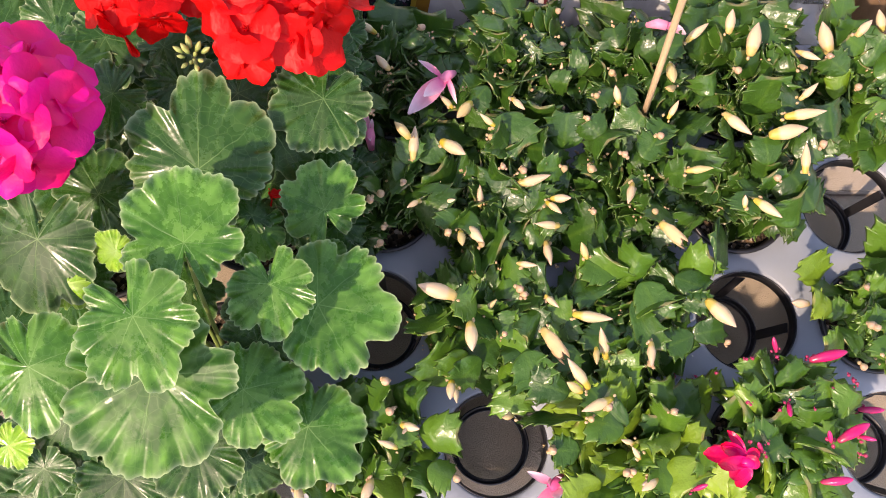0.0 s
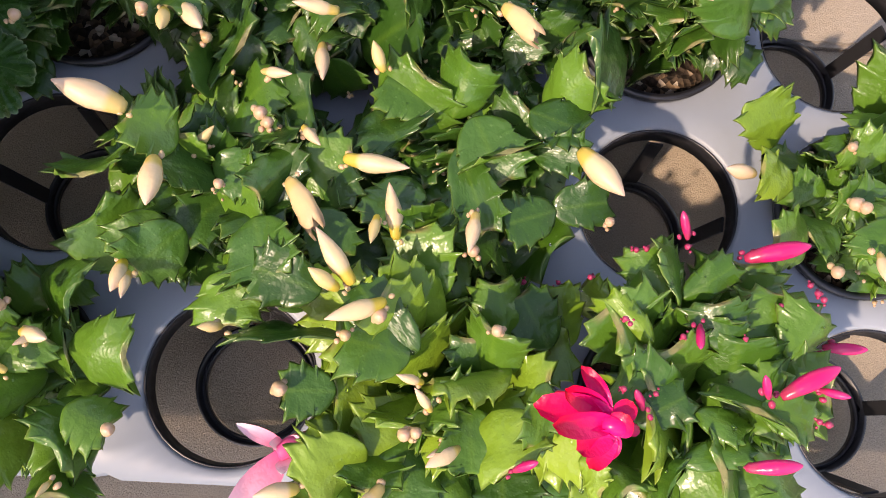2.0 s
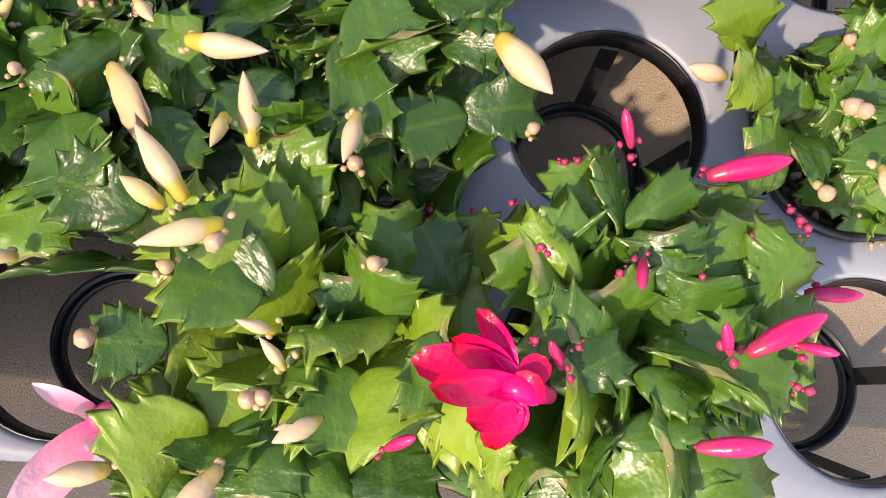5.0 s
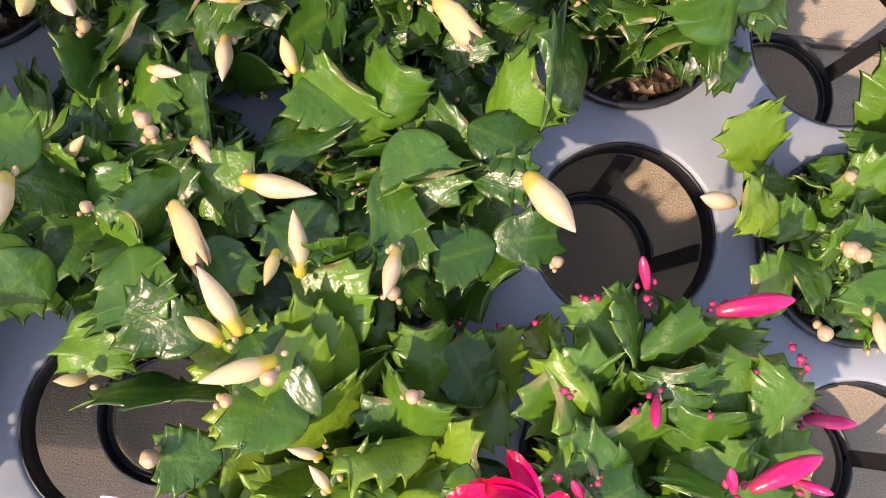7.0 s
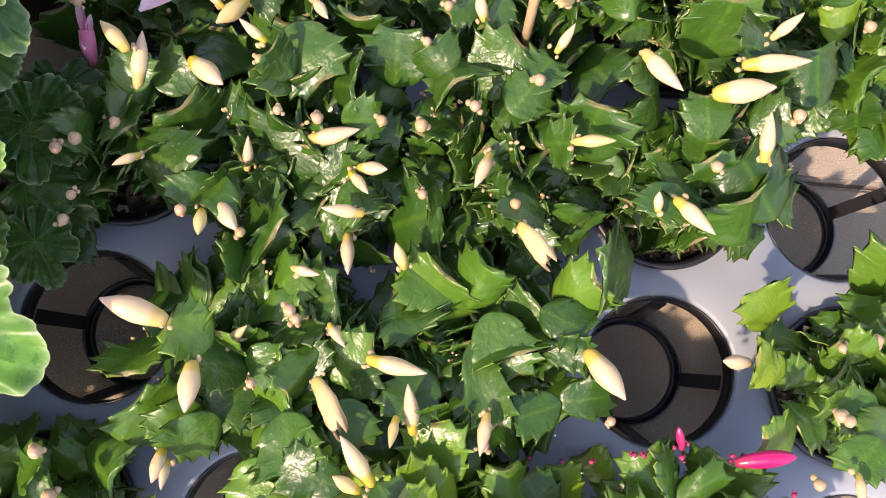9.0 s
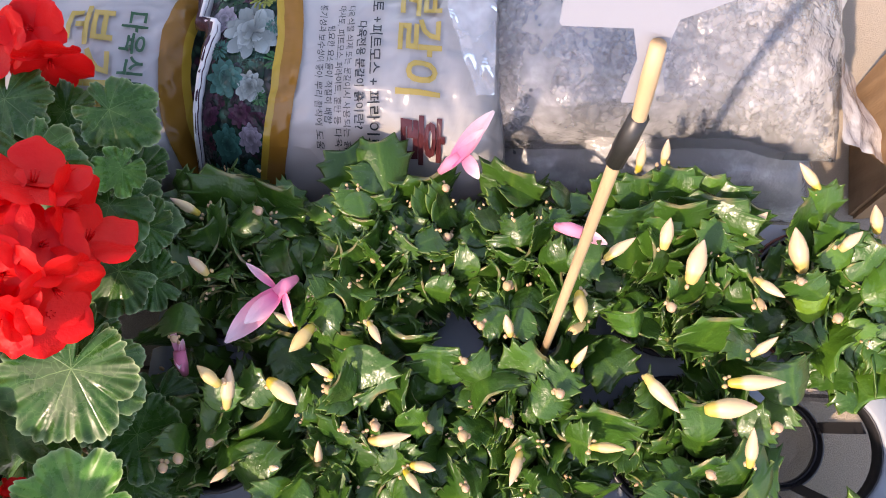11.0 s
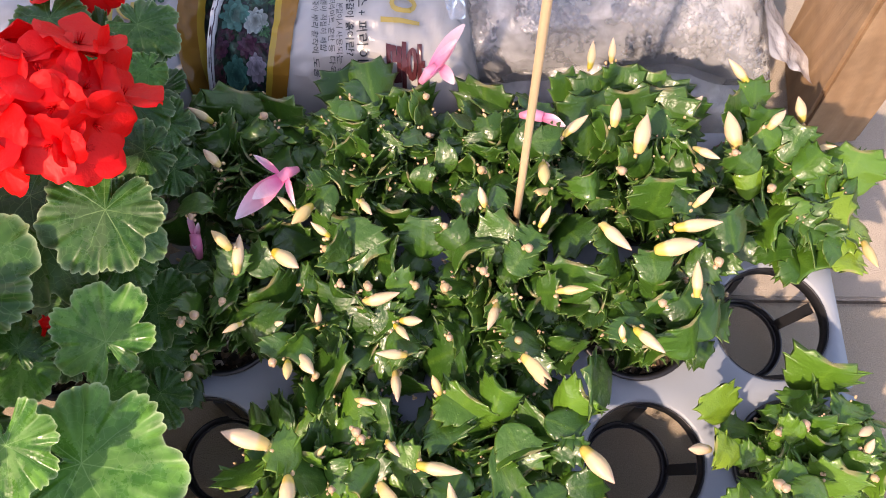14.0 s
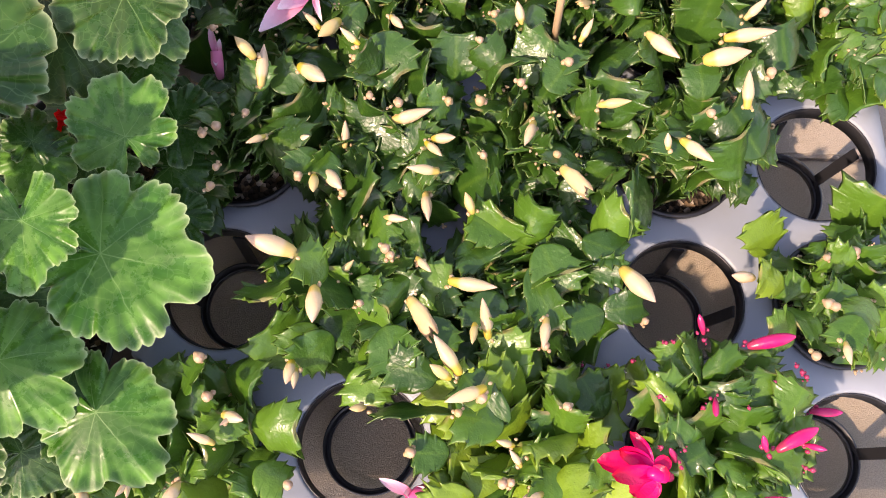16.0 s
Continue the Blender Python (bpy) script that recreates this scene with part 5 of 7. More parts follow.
build_cactus(0, 0, BUDS_A1, JOINTS_A1, "dark", 40, 0.064, "pale green christmas cactus with cream buds at the tray's corner", (0.020, -0.010), 0.132, "mid", wild=0.7, size=0.025)
build_cactus(0, 1, BUDS_A2, JOINTS_A2, "deep", 65, 0.064, CREAM, (0.0, 0.012), height=0.168, drops=40, size=0.0245, wild=0.8, tips="dark")
build_cactus(0, 2, BUDS_A3, JOINTS_A3, "deep", 69, 0.066, CREAM, (0.0, 0.012), height=0.160, drops=30, size=0.0245, wild=0.8, tips="dark")
build_cactus(0, 3, BUDS_A4, JOINTS_A4, "deep", 71, 0.068, CREAM, (0.0, 0.012), height=0.160, size=0.0245, wild=0.8, tips="dark")
build_cactus(0, 4, BUDS_A5, JOINTS_A5, "deep", 71, 0.068, CREAM, (0.0, 0.012), height=0.152, size=0.0245, wild=0.8, tips="dark")
build_cactus(1, 1, BUDS_B2, JOINTS_B2, "deep", 65, 0.064, CREAM, (0, 0.004), 0.168, drops=40, size=0.0245, wild=0.8, tips="dark")
build_cactus(1, 2, BUDS_B3, JOINTS_B3, "deep", 69, 0.068, CREAM, (0.0, -0.006), 0.158, drops=40, size=0.0245, wild=0.8, tips="dark")
build_cactus(1, 3, BUDS_B4, JOINTS_B4, "deep", 69, 0.068, CREAM, (0.0, -0.008), 0.155, size=0.0245, wild=0.8, tips="dark")
build_cactus(1, 4, BUDS_B5, JOINTS_B5, "deep", 69, 0.066, CREAM, (0.004, -0.012), 0.150, size=0.0245, wild=0.8, tips="dark")
build_cactus(2, 0, BUDS_C1, JOINTS_C1, "mid", 52, 0.056, "bright green christmas cactus with a few cream buds", (0.012, 0.004), 0.145, "mid", drops=60, wild=0.7, size=0.0245)
build_cactus(2, 2, BUDS_C3, JOINTS_C3, "dark", 54, 0.068, CREAM, (-0.004, 0.0), 0.146, "mid", drops=90, wild=0.6, size=0.031)
build_cactus(2, 3, BUDS_C4, JOINTS_C4, "dark", 58, 0.070, CREAM, (-0.008, -0.002), 0.146, "mid", drops=70, wild=0.6, size=0.031)
build_cactus(3, 1, BUDS_D2, JOINTS_D2, "mid", 23, 0.050, "christmas cactus with a red flower and magenta buds", (0.014, -0.004), 0.145, "pale", drops=110, wild=0.45)
build_cactus(3, 2, BUDS_D3, JOINTS_D3, "pale", 34, 0.060, "yellow-green christmas cactus with large cream buds", (-0.016, -0.002), 0.130, "mid", drops=110, wild=0.55, size=0.033)
build_cactus(3, 4, BUDS_D5, JOINTS_D5, "mid", 52, 0.062, CREAM, (0.0, 0.0), 0.135, "mid", wild=0.7, size=0.025)




def open_to_sun(spots):
    """Lets the joints droop that would hang in the sunbeams that fall through a hole of the tray onto these spots."""
    for _ in range(3):
        bpy.context.view_layer.update()
        graph = bpy.context.evaluated_depsgraph_get()
        low = set()
        for x, y in spots:
            at = Vector((x, y, 0.002))
            for _ in range(10):
                hit, place, _, _, ob, _ = scene.ray_cast(graph, at, SUN_WAY)
                if not hit or place.z > 0.3:
                    break
                if ob.name.startswith(("segment", "bud")):
                    low.add(ob.name)
                at = place + SUN_WAY * 0.0008
        for name in sorted(low):
            ob = bpy.data.objects[name]
            ob.matrix_basis = Matrix.Translation((0, 0, -0.013)) @ ob.matrix_basis


open_to_sun([(0.297, 0.192), (0.308, 0.180), (0.318, 0.168), (0.328, 0.158), (0.312, 0.192), (0.328, 0.174), (0.302, 0.186), (0.336, 0.164), (0.322, 0.182), (0.313, 0.174)])

# ---- flowers of the cacti ----
def petal_mesh(name, material, wide, bend, cup, seg=9, point=True):
    """A petal along y, 1 long."""
    bm = bmesh.new()
    rows = []
    for i in range(seg + 1):
        y = i / seg
        w = wide * (math.sin(math.pi * min(1, y * 0.86 + 0.10)) ** (0.9 if point else 0.55))
        if i == seg:
            w = 0.02 if point else wide * 0.3
        row = []
        for k in range(-2, 3):
            x = w * k / 2
            z = bend * y * y + cup * (abs(k) / 2) ** 2 * w + 0.02 * math.sin(7 * y + 2 * k)
            row.append(bm.verts.new((x, y - (0.03 * abs(k) if not point and i == seg else 0), z)))
        rows.append(row)
    for a, b in zip(rows, rows[1:]):
        for k in range(4):
            bm.faces.new((a[k], a[k + 1], b[k + 1], b[k]))
    me = mesh_of(bm, name, material)
    return me


PETALS_PINK = [petal_mesh("petal", M_CACTUS_PINK, 0.17, b, 0.5) for b in (0.06, 0.22, -0.12)]


RED_PETALS = [
    ((0.2200, 0.0110, 0.1960), (0.1890, 0.0150, 0.2000), 0.0128),
    ((0.2200, 0.0090, 0.1960), (0.1920, 0.0090, 0.2060), 0.0102),
    ((0.2190, 0.0140, 0.1960), (0.2080, 0.0310, 0.2000), 0.0071),
    ((0.2180, 0.0140, 0.1960), (0.2000, 0.0230, 0.2000), 0.0093),
    ((0.2200, 0.0040, 0.1960), (0.2060, -0.0020, 0.1960), 0.0102),
    ((0.2210, 0.0040, 0.1960), (0.2120, -0.0080, 0.1920), 0.0094),
    ((0.2230, 0.0100, 0.1960), (0.2290, 0.0180, 0.1960), 0.0085),
    ((0.2220, 0.0060, 0.1960), (0.2260, 0.0120, 0.2020), 0.0102),
    ((0.2180, 0.0120, 0.1960), (0.1960, 0.0190, 0.1920), 0.0085),
    ((0.2220, 0.0050, 0.1960), (0.2170, -0.0040, 0.1900), 0.0102),
]
PINK_PETALS = [
    ((0.0850, -0.0110, 0.1500), (0.0600, -0.0450, 0.1520), 0.0175),
    ((0.0850, -0.0080, 0.1500), (0.0640, 0.0010, 0.1560), 0.0075),
    ((0.0850, -0.0090, 0.1500), (0.0940, -0.0060, 0.1500), 0.0096),
    ((0.0880, -0.0120, 0.1500), (0.0870, -0.0200, 0.1600), 0.0106),
    ((0.0840, -0.0070, 0.1500), (0.0790, -0.0070, 0.1580), 0.0064),
]
FOLDED_PETALS = [
    ((-0.0640, 0.2820, 0.1480), (-0.0690, 0.3030, 0.1540), 0.0058),
    ((-0.0630, 0.2820, 0.1480), (-0.0620, 0.2940, 0.1520), 0.0048),
    ((-0.0650, 0.2830, 0.1480), (-0.0630, 0.2740, 0.1500), 0.0044),
]
HALF_OPEN_PETALS = [
    ((0.0010, 0.3280, 0.1630), (-0.0310, 0.2920, 0.1650), 0.0172),
    ((-0.0020, 0.3280, 0.1630), (-0.0220, 0.3430, 0.1670), 0.0060),
    ((0.0030, 0.3280, 0.1630), (0.0100, 0.3040, 0.1650), 0.0052),
    ((0.0010, 0.3250, 0.1630), (-0.0190, 0.3030, 0.1710), 0.0129),
]
CLOSED_PETALS = [
    ((0.1060, 0.4160, 0.1550), (0.1340, 0.4490, 0.1710), 0.0135),
    ((0.1140, 0.4250, 0.1550), (0.1260, 0.4090, 0.1510), 0.0103),
    ((0.1080, 0.4190, 0.1550), (0.1280, 0.4390, 0.1650), 0.0103),
    ((0.1080, 0.4210, 0.1550), (0.1180, 0.4300, 0.1590), 0.0095),
]
SIDE_PETALS = [
    ((0.1860, 0.3710, 0.1780), (0.2070, 0.3630, 0.1780), 0.0086),
    ((0.1870, 0.3700, 0.1780), (0.2030, 0.3660, 0.1820), 0.0069),
]


def placed_flower(petals, kinds, label, seed):
    """A flower from its petals: base, tip and width of each."""
    rnd = random.Random(seed)
    mid = Vector()
    for b, _, _ in petals:
        mid += Vector(b) / len(petals)
    owner = thing("cactus_flower", mid, label, "flower")
    back = Vector()
    for b, t, w in petals:
        b, t = Vector(b), Vector(t)
        d = t - b
        back += d
        piece("petal", rnd.choice(kinds), aim(b, d, Vector((rnd.uniform(-0.3, 0.3), rnd.uniform(-0.3, 0.3), 1)), (w / 0.36, d.length, d.length)), owner)
    bm = bmesh.new()
    back.normalize()
    tube(bm, [mid - back * 0.012 - Vector((0, 0, 0.006)), mid - back * 0.004, mid + back * 0.004], [0.0025, 0.0045, 0.004], 10)
    part("flower_tube", bm, kinds[0].materials[0], owner)
    return owner


PETALS_RED = [petal_mesh("petal", M_CACTUS_RED, 0.20, b, 0.7, 11, False) for b in (0.10, 0.20, -0.10)]
placed_flower(HALF_OPEN_PETALS, PETALS_PINK, "half-open pink and white cactus flower", 3)
placed_flower(CLOSED_PETALS, PETALS_PINK, "closed pink cactus flower beside the soil sack", 4)
placed_flower(SIDE_PETALS, PETALS_PINK, "pale pink cactus flower behind the stick", 5)
placed_flower(RED_PETALS, PETALS_RED, "open red cactus flower with broad petals", 6)
placed_flower(FOLDED_PETALS, PETALS_PINK, "folded white and pink cactus flower beside geranium leaves", 8)
placed_flower(PINK_PETALS, PETALS_PINK, "pink and white cactus flower hanging over the tray", 7)


# ---- geraniums ----
def geranium_leaf_mesh(seed, material, lobes=7):
    """A round scalloped leaf, radius about 1, stalk at the origin, open notch towards -y; the face is folded along its veins."""
    rnd = random.Random(seed)
    bm = bmesh.new()
    A, R = 172, 7
    ph = [rnd.uniform(0, 6.28) for _ in range(5)]
    dents = [rnd.uniform(0.04, 0.26) for _ in range(lobes + 1)]
    folds = [rnd.uniform(-0.01, 0.05) for _ in range(lobes + 1)]
    gap = rnd.uniform(0.12, 0.34)
    bow, droop = rnd.uniform(-0.30, 0.12), rnd.uniform(-0.12, 0.12)
    rings = []
    centre = bm.verts.new((0, 0, 0))
    for q in range(1, R + 1):
        t = q / R
        ring = []
        for i in range(A):
            th = -math.pi + 2 * math.pi * (i + 0.5) / A
            u = th * lobes / (2 * math.pi) + lobes / 2
            k = int(round(u))
            d = u - k
            edge = 1.0 - 0.74 * math.exp(-((math.pi - abs(th)) / gap) ** 4)
            edge *= 1 + 0.20 * math.cos(th)
            if 0 < k < lobes:
                edge *= 1 - dents[k] * math.exp(-(d / 0.13) ** 2) - 0.05 * math.exp(-(d / 0.3) ** 2)
            edge *= 1 + (0.050 + 0.026 * math.cos(3 * th + ph[2])) * (abs(math.sin(21.5 * th + ph[0])) ** 0.7 - 0.6) + 0.05 * math.cos(2 * th + ph[1]) + 0.035 * math.cos(5 * th + ph[4])
            r = t * edge * 0.92
            z = bow * r * r + folds[k] * r * (1 - 2 * abs(d) - 0.5) + 0.052 * t ** 4 * math.cos(13 * th + ph[2]) + 0.034 * t ** 5 * math.cos(29 * th + ph[1]) + 0.09 * r * r * math.cos(2 * th + ph[3]) + droop * r * r * math.cos(th)
            ring.append(bm.verts.new((r * math.sin(th), r * math.cos(th), z)))
        if rings:
            for i in range(A):
                j = (i + 1) % A
                bm.faces.new((rings[-1][i], rings[-1][j], ring[j], ring[i]))
        else:
            for i in range(A):
                bm.faces.new((centre, ring[i], ring[(i + 1) % A]))
        rings.append(ring)
    return set_rim(mesh_of(bm, "leaf", material), [0.0] + [q / R for q in range(1, R + 1) for _ in range(A)])


LEAVES = {"mid": [geranium_leaf_mesh(k, M_LEAF) for k in range(9)], "young": [geranium_leaf_mesh(20 + k, M_LEAF_YOUNG) for k in range(3)],
          "dark": [geranium_leaf_mesh(40 + k, M_LEAF_DARK) for k in range(6)]}

GERANIUM_POTS = [Vector((-0.185, 0.085)), Vector((-0.165, 0.225)), Vector((-0.300, 0.200)), Vector((-0.175, 0.385))]
GERANIUM_LABELS = ["bushy geranium with broad scalloped leaves", "bushy geranium with scarlet flower heads", "geranium with a magenta flower head", "geranium with deep green leaves and scarlet flowers"]
geraniums = []
for c, lab in zip(GERANIUM_POTS, GERANIUM_LABELS):
    g = thing("geranium", (c.x, c.y, 0.0), lab, "potted plant", "potted geraniums")
    pot_and_soil(g, c, 0.105, 0.055, 0.105)
    geraniums.append(g)


def stalk(owner, end, r=0.0016, name="stalk"):
    c = Vector(owner.location)
    e = Vector(end)
    a = Vector((c.x + 0.25 * (e.x - c.x) * 0.3, c.y + 0.25 * (e.y - c.y) * 0.3, 0.09))
    b = a.lerp(e, 0.6) + Vector((0, 0, 0.03))
    bm = bmesh.new()
    pts = [a * (1 - t) ** 2 + b * 2 * t * (1 - t) + e * t * t for t in (0, 0.2, 0.4, 0.6, 0.8, 1.0)]
    tube(bm, pts, [r * 1.5, r * 1.3, r * 1.1, r, r, r * 0.8], 7)
    part(name, bm, M_STEM, owner)


def geranium_leaf(at, radius, notch, lean, tone, seed):
    """at: where the stalk meets the leaf; notch: degrees of the side where the notch opens (0: +x); lean: the way the face tips."""
    rnd = random.Random(seed)
    g = min(geraniums, key=lambda o: (o.location.xy - Vector(at[:2])).length)
    a = radians(notch)
    away = Vector((-math.cos(a), -math.sin(a), 0))
    nrm = Vector((lean[0], lean[1], 1)).normalized()
    m = aim(at, away - nrm * away.dot(nrm), nrm, radius)
    piece("leaf", rnd.choice(LEAVES[tone]), m, g)
    stalk(g, Vector(at) - nrm * 0.002)


LEAF_PLACES = [
    ((-0.178, 0.213, 0.252), 0.060, -90, (0.00, -0.25), "dark"),
    ((-0.171, 0.148, 0.295), 0.045, -80, (0.05, -0.10), "mid"),
    ((-0.196, 0.098, 0.305), 0.044, 120, (-0.05, -0.10), "mid"),
    ((-0.187, 0.064, 0.285), 0.061, 80, (0.00, -0.30), "mid"),
    ((-0.120, 0.127, 0.263), 0.034, 100, (0.05, -0.15), "mid"),
    ((-0.092, 0.119, 0.228), 0.054, 170, (0.25, -0.15), "mid"),
    ((-0.091, 0.193, 0.218), 0.035, -70, (0.10, -0.20), "mid"),
    ((-0.103, 0.034, 0.180), 0.045, 130, (0.10, -0.20), "mid"),
    ((-0.278, 0.156, 0.270), 0.048, 80, (-0.10, -0.30), "dark"),
    ((-0.269, 0.069, 0.280), 0.044, 150, (0.00, -0.20), "mid"),
    ((-0.248, -0.004, 0.150), 0.039, 90, (0.00, -0.20), "dark"),
]
LEAF_PLACES += [
    ((-0.306, 0.003, 0.160), 0.025, 90, (0.00, -0.20), "dark"),
    ((-0.182, 0.018, 0.190), 0.038, 100, (0.10, -0.20), "dark"),
    ((-0.144, 0.059, 0.220), 0.043, 140, (0.20, -0.20), "mid"),
    ((-0.137, 0.094, 0.215), 0.030, 80, (0.10, -0.20), "dark"),
    ((-0.269, 0.210, 0.200), 0.036, -60, (0.00, -0.20), "dark"),
    ((-0.091, 0.274, 0.231), 0.035, 90, (0.10, -0.30), "dark"),
    ((-0.224, 0.148, 0.270), 0.017, 20, (0.00, -0.50), "young"),
    ((-0.259, 0.128, 0.260), 0.021, 60, (-0.10, -0.40), "young"),
    ((-0.119, 0.185, 0.200), 0.020, -40, (0.10, -0.20), "dark"),
    ((-0.145, 0.188, 0.220), 0.020, -90, (0.30, -0.10), "dark"),
    ((-0.113, 0.263, 0.190), 0.028, 120, (0.10, -0.20), "dark"),
]
LEAF_PLACES += [
    ((-0.330, 0.020, 0.170), 0.019, 180, (0.00, -0.20), "young"),
    ((-0.262, 0.290, 0.210), 0.034, 30, (0.00, -0.20), "dark"),
    ((-0.169, 0.300, 0.190), 0.044, 100, (0.00, -0.20), "dark"),
    ((-0.287, 0.039, 0.170), 0.039, 100, (0.00, -0.20), "dark"),
    ((-0.161, 0.003, 0.150), 0.028, 60, (0.10, -0.20), "dark"),
    ((-0.091, 0.271, 0.245), 0.040, 70, (0.10, -0.20), "dark"),
    ((-0.130, 0.252, 0.235), 0.041, 120, (0.00, -0.25), "dark"),
    ((-0.141, 0.180, 0.215), 0.026, 60, (0.10, -0.20), "mid"),
    ((-0.089, 0.330, 0.200), 0.028, 20, (0.10, -0.10), "dark"),
    ((-0.094, 0.254, 0.200), 0.029, 40, (0.10, -0.20), "dark"),
    ((-0.106, 0.430, 0.200), 0.028, 160, (0.10, 0.00), "dark"),
]
LEAF_PLACES += [
    ((-0.103, 0.433, 0.170), 0.022, 0, (0.10, 0.00), "dark"),
    ((-0.145, 0.394, 0.210), 0.034, 120, (0.00, -0.10), "dark"),
    ((-0.116, 0.407, 0.190), 0.026, 60, (0.10, 0.00), "dark"),
    ((-0.094, 0.393, 0.200), 0.018, 45, (0.20, -0.10), "mid"),
    ((-0.082, 0.361, 0.180), 0.023, 0, (0.20, 0.00), "dark"),
    ((-0.078, 0.329, 0.170), 0.024, 0, (0.20, 0.00), "dark"),
    ((-0.171, 0.434, 0.200), 0.034, 90, (0.00, 0.00), "dark"),
    ((-0.143, 0.434, 0.180), 0.027, 60, (0.10, 0.00), "dark"),
    ((-0.178, 0.417, 0.180), 0.032, 60, (0.10, 0.00), "dark"),
    ((-0.103, 0.291, 0.200), 0.025, 60, (0.10, -0.10), "dark"),
]
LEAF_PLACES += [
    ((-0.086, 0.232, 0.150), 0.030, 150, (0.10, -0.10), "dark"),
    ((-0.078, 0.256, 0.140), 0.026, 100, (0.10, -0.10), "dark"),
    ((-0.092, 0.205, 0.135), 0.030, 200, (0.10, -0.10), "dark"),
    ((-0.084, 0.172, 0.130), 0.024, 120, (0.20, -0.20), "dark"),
    ((-0.104, 0.166, 0.170), 0.024, 160, (0.10, -0.20), "mid"),
]
for k, (at, radius, notch, lean, tone) in enumerate(LEAF_PLACES):
    geranium_leaf(at, radius, notch, lean, tone, 200 + k)
# low inner leaves, their shade put into the dark green
rnd = random.Random(77)
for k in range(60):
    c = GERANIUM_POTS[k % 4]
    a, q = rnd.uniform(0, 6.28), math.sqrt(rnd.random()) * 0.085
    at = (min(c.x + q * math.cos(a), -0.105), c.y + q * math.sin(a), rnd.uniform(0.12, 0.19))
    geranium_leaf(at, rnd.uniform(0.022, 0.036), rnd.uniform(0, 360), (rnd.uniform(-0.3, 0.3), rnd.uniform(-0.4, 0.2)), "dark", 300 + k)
# low dark leaves added to darken the shaded near corner
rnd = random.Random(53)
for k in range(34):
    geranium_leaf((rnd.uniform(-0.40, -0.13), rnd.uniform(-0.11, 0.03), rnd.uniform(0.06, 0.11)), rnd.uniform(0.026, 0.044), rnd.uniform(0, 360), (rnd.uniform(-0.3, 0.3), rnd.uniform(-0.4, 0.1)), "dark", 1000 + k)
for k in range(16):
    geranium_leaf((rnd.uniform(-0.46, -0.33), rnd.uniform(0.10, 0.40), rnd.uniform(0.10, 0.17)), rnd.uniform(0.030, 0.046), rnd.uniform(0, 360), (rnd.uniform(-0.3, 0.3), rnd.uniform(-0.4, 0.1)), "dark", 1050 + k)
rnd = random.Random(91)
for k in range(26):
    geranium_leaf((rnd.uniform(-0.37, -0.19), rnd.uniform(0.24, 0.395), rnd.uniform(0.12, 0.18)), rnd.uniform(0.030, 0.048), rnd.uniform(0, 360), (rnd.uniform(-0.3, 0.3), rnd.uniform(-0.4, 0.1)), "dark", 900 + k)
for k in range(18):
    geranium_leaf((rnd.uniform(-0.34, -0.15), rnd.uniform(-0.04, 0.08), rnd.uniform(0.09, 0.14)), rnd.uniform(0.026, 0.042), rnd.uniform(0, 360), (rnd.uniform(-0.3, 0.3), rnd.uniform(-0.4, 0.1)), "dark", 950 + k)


# ---- geranium flower heads ----
def floret_mesh(seed, material):
    """Five broad petals round a small throat."""
    rnd = random.Random(seed)
    bm = bmesh.new()
    for k in range(5):
        a = 2 * math.pi * k / 5 + rnd.uniform(-0.12, 0.12)
        bend, wid = rnd.uniform(-0.22, 0.22), rnd.uniform(0.46, 0.58)
        rows = []
        for i in range(10):
            t = i / 9
            w = wid * (0.14 + 0.86 * math.sin(math.pi / 2 * t / 0.62) ** 1.15) if t < 0.62 else wid * math.sqrt(max(0.06, 1 - ((t - 0.62) / 0.40) ** 2))
            row = []
            for q in range(-2, 3):
                x, y = w * q / 2, t
                z = 0.25 * t + bend * t * t - 0.12 * (q / 2) ** 2 * t + 0.03 * math.sin(9 * x + 7 * t + seed)
                ca, sa = math.cos(a), math.sin(a)
                row.append(bm.verts.new((x * ca - y * sa, x * sa + y * ca, z + 0.01 * k)))
            rows.append(row)
        for r0, r1 in zip(rows, rows[1:]):
            for q in range(4):
                bm.faces.new((r0[q], r0[q + 1], r1[q + 1], r1[q]))
    for k in range(6):
        a = k * 1.05
        tube(bm, [(0.03 * math.cos(a), 0.03 * math.sin(a), 0.0), (0.09 * math.cos(a), 0.09 * math.sin(a), 0.28)], 0.016, 5)
    return mesh_of(bm, "floret", material)


FLORETS = {"red": [floret_mesh(k, M_RED) for k in range(4)], "hot": [floret_mesh(10 + k, M_PINK_HOT) for k in range(4)]}


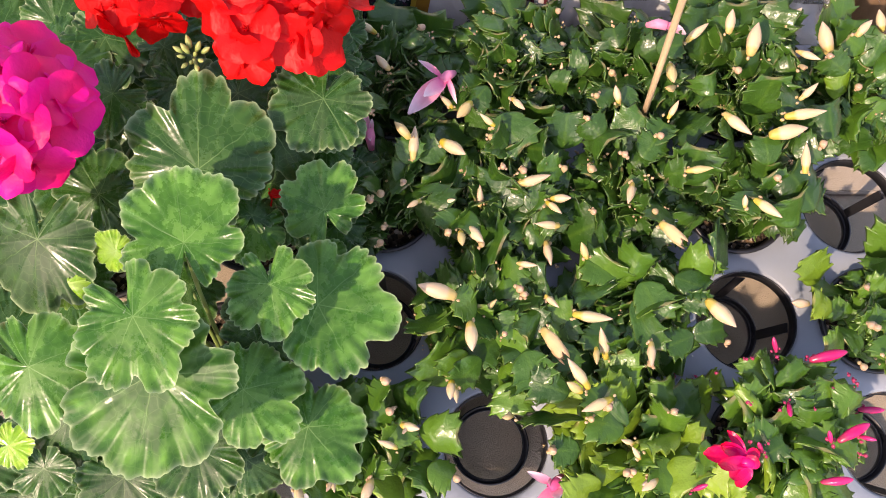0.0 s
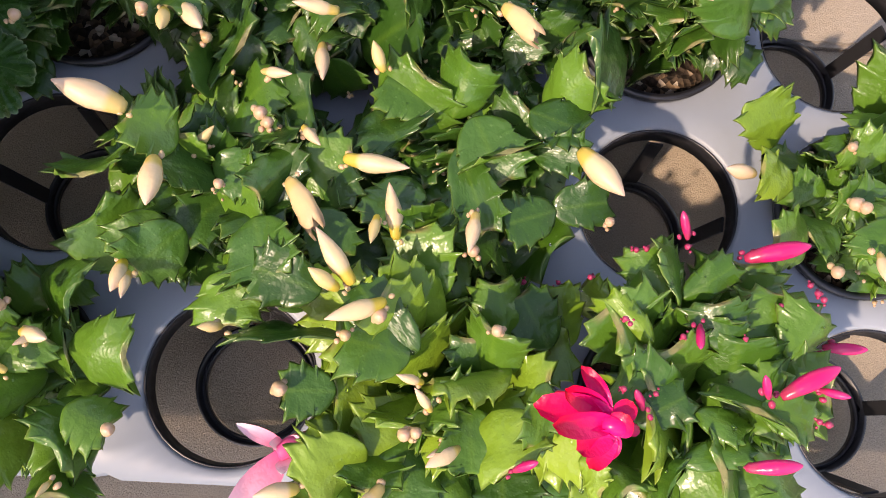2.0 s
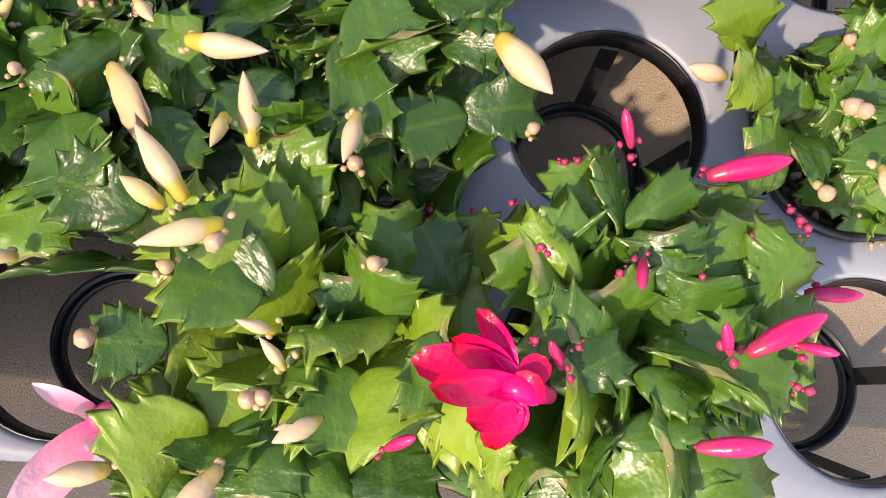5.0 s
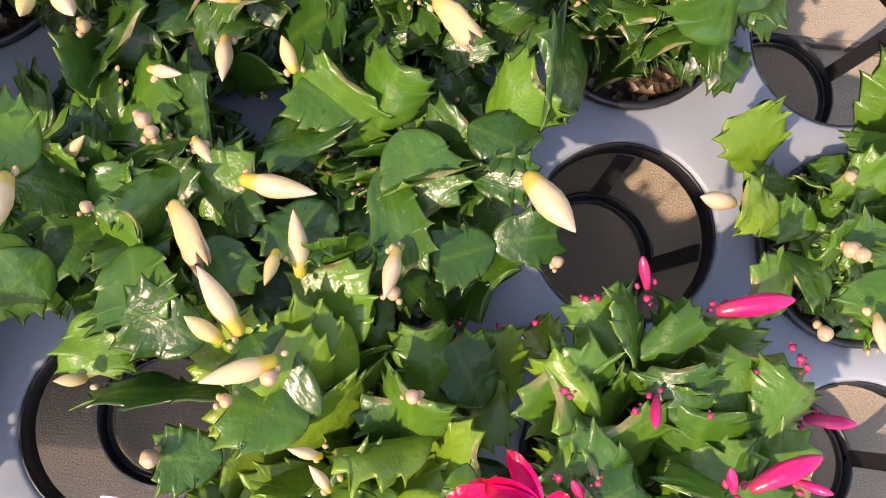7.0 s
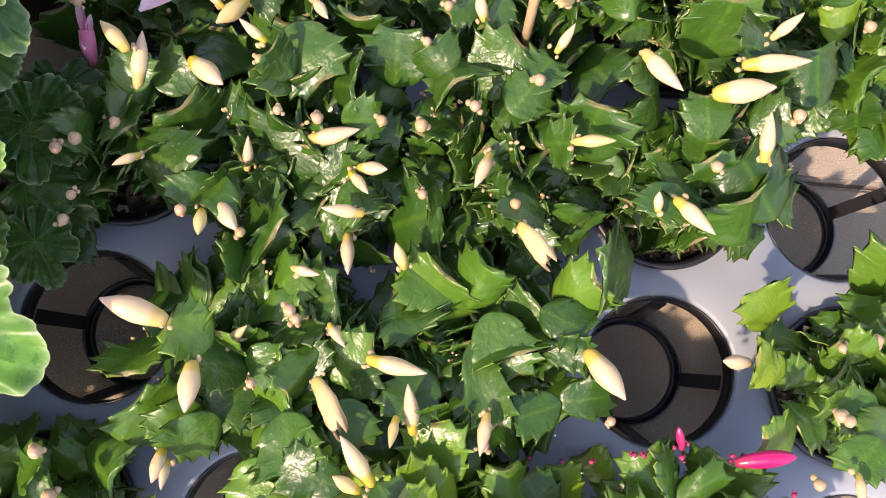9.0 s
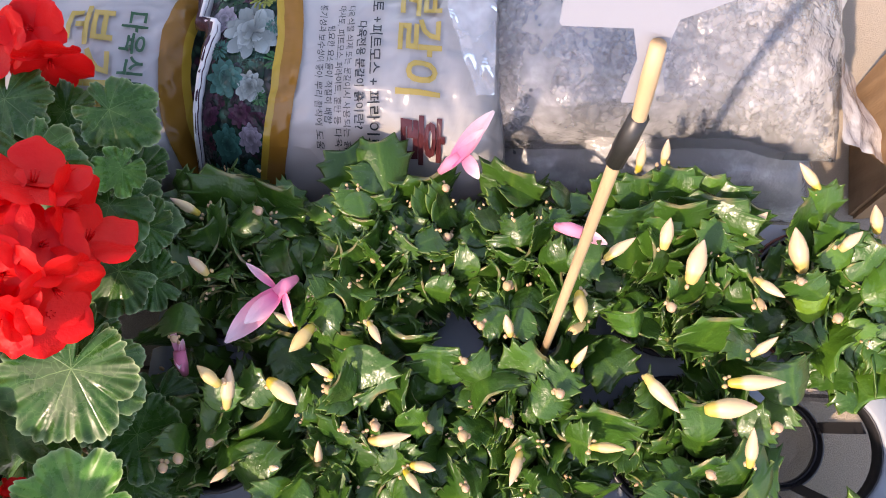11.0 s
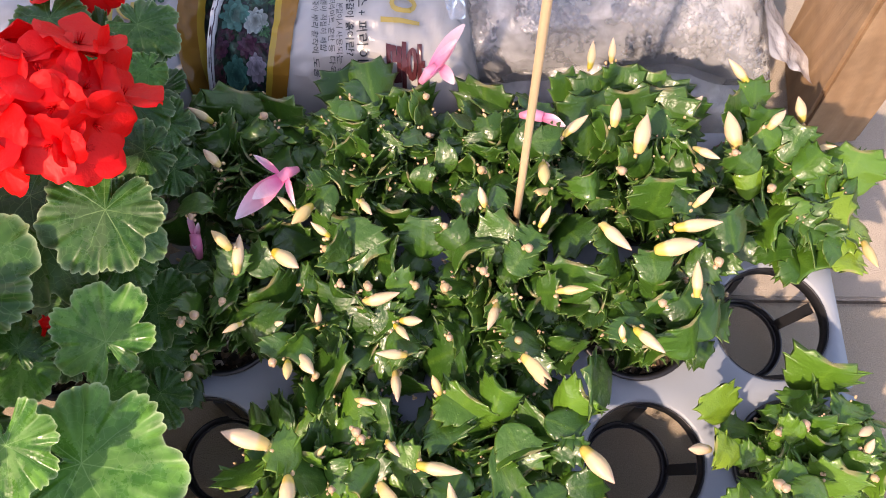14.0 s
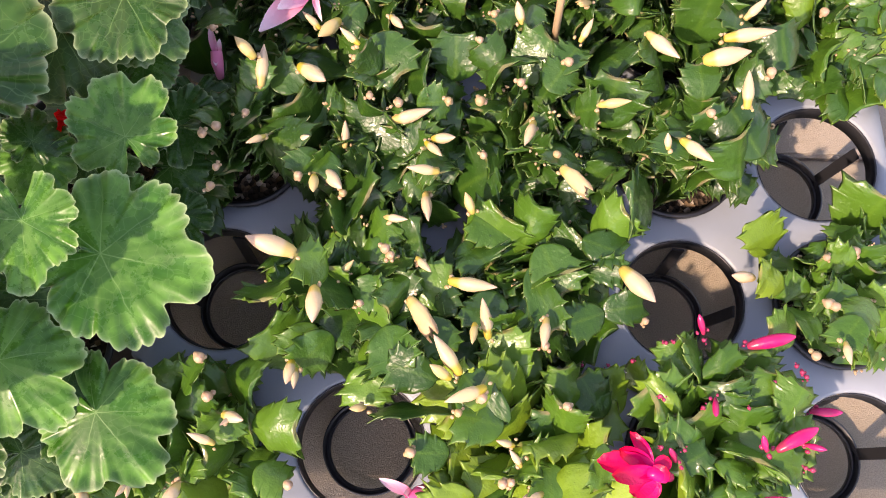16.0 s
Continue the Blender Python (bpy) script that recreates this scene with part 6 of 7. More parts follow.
def flower_head(centre, radius, tone, n, seed, label, petal=0.024, tip=(0, 0, 1), flat=0.62, spread=1.25):
    rnd = random.Random(seed)
    c = Vector(centre)
    g = min(geraniums, key=lambda o: (o.location.xy - c.xy).length)
    head = new("flower_head")
    head.empty_display_size = 0.01
    head.parent = g
    head.location = c - Vector(g.location)
    head["label"] = label
    axis = Vector(tip).normalized()
    side = axis.orthogonal().normalized()
    up = axis.cross(side)
    for k in range(n):
        f = (k + 0.5) / n
        th = math.acos(1 - spread * f)
        ph = 2.39996 * k + rnd.uniform(-0.2, 0.2)
        out = axis * math.cos(th) + (side * math.cos(ph) + up * math.sin(ph)) * math.sin(th)
        p = c + Vector((out.x, out.y, out.z * flat)) * radius * rnd.uniform(0.88, 1.06)
        nrm = (out + Vector((0, 0, 0.25)) + Vector((rnd.uniform(-1, 1), rnd.uniform(-1, 1), 0)) * 0.25).normalized()
        ob = new("floret", rnd.choice(FLORETS[tone]))
        ob.parent = head
        m = aim(p, nrm.orthogonal() + Vector((rnd.uniform(-1, 1), rnd.uniform(-1, 1), 0)), nrm, petal * rnd.uniform(0.88, 1.1))
        ob.matrix_basis = Matrix.Translation(-c) @ m
    stalk(g, c - Vector((0, 0, radius * flat * 0.4)), 0.0022)


flower_head((-0.122, 0.327, 0.278), 0.043, "red", 19, 1, "full scarlet flower head")
flower_head((-0.161, 0.476, 0.192), 0.022, "red", 3, 2, "small scarlet flower head", 0.023, (0, -0.3, 1), spread=0.5)
flower_head((-0.230, 0.362, 0.250), 0.038, "red", 14, 3, "scarlet flower head")
flower_head((-0.296, 0.238, 0.300), 0.044, "hot", 20, 4, "magenta pink flower head", 0.028)


def bud_cluster(centre, n, seed):
    """A knot of green flower buds on short stalks."""
    rnd = random.Random(seed)
    c = Vector(centre)
    g = min(geraniums, key=lambda o: (o.location.xy - c.xy).length)
    knot = new("bud_cluster")
    knot.empty_display_size = 0.01
    knot.parent = g
    knot.location = c - Vector(g.location)
    knot["label"] = "cluster of green flower buds"
    for k in range(n):
        a, q = 2.4 * k, math.sqrt((k + 0.5) / n)
        d = Vector((q * math.cos(a), q * math.sin(a), 0.5))
        ob = new("bud", GREEN_BUD)
        ob.parent = knot
        ob.matrix_basis = aim(d * 0.008, d, (1, 0, 0), rnd.uniform(0.006, 0.010))
    stalk(g, c)


GREEN_BUD = bud_mesh("bud", FAT, M_YOUNG_BUD)
bud_cluster((-0.182, 0.291, 0.269), 11, 8)
flower_head((-0.128, 0.203, 0.215), 0.003, "red", 2, 9, "withered scarlet petals between leaves", 0.007)


# ---- sacks of potting soil ----
class Sack:
    """A lying, filled sack: a rounded cushion with creases, whose top is a height above the plan."""

    def __init__(self, x0, x1, y0, y1, z0, high, seed, crease=0.004, px=3.2, py=2.6, skew=0.0):
        self.x0, self.x1, self.y0, self.y1, self.z0, self.high, self.seed, self.crease, self.px, self.py, self.skew = x0, x1, y0, y1, z0, high, seed, crease, px, py, skew

    def z(self, x, y):
        u = 2 * (x - self.x0) / (self.x1 - self.x0) - 1
        v = 2 * (y - self.skew * (x - self.x1) - self.y0) / (self.y1 - self.y0) - 1
        if abs(u) >= 1 or abs(v) >= 1:
            return self.z0
        f = (1 - abs(u) ** self.px) ** 0.5 * (1 - abs(v) ** self.py) ** 0.5
        k = noise.noise(Vector((x * 24 + self.seed, y * 16, 0.3))) + 0.25 * noise.noise(Vector((x * 60, y * 42 + self.seed, 1.7)))
        fold = abs(noise.noise(Vector((x * 15 + 3 * y, y * 30 + self.seed, 4.0))))
        fine = 1 - 2.2 * abs(noise.noise(Vector((x * 30 + self.seed, y * 62 - 20 * x, 7.0)))) - 1.2 * abs(noise.noise(Vector((x * 95 + 30 * y, y * 80 + self.seed, 2.0))))
        return self.z0 + self.high * f + (self.crease * (k - 1.6 * max(0, 0.2 - fold)) + 0.32 * self.crease * fine) * min(1, 3 * f)

    def mesh(self, nx=120, ny=96):
        bm = bmesh.new()
        g = []
        for i in range(nx + 1):
            x = self.sx(i / nx)
            ys = [self.sy(j / ny) + self.skew * (x - self.x1) for j in range(ny + 1)]
            g.append([bm.verts.new((x, y, self.z(x, y))) for y in ys])
        low = {}

        def under(i, j):
            if (i, j) not in low:
                v = g[i][j].co
                low[i, j] = bm.verts.new((v.x, v.y, self.z0 - 0.0005))
            return low[i, j]

        for i in range(nx):
            for j in range(ny):
                bm.faces.new((g[i][j], g[i + 1][j], g[i + 1][j + 1], g[i][j + 1]))
        rim = [(i, 0) for i in range(nx)] + [(nx, j) for j in range(ny)] + [(i, ny) for i in range(nx, 0, -1)] + [(0, j) for j in range(ny, 0, -1)]
        for (i, j), (k, m) in zip(rim, rim[1:] + rim[:1]):
            bm.faces.new((g[i][j], under(i, j), under(k, m), g[k][m]))
        bm.faces.new([under(*r) for r in rim])
        return bm

    def sx(self, t):
        t = 0.5 - 0.5 * math.cos(math.pi * t)
        return self.x0 + t * (self.x1 - self.x0)

    def sy(self, t):
        t = 0.5 - 0.5 * math.cos(math.pi * t)
        return self.y0 + t * (self.y1 - self.y0)

    def patch(self, left, right, y0, y1, lift=0.0008, nx=14, ny=60):
        """A printed area on the top, between two curves x = left(y), x = right(y)."""
        bm = bmesh.new()
        rows = []
        for j in range(ny + 1):
            y = y0 + (y1 - y0) * j / ny
            a, b = left(y), right(y)
            rows.append([bm.verts.new((a + (b - a) * i / nx, y, self.z(a + (b - a) * i / nx, y) + lift)) for i in range(nx + 1)])
        for r0, r1 in zip(rows, rows[1:]):
            for i in range(nx):
                bm.faces.new((r0[i], r0[i + 1], r1[i + 1], r1[i]))
        return bm

    def drape(self, bm, lift):
        for v in bm.verts:
            v.co.z = self.z(v.co.x, v.co.y) + lift + v.co.z
        return bm


def letters(body, size, at, turn, shear=0.0, bold=0.0):
    """Words as a flat mesh: at is the start of the base line, turn the degrees of the writing's way."""
    cu = bpy.data.curves.new("lettering", "FONT")
    cu.body, cu.size, cu.shear, cu.offset = body, size, shear, bold
    cu.resolution_u = 3
    ob = bpy.data.objects.new("lettering", cu)
    scene.collection.objects.link(ob)
    bpy.context.view_layer.update()
    me = bpy.data.meshes.new_from_object(ob.evaluated_get(bpy.context.evaluated_depsgraph_get()))
    bpy.data.objects.remove(ob)
    bm = bmesh.new()
    bm.from_mesh(me)
    bmesh.ops.triangulate(bm, faces=bm.faces)
    bmesh.ops.subdivide_edges(bm, edges=[e for e in bm.edges if e.calc_length() > size * 0.25], cuts=1)
    r = Matrix.Rotation(radians(turn), 4, "Z")
    for v in bm.verts:
        v.co = Vector((*at, 0)) + r @ v.co
    return bm


def rosette(sack, owner, cx, cy, r, color, kind, seed):
    """A printed succulent: flat overlapping leaves on the sack's face, pale at their tips."""
    rnd = random.Random(seed)
    bm = bmesh.new()
    rim = []
    n, rings, shape = (10, 4, ((0.0, 0.05), (0.45, 0.20), (0.75, 0.24), (0.92, 0.13), (1.0, 0.0))) if kind == "pointed" else (15, 5, ((0.45, 0.03), (0.65, 0.11), (0.82, 0.14), (0.95, 0.10), (1.0, 0.0)))
    turn = rnd.uniform(0, 6)
    for q in range(rings):
        rr = r * (1 - 0.8 * q / rings)
        m = max(5, n - 2 * q)
        for k in range(m):
            a = turn + 2 * math.pi * (k + 0.5 * q) / m + rnd.uniform(-0.12, 0.12)
            wide, far = 10.0 / m * rnd.uniform(0.8, 1.1), rnd.uniform(0.86, 1.08)
            lift = 0.0030 + 0.00016 * q + 0.00005 * (k % 3)
            ring = [(u * far, w * wide) for u, w in shape] + [(u * far, -w * wide) for u, w in shape[-2::-1]]
            vs = []
            for u, w in ring:
                x = cx + rr * (u * math.cos(a) - w * math.sin(a))
                y = cy + rr * (u * math.sin(a) + w * math.cos(a))
                vs.append(bm.verts.new((x, y, sack.z(x, y) + lift)))
                rim.append(u / far)
            bm.faces.new(vs)
    bm.verts.index_update()
    ob = part("printed_plant", bm, rosette_ink(color), owner, smooth=False)
    set_rim(ob.data, rim)
    tagged(ob, kind="stuff")


INKS = {}


def print_scatter(sack, owner, count, x0, x1, y0, y1, seed):
    """The small printed plants that fill a picture between the large ones."""
    rnd = random.Random(seed)
    bm = bmesh.new()
    rim = []
    for c in range(count):
        cx, cy, r = rnd.uniform(x0, x1), rnd.uniform(y0, y1), rnd.uniform(0.004, 0.010)
        turn = rnd.uniform(0, 6)
        m = rnd.randrange(6, 11)
        for q in (1.0, 0.6):
            for k in range(m):
                a = turn + 2 * math.pi * (k + q) / m
                vs = []
                for u, w in ((0.1, 0.05), (0.55, 0.24), (0.85, 0.2), (1.0, 0.0), (0.85, -0.2), (0.55, -0.24), (0.1, -0.05)):
                    x, y = cx + q * r * (u * math.cos(a) - w * math.sin(a)), cy + q * r * (u * math.sin(a) + w * math.cos(a))
                    x, y = min(max(x, x0), x1), min(max(y, y0), y1)
                    vs.append(bm.verts.new((x, y, sack.z(x, y) + 0.0011 + 0.0002 * (1 - q) + 0.00004 * (c % 5))))
                    rim.append(u)
                bm.faces.new(vs)
    bm.verts.index_update()
    ob = part("printed_foliage", bm, M_SMALL_PRINT, owner, smooth=False)
    set_rim(ob.data, rim)
    tagged(ob, "small printed succulents", kind="stuff")


def make_small_print():
    m = Nodes("small_succulent_print", rough=0.16, spec=0.2)
    rim = m.n("Attribute")
    rim.attribute_name = "rim"
    at = m.coords()
    v = m.n("TexVoronoi")
    v.inputs["Scale"].default_value = 70.0
    m.link(at, v.inputs["Vector"])
    h = m.xyz(v.outputs["Color"])
    c = m.ramp(h[0], [(0.0, (0.008, 0.03, 0.018)), (0.3, (0.012, 0.075, 0.028)), (0.5, (0.02, 0.10, 0.065)), (0.66, (0.04, 0.13, 0.10)), (0.78, (0.05, 0.014, 0.035)), (0.90, (0.11, 0.02, 0.045)), (1.0, (0.11, 0.15, 0.13))])
    c = m.mix(m.math("POWER", rim.outputs["Fac"], 2.2), (0.008, 0.02, 0.016), c)
    return m.color(c).bump(m.noise(26.0, 4, 0.6, at), 0.6, 0.010).mat


M_SMALL_PRINT = make_small_print()


def rosette_ink(color):
    if color not in INKS:
        m = Nodes("rosette_print", rough=0.24, spec=0.2)
        rim = m.n("Attribute")
        rim.attribute_name = "rim"
        g = m.n("NewGeometry").outputs["Random Per Island"]
        c = m.mix(m.math("POWER", rim.outputs["Fac"], 1.6), tuple(0.16 * v for v in color), color)
        c = m.mix(m.math("MULTIPLY", g, 0.6), c, tuple(0.35 * v for v in color))
        c = m.mix(m.math("MULTIPLY", m.noise(60.0, 3), 0.25), c, (0.02, 0.05, 0.04))
        INKS[color] = m.color(c).bump(m.noise(26.0, 4, 0.6), 0.5, 0.008).mat
    return INKS[color]


def build_sack(name, sk, label, photo=(0.0, 0.0), band=0.014, sign=1, seed=1, y_in=0.012):
    """photo: where the printed picture starts and ends along x; a bent ochre band closes it on the side that sign names."""
    owner = thing(name, ((sk.x0 + sk.x1) / 2, (sk.y0 + sk.y1) / 2, sk.z0), label, "soil sack", "sacks of potting soil")
    part("sack", sk.mesh(), M_SACK, owner)
    if photo[1] > photo[0]:
        ym, yh = (sk.y0 + sk.y1) / 2, (sk.y1 - sk.y0) / 2
        ya, yb = sk.y0 + y_in, sk.y1 - y_in

        def edge(y):
            return sign * 0.024 * (1 - ((y - ym) / yh) ** 2)

        if sign > 0:
            part("picture", sk.patch(lambda y: photo[0], lambda y: photo[1] + edge(y), ya, yb, 0.0007, 40), M_PHOTO, owner, "printed picture of succulents")
            part("band", sk.patch(lambda y: photo[1] + edge(y), lambda y: photo[1] + edge(y) + band, ya, yb, 0.0042), M_GOLD, owner, "ochre printed band")
            part("band", sk.patch(lambda y: photo[1] + edge(y) - 0.004, lambda y: photo[1] + edge(y) + 0.001, ya, yb, 0.0045), M_YELLOW, owner, "yellow printed line")
        else:
            part("picture", sk.patch(lambda y: photo[0] + edge(y), lambda y: photo[1], ya, yb, 0.0007, 40), M_PHOTO, owner, "printed picture of succulents")
            part("band", sk.patch(lambda y: photo[0] + edge(y) - band, lambda y: photo[0] + edge(y), ya, yb, 0.0042), M_GOLD, owner, "ochre printed band")
            part("band", sk.patch(lambda y: photo[0] + edge(y) - 0.001, lambda y: photo[0] + edge(y) + 0.004, ya, yb, 0.0045), M_YELLOW, owner, "yellow printed line")
    return owner


def ribbon(sk, pts, width, lift):
    """A narrow upstanding welded edge along the sack's face."""
    bm = bmesh.new()
    rows = []
    for i, (x, y) in enumerate(pts):
        z = sk.z(x, y)
        a = Vector(pts[min(i + 1, len(pts) - 1)]) - Vector(pts[max(i - 1, 0)])
        n = Vector((-a.y, a.x)).normalized() * width
        rows.append([bm.verts.new((x, y, z + 0.001)), bm.verts.new((x + n.x * 0.2, y + n.y * 0.2, z + lift)), bm.verts.new((x + n.x, y + n.y, z + lift * 0.9)), bm.verts.new((x + n.x * 1.1, y + n.y * 1.1, z + 0.001))])
    for a, b in zip(rows, rows[1:]):
        for k in range(3):
            bm.faces.new((a[k], a[k + 1], b[k + 1], b[k]))
    return bm


GREY_TEAL, PALE_GREEN, ROSE, LEAF_PRINT, LIME = (0.33, 0.41, 0.40), (0.17, 0.26, 0.17), (0.22, 0.035, 0.06), (0.035, 0.17, 0.06), (0.30, 0.34, 0.05)
LILAC, TEAL, PLUM, PINK, RED_PRINT = (0.32, 0.29, 0.36), (0.045, 0.19, 0.16), (0.09, 0.025, 0.06), (0.38, 0.05, 0.13), (0.34, 0.03, 0.03)


def sheet(sk, x0, x1, low, high, lift, nx=60, ny=16):
    """A printed area on the top, between two curves y = low(x), y = high(x)."""
    bm = bmesh.new()
    rows = []
    for i in range(nx + 1):
        x = x0 + (x1 - x0) * i / nx
        a, b = low(x), high(x)
        rows.append([bm.verts.new((x, a + (b - a) * j / ny, sk.z(x, a + (b - a) * j / ny) + lift)) for j in range(ny + 1)])
    for r0, r1 in zip(rows, rows[1:]):
        for j in range(ny):
            bm.faces.new((r0[j], r1[j], r1[j + 1], r0[j + 1]))
    return bm


front = Sack(-0.092, 0.152, 0.404, 0.602, 0.0, 0.142, 3.0, 0.007, 9, 2.7)
front_sack = build_sack("soil_sack", front, "silver-white potting soil sack with a printed succulent picture", (-0.082, -0.038), 0.014, 1, y_in=0.006)
FRONT_PLANTS = [
    (-0.035, 0.509, 0.022, GREY_TEAL, "pointed", 1), (-0.030, 0.533, 0.009, LIME, "tufted", 2), (-0.057, 0.519, 0.010, LILAC, "pointed", 3), (-0.016, 0.488, 0.010, LEAF_PRINT, "tufted", 4),
    (-0.053, 0.476, 0.014, TEAL, "pointed", 5), (-0.036, 0.470, 0.011, GREY_TEAL, "pointed", 6), (-0.029, 0.463, 0.006, LEAF_PRINT, "tufted", 7), (-0.066, 0.453, 0.008, PLUM, "pointed", 8),
    (-0.043, 0.453, 0.009, PLUM, "pointed", 9), (-0.055, 0.436, 0.011, TEAL, "pointed", 10), (-0.023, 0.414, 0.011, LEAF_PRINT, "pointed", 11), (-0.063, 0.417, 0.011, TEAL, "tufted", 12),
    (-0.040, 0.417, 0.011, TEAL, "pointed", 13), (-0.019, 0.448, 0.009, PLUM, "pointed", 14), (-0.038, 0.552, 0.010, ROSE, "pointed", 15), (-0.057, 0.542, 0.009, PALE_GREEN, "pointed", 16),
    (-0.021, 0.514, 0.007, TEAL, "tufted", 17), (-0.058, 0.496, 0.008, TEAL, "tufted", 18), (-0.037, 0.439, 0.009, LILAC, "pointed", 19), (-0.014, 0.465, 0.008, TEAL, "tufted", 20),
    (-0.044, 0.401, 0.009, LEAF_PRINT, "tufted", 21), (-0.059, 0.396, 0.009, PLUM, "pointed", 22),
]
print_scatter(front, front_sack, 190, -0.078, -0.026, 0.412, 0.590, 5)
for plant in FRONT_PLANTS:
    rosette(front, front_sack, *plant)

left = Sack(-0.380, -0.070, 0.404, 0.590, 0.0, 0.118, 9.0, 0.006, 9, 3.4)
left_sack = build_sack("soil_sack", left, "silver-white potting soil sack half hidden by geraniums", (-0.070, -0.067), 0.016, -1)
back_a = Sack(-0.400, -0.080, 0.570, 0.735, 0.0, 0.126, 14.0, 0.006)
back_a_sack = build_sack("soil_sack", back_a, "potting soil sack showing its succulent picture")
back_b = Sack(-0.080, 0.190, 0.570, 0.735, 0.0, 0.130, 21.0, 0.006)
back_b_sack = build_sack("soil_sack", back_b, "potting soil sack showing its succulent picture")
BACK_PLANTS_A = [
    (-0.133, 0.598, 0.023, GREY_TEAL, "pointed", 30), (-0.184, 0.596, 0.013, ROSE, "pointed", 31), (-0.162, 0.602, 0.010, LIME, "tufted", 32), (-0.168, 0.557, 0.013, PINK, "pointed", 33),
    (-0.146, 0.568, 0.014, LILAC, "pointed", 34), (-0.102, 0.608, 0.017, LEAF_PRINT, "tufted", 35), (-0.080, 0.595, 0.014, LEAF_PRINT, "tufted", 36), (-0.114, 0.575, 0.011, TEAL, "pointed", 37),
    (-0.213, 0.591, 0.016, TEAL, "pointed", 38), (-0.232, 0.580, 0.015, LEAF_PRINT, "tufted", 39), (-0.202, 0.558, 0.013, GREY_TEAL, "pointed", 40), (-0.228, 0.557, 0.013, LILAC, "pointed", 41),
    (-0.191, 0.577, 0.010, PLUM, "pointed", 42), (-0.093, 0.579, 0.013, TEAL, "tufted", 43), (-0.174, 0.578, 0.010, PALE_GREEN, "pointed", 44), (-0.073, 0.612, 0.011, TEAL, "pointed", 45),
    (-0.229, 0.601, 0.012, LEAF_PRINT, "tufted", 46), (-0.202, 0.610, 0.011, TEAL, "tufted", 47),
]
BACK_PLANTS_B = [
    (0.012, 0.621, 0.020, GREY_TEAL, "pointed", 60), (-0.010, 0.625, 0.011, LIME, "tufted", 61), (-0.030, 0.611, 0.013, ROSE, "pointed", 62), (-0.038, 0.587, 0.012, ROSE, "tufted", 63),
    (0.008, 0.587, 0.016, LILAC, "pointed", 64), (-0.017, 0.576, 0.010, PINK, "pointed", 65), (0.047, 0.622, 0.015, LEAF_PRINT, "tufted", 66), (0.045, 0.596, 0.014, TEAL, "pointed", 67),
    (0.069, 0.593, 0.012, TEAL, "tufted", 68), (0.071, 0.623, 0.013, LEAF_PRINT, "tufted", 69), (-0.018, 0.596, 0.010, PALE_GREEN, "pointed", 70), (0.031, 0.592, 0.012, PINK, "pointed", 71),
    (-0.047, 0.601, 0.011, PLUM, "pointed", 72), (0.032, 0.575, 0.010, TEAL, "tufted", 73), (0.064, 0.577, 0.011, LEAF_PRINT, "tufted", 74), (-0.048, 0.573, 0.009, TEAL, "tufted", 75),
]


def arch_a(x):
    return 0.632 - 0.022 * math.exp(-((x + 0.066) / 0.040) ** 2)


def arch_b(x):
    return 0.640 - 0.026 * math.exp(-((x + 0.066) / 0.040) ** 2)


for sk, ow, plants, arch in ((back_a, back_a_sack, BACK_PLANTS_A, arch_a), (back_b, back_b_sack, BACK_PLANTS_B, arch_b)):
    part("picture", sheet(sk, sk.x0 + 0.004, sk.x1 - 0.006, lambda x: sk.y0 + 0.003, lambda x: arch(x) + 0.002, 0.0007), M_PHOTO, ow, "printed picture of succulents")
    print_scatter(sk, ow, 260, max(sk.x0 + 0.006, -0.26), min(sk.x1 - 0.008, 0.10), sk.y0 + 0.006, 0.632, 6)
    for plant in plants:
        rosette(sk, ow, *plant)
    part("band", sheet(sk, sk.x0 + 0.004, sk.x1 - 0.006, arch, lambda x: arch(x) + 0.013, 0.0042, 60, 4), M_GOLD, ow, "ochre printed band")
    part("band", sheet(sk, sk.x0 + 0.004, sk.x1 - 0.006, lambda x: arch(x) - 0.003, arch, 0.0045, 60, 2), M_YELLOW, ow, "yellow printed line")
part("seam", ribbon(back_b, [(-0.074, 0.574 + 0.006 * k) for k in range(10)], 0.005, 0.007), M_SEAM, back_b_sack, "white welded seam")
top = Sack(-0.420, -0.032, 0.628, 0.850, 0.106, 0.064, 30.0, 0.009, skew=0.06)
top_sack = build_sack("soil_sack", top, "silver-white potting soil sack lying on the others")


def top_edge(y):
    """The bent edge of the picture at the end of the uppermost sack."""
    return -0.044 - 0.085 * (1 - 0.55 * ((0.690 - min(y, 0.690)) / 0.060) ** 2)


part("picture", top.patch(top_edge, lambda y: -0.041, 0.630, 0.80, 0.0007, 24), M_PHOTO, top_sack, "printed picture of succulents")
part("band", top.patch(lambda y: top_edge(y) - 0.012, top_edge, 0.630, 0.80, 0.0042), M_GOLD, top_sack, "ochre printed band")
TOP_PLANTS = [
    (-0.098, 0.664, 0.012, ROSE, "pointed", 90), (-0.076, 0.652, 0.012, RED_PRINT, "pointed", 91), (-0.056, 0.644, 0.008, PINK, "pointed", 92), (-0.066, 0.666, 0.012, RED_PRINT, "tufted", 93),
    (-0.090, 0.646, 0.008, GREY_TEAL, "pointed", 94), (-0.070, 0.638, 0.007, LEAF_PRINT, "tufted", 95), (-0.084, 0.681, 0.012, ROSE, "pointed", 96), (-0.058, 0.684, 0.011, PLUM, "pointed", 97), (-0.110, 0.684, 0.010, RED_PRINT, "pointed", 98),
]
for plant in TOP_PLANTS:
    rosette(top, top_sack, *plant)
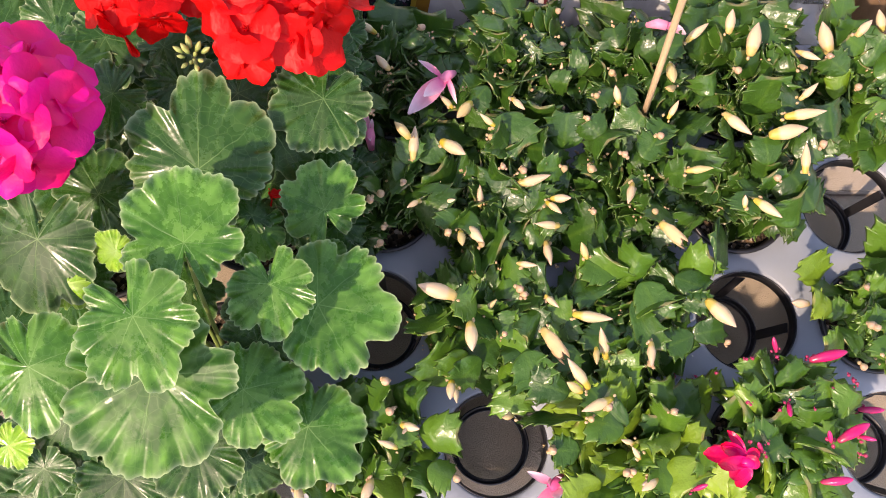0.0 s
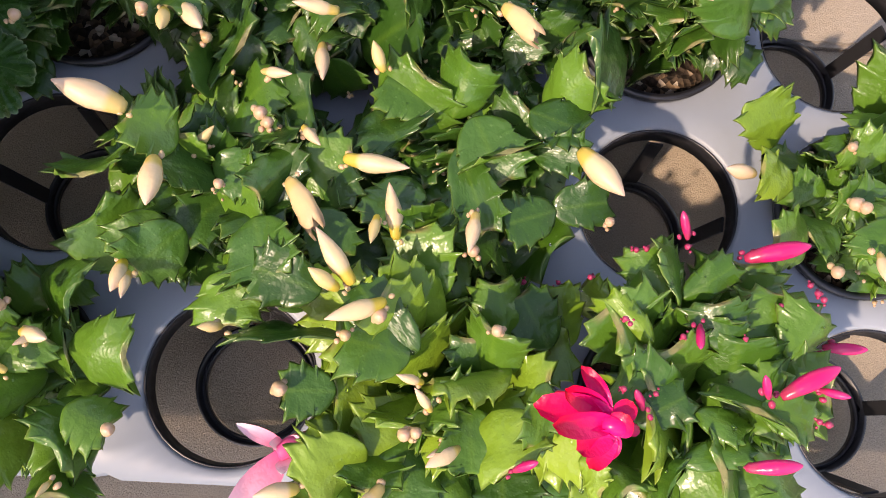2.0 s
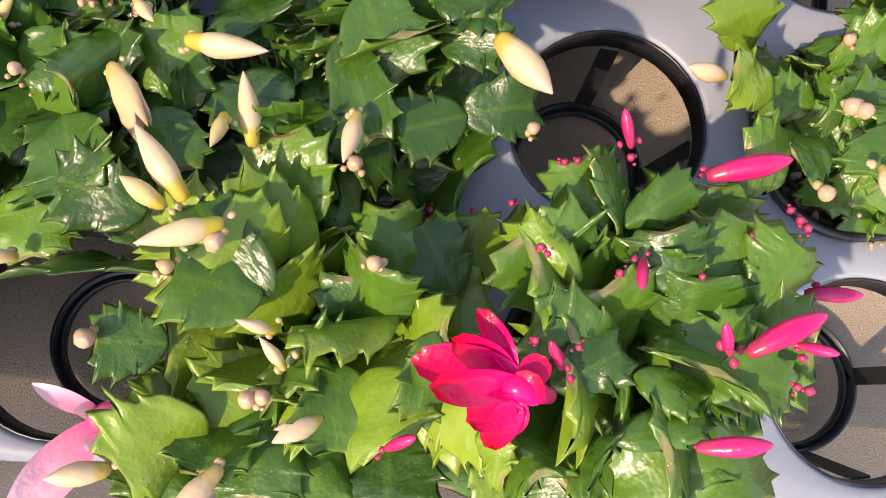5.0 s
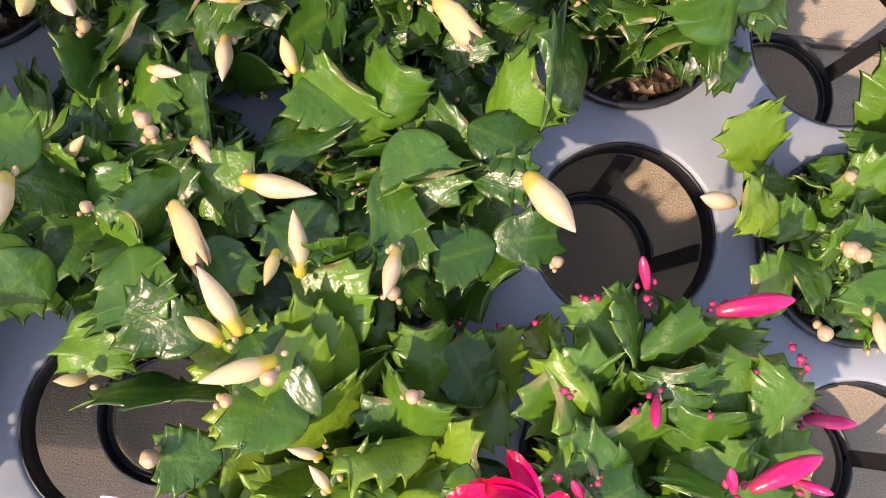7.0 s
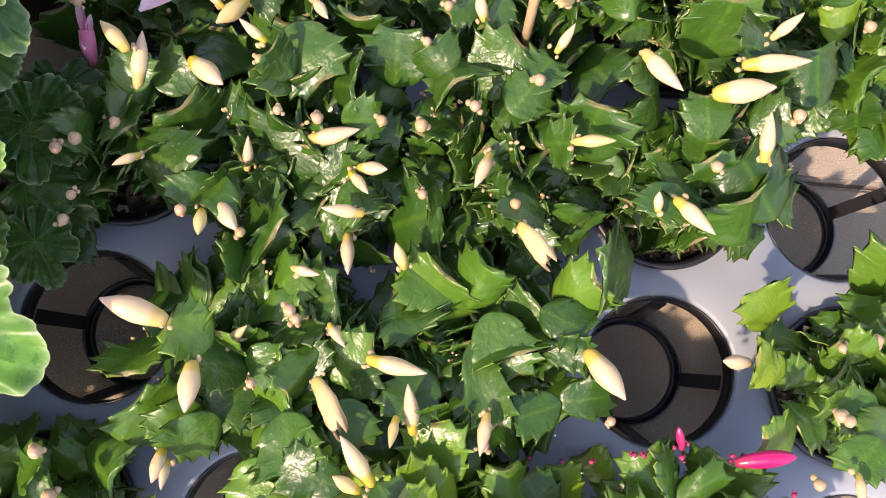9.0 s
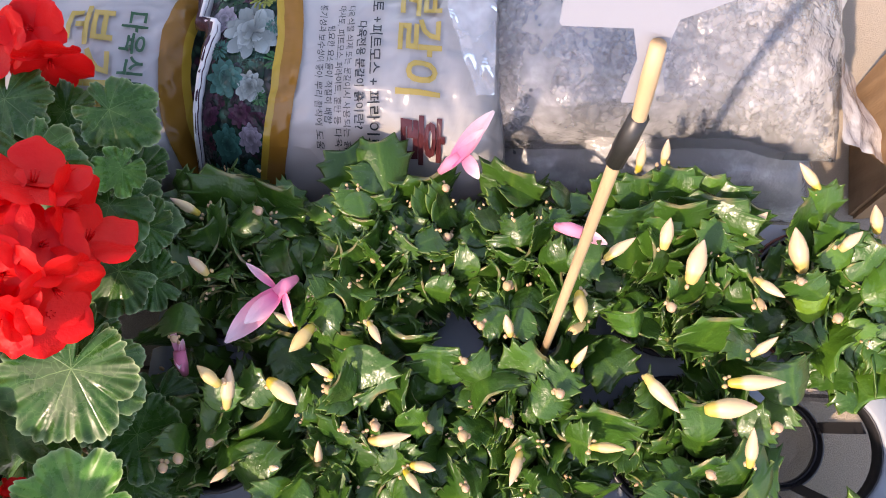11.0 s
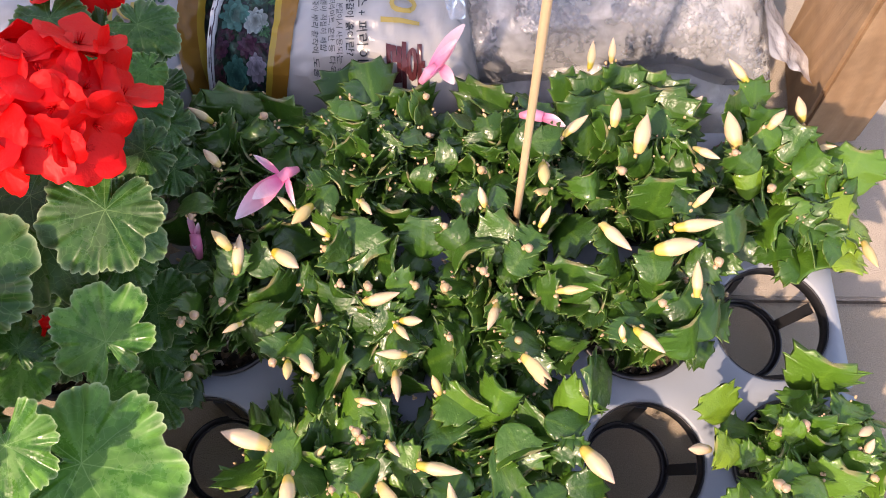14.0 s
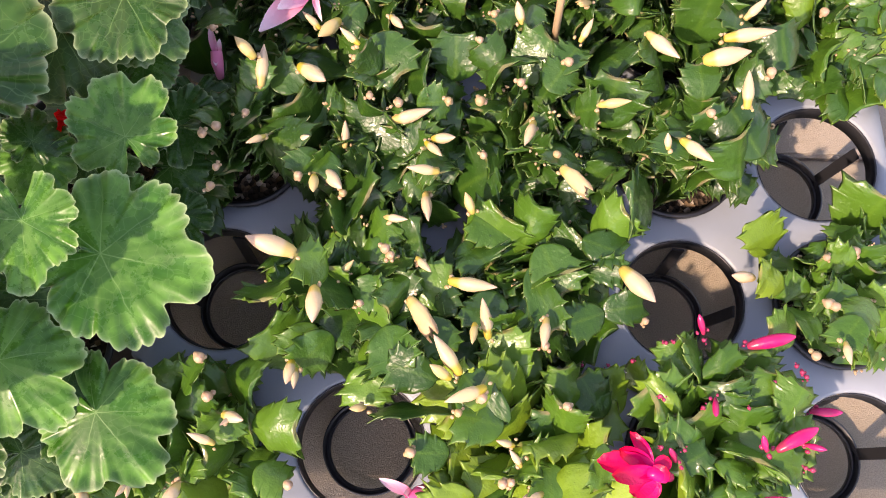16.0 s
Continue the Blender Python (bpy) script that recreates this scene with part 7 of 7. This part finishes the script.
part("seam", ribbon(top, [(-0.038, 0.634 + 0.008 * k) for k in range(18)], 0.006, 0.006), M_SEAM, top_sack, "white welded seam")
part("seam", ribbon(top, [(-0.110 + 0.008 * k, 0.630 + 0.0005 * k + 0.001 * math.sin(k)) for k in range(10)], 0.004, 0.004), M_SEAM, top_sack, "white welded seam")

SEAM = [(-0.066, 0.574), (-0.069, 0.556), (-0.072, 0.538), (-0.074, 0.524), (-0.068, 0.519), (-0.059, 0.515), (-0.060, 0.506), (-0.064, 0.494), (-0.069, 0.476), (-0.074, 0.455), (-0.077, 0.440), (-0.080, 0.426), (-0.086, 0.414), (-0.078, 0.408)]


def seam_x(y):
    for (xa, ya), (xb, yb) in zip(SEAM, SEAM[1:]):
        if yb <= y <= ya:
            return xa + (xb - xa) * (ya - y) / (ya - yb)
    return -0.070


bm = bmesh.new()
rows = []
for k in range(41):
    y = 0.574 - 0.166 * k / 40
    x, z = seam_x(y), front.z(seam_x(y), y) + 0.010
    w = (0.006 + 0.006 * min(1, max(0, (y - 0.44) / 0.06))) + 0.007 * math.exp(-((y - 0.552) / 0.022) ** 2) + 0.002 * math.sin(90 * y)
    rows.append([bm.verts.new((x - w * t, y, z - 0.022 * t * t + 0.004 * math.sin(3.1 * t) + 0.002 * noise.noise(Vector((t * 4, y * 60, 1))))) for t in (0.0, 0.2, 0.4, 0.6, 0.8, 1.0)])
for a, b in zip(rows, rows[1:]):
    for q in range(5):
        bm.faces.new((a[q], a[q + 1], b[q + 1], b[q]))
part("fold", bm, M_PURPLE, front_sack, "dark purple printed fold")
part("seam", ribbon(front, SEAM, -0.0036, 0.013), M_SEAM, front_sack, "white crimped seam")

part("lettering", front.drape(letters("분갈이", 0.0330, (0.069, 0.556), -90, bold=0.0006), 0.0026), M_GOLDTEXT, front_sack, "large gold lettering")
part("lettering", front.drape(letters("흙", 0.0330, (0.073, 0.458), -90, bold=0.0008), 0.0026), M_BROWNTEXT, front_sack, "large maroon lettering")
part("lettering", front.drape(letters("마사토 + 피트모스 + 퍼라이트 + 훈탄", 0.0098, (0.0470, 0.556), -90, bold=0.0001), 0.0026), M_DARKTEXT, front_sack, "dark lettering")
part("lettering", front.drape(letters("다육전용 분갈이 흙이란?", 0.0074, (0.0378, 0.522), -90, bold=0.0001), 0.0026), M_DARKTEXT, front_sack, "small dark lettering")
for k, words in enumerate(("다육식물 식재 또는 분갈이시 사용되는 흙으로", "마사토, 피트모스, 퍼라이트, 훈탄 등 다육식물에", "필요한 요소들이 적절히 배합", "통기성과 보수성이 좋아 뿌리 활착에 도움")):
    part("lettering", front.drape(letters(words, 0.0058, (0.0300 - 0.0066 * k, 0.534 - (0.016 if k == 2 else 0.0)), -90), 0.0026), M_DARKTEXT, front_sack, "small dark lettering")
part("lettering", left.drape(letters("다육식물", 0.0195, (-0.1365, 0.535), -90, bold=0.0003), 0.0026), M_GREENTEXT, left_sack, "green lettering")
part("lettering", left.drape(letters("분갈이", 0.038, (-0.175, 0.538), -90, bold=0.0006), 0.0026), M_GOLDTEXT, left_sack, "large gold lettering")


# ---- clear bags of pumice ----
def gravel_bag(sk, label, stones, seed, flap, film_kind):
    owner = thing("gravel_bag", ((sk.x0 + sk.x1) / 2, (sk.y0 + sk.y1) / 2, sk.z0), label, "gravel bag", "clear bags of gravel")
    part("filling", sk.mesh(50, 44), M_STONE, owner, "grey pumice gravel")
    rnd = random.Random(seed)
    ico = [Vector(v) for v in ((0, 0, 1), (0.9, 0, 0.45), (0.28, 0.85, 0.45), (-0.72, 0.53, 0.45), (-0.72, -0.53, 0.45), (0.28, -0.85, 0.45), (0.72, 0.53, -0.45), (-0.28, 0.85, -0.45), (-0.9, 0, -0.45), (-0.28, -0.85, -0.45), (0.72, -0.53, -0.45), (0, 0, -1))]
    tri = ((0, 1, 2), (0, 2, 3), (0, 3, 4), (0, 4, 5), (0, 5, 1), (1, 6, 2), (2, 7, 3), (3, 8, 4), (4, 9, 5), (5, 10, 1), (6, 7, 2), (7, 8, 3), (8, 9, 4), (9, 10, 5), (10, 6, 1), (11, 7, 6), (11, 8, 7), (11, 9, 8), (11, 10, 9), (11, 6, 10))
    vs, fs = [], []
    for _ in range(stones):
        x = rnd.uniform(sk.x0 + 0.004, sk.x1 - 0.004)
        y = rnd.uniform(sk.y0 + 0.004, sk.y1 - 0.004)
        p = Vector((x, y, sk.z(x, y)))
        s = rnd.uniform(0.0022, 0.0056)
        e = Euler((rnd.uniform(0, 6), rnd.uniform(0, 6), rnd.uniform(0, 6))).to_matrix()
        k0 = len(vs)
        for v in ico:
            q = Vector((v.x, v.y * rnd.uniform(0.75, 1.0), v.z * rnd.uniform(0.6, 0.9))) * s * rnd.uniform(0.85, 1.1)
            vs.append(p + e @ q)
        fs += [(a + k0, b + k0, c + k0) for a, b, c in tri]
    me = bpy.data.meshes.new("stones")
    me.from_pydata([tuple(v) for v in vs], [], fs)
    me.materials.append(M_STONE)
    ob = new("stones", me)
    ob.parent = owner
    ob.matrix_basis = Matrix.Translation(-Vector(owner.location))
    tagged(ob, "loose grey pumice stones", kind="stuff")
    wide = Sack(sk.x0 - flap[0], sk.x1 + flap[1], sk.y0 - flap[2], sk.y1 + flap[3], sk.z0 + 0.001, sk.high + 0.012, seed + 0.5, 0.010, sk.px * 0.9, sk.py)
    film = part("film", wide.mesh(80, 70), film_kind, owner, "crinkled clear plastic film")
    film.visible_shadow = False
    return owner


def film_flap(owner, inner, outer, z_in, z_out, seed, material):
    """A loose crinkled margin of the bag between two lines of (y, x)."""
    rnd = random.Random(seed)

    def on(line, y):
        for (ya, xa), (yb, xb) in zip(line, line[1:]):
            if y <= yb:
                return xa + (xb - xa) * (y - ya) / (yb - ya)
        return line[-1][1]

    bm = bmesh.new()
    rows = []
    ny, nx = 90, 16
    y0, y1 = outer[0][0], outer[-1][0]
    for j in range(ny + 1):
        y = y0 + (y1 - y0) * j / ny
        a, b = on(inner, y), on(outer, y) + 0.004 * noise.noise(Vector((seed, y * 70, 0)))
        row = []
        for i in range(nx + 1):
            t = i / nx
            x = a + (b - a) * t
            z = z_in + (z_out - z_in) * t + 0.006 * abs(noise.noise(Vector((x * 70, y * 26, seed)))) + 0.005 * abs(noise.noise(Vector((x * 90 + y * 60, y * 60, seed + 3))))
            row.append(bm.verts.new((x, y, z)))
        rows.append(row)
    for r0, r1 in zip(rows, rows[1:]):
        for i in range(nx):
            bm.faces.new((r0[i], r0[i + 1], r1[i + 1], r1[i]))
    film = part("film_flap", bm, material, owner, "loose crinkled margin of clear film")
    film.visible_shadow = False


gravel_bag(Sack(0.140, 0.402, 0.425, 0.70, 0.0, 0.078, 40.0, 0.003, 5, 4), "clear plastic bag of grey pumice gravel underneath", 3600, 51, (0.004, 0.008, 0.004, 0.01), M_FILM_DULL)
upper_bag = gravel_bag(Sack(0.124, 0.392, 0.462, 0.760, 0.066, 0.080, 44.0, 0.004, 3.6, 5), "crinkled clear plastic bag of grey pumice gravel", 6500, 52, (0.008, 0.014, 0.006, 0.03), M_FILM)
film_flap(upper_bag, [(0.47, 0.134), (0.76, 0.134)], [(0.468, 0.122), (0.49, 0.114), (0.53, 0.100), (0.57, 0.094), (0.65, 0.091), (0.76, 0.088)], 0.149, 0.1485, 3, M_FLAP)
film_flap(upper_bag, [(0.45, 0.386), (0.76, 0.386)], [(0.455, 0.442), (0.483, 0.438), (0.52, 0.420), (0.551, 0.408), (0.60, 0.420), (0.64, 0.430), (0.70, 0.430), (0.76, 0.426)], 0.120, 0.070, 8, M_FLAP_LIT)


# ---- timber post ----
def build_post():
    bm = bmesh.new()
    lo, hi = [(0.446, 0.424), (0.512, 0.432), (0.522, 0.545), (0.452, 0.540)], 0.60
    rows = []
    for z in (0.0, 0.15, 0.30, 0.45, hi):
        rows.append([bm.verts.new((x - 0.10 * z * 0.4, y + 0.16 * z, z)) for x, y in lo])
    for a, b in zip(rows, rows[1:]):
        for k in range(4):
            bm.faces.new((a[k], a[(k + 1) % 4], b[(k + 1) % 4], b[k]))
    bm.faces.new(rows[0])
    bm.faces.new(rows[-1])
    bmesh.ops.bevel(bm, geom=[e for e in bm.edges if not e.is_boundary], offset=0.004, segments=2, affect="EDGES")
    ob = part("timber_post", bm, M_WOOD, None, smooth=False)
    return tagged(ob, "weathered brown timber post standing on the paving", "post")


build_post()


# ---- price card on a stick ----
def build_price():
    base, tape_lo, tape_hi = Vector((0.1715, 0.292, 0.140)), Vector((0.175, 0.366, 0.352)), Vector((0.178, 0.376, 0.382))
    end = Vector((0.1752, 0.3885, 0.4215))
    owner = thing("price_sign", base, "white price card taped to a bamboo stick in a pot", "price sign")
    bm = bmesh.new()
    pts = [base.lerp(tape_lo, t) for t in (0, 0.33, 0.66, 1.0)] + [tape_hi, tape_hi.lerp(end, 0.6), end]
    tube(bm, pts, [0.0026, 0.0028, 0.0029, 0.0030, 0.0031, 0.0034, 0.0030], 10)
    part("stick", bm, M_STICK, owner, "round bamboo stick")
    bm = bmesh.new()
    rings = [tape_lo.lerp(tape_hi, t) for t in (0, 0.3, 0.32, 0.6, 0.62, 1.0)]
    tube(bm, rings, [0.0042, 0.0043, 0.0046, 0.0046, 0.0044, 0.0042], 12)
    part("tape", bm, M_TAPE, owner, "black tape wound round the stick")
    s = (tape_lo - base).normalized()
    x = (Vector((1, 0.08, 0)) - s * s.dot(Vector((1, 0.08, 0)))).normalized()
    n = x.cross(s)
    o = tape_hi - n * -0.004
    o = tape_hi + (n if n.z > 0 else -n) * -0.0042

    def on(p):
        a, b = p
        return o + x * a + s * b

    outline = [(-0.0075, 0.004), (-0.0068, 0.028), (-0.0120, 0.0440), (-0.0370, 0.0455), (-0.0382, 0.0470), (-0.0388, 0.0835), (-0.0372, 0.0855), (0.0215, 0.0935), (0.0235, 0.0920), (0.0262, 0.0620), (0.0245, 0.0600), (0.0030, 0.0480), (0.0020, 0.0280), (-0.0012, 0.004)]
    bm = bmesh.new()
    t = (n if n.z > 0 else -n) * 0.0004
    a = [bm.verts.new(on(p) + t) for p in outline]
    b = [bm.verts.new(on(p) - t) for p in outline]
    bm.faces.new(a)
    bm.faces.new(b)
    for i in range(len(a)):
        j = (i + 1) % len(a)
        bm.faces.new((a[i], a[j], b[j], b[i]))
    part("card", bm, M_CARD, owner, "white plastic card", smooth=False)
    for words, size, at, dy in (("4.", 0.0145, -0.0275, 0.0622), ("000", 0.0100, -0.0178, 0.0650)):
        bm = letters(words, size, (0, 0), 13, 0.38, -0.00028)
        for v in bm.verts:
            v.co = on((v.co.x + at, v.co.y + dy)) + t * 2.2
        part("lettering", bm, M_INK, owner, "handwritten black figures", smooth=False)


build_price()


# ---- a twig on the paving ----
bm = bmesh.new()
tube(bm, [(0.461, 0.652, 0.0022), (0.466, 0.645, 0.0030), (0.468, 0.639, 0.0022)], [0.0008, 0.0016, 0.0006], 7)
tagged(part("twig", bm, M_WOOD, None), "small dry brown twig on the paving", "twig")
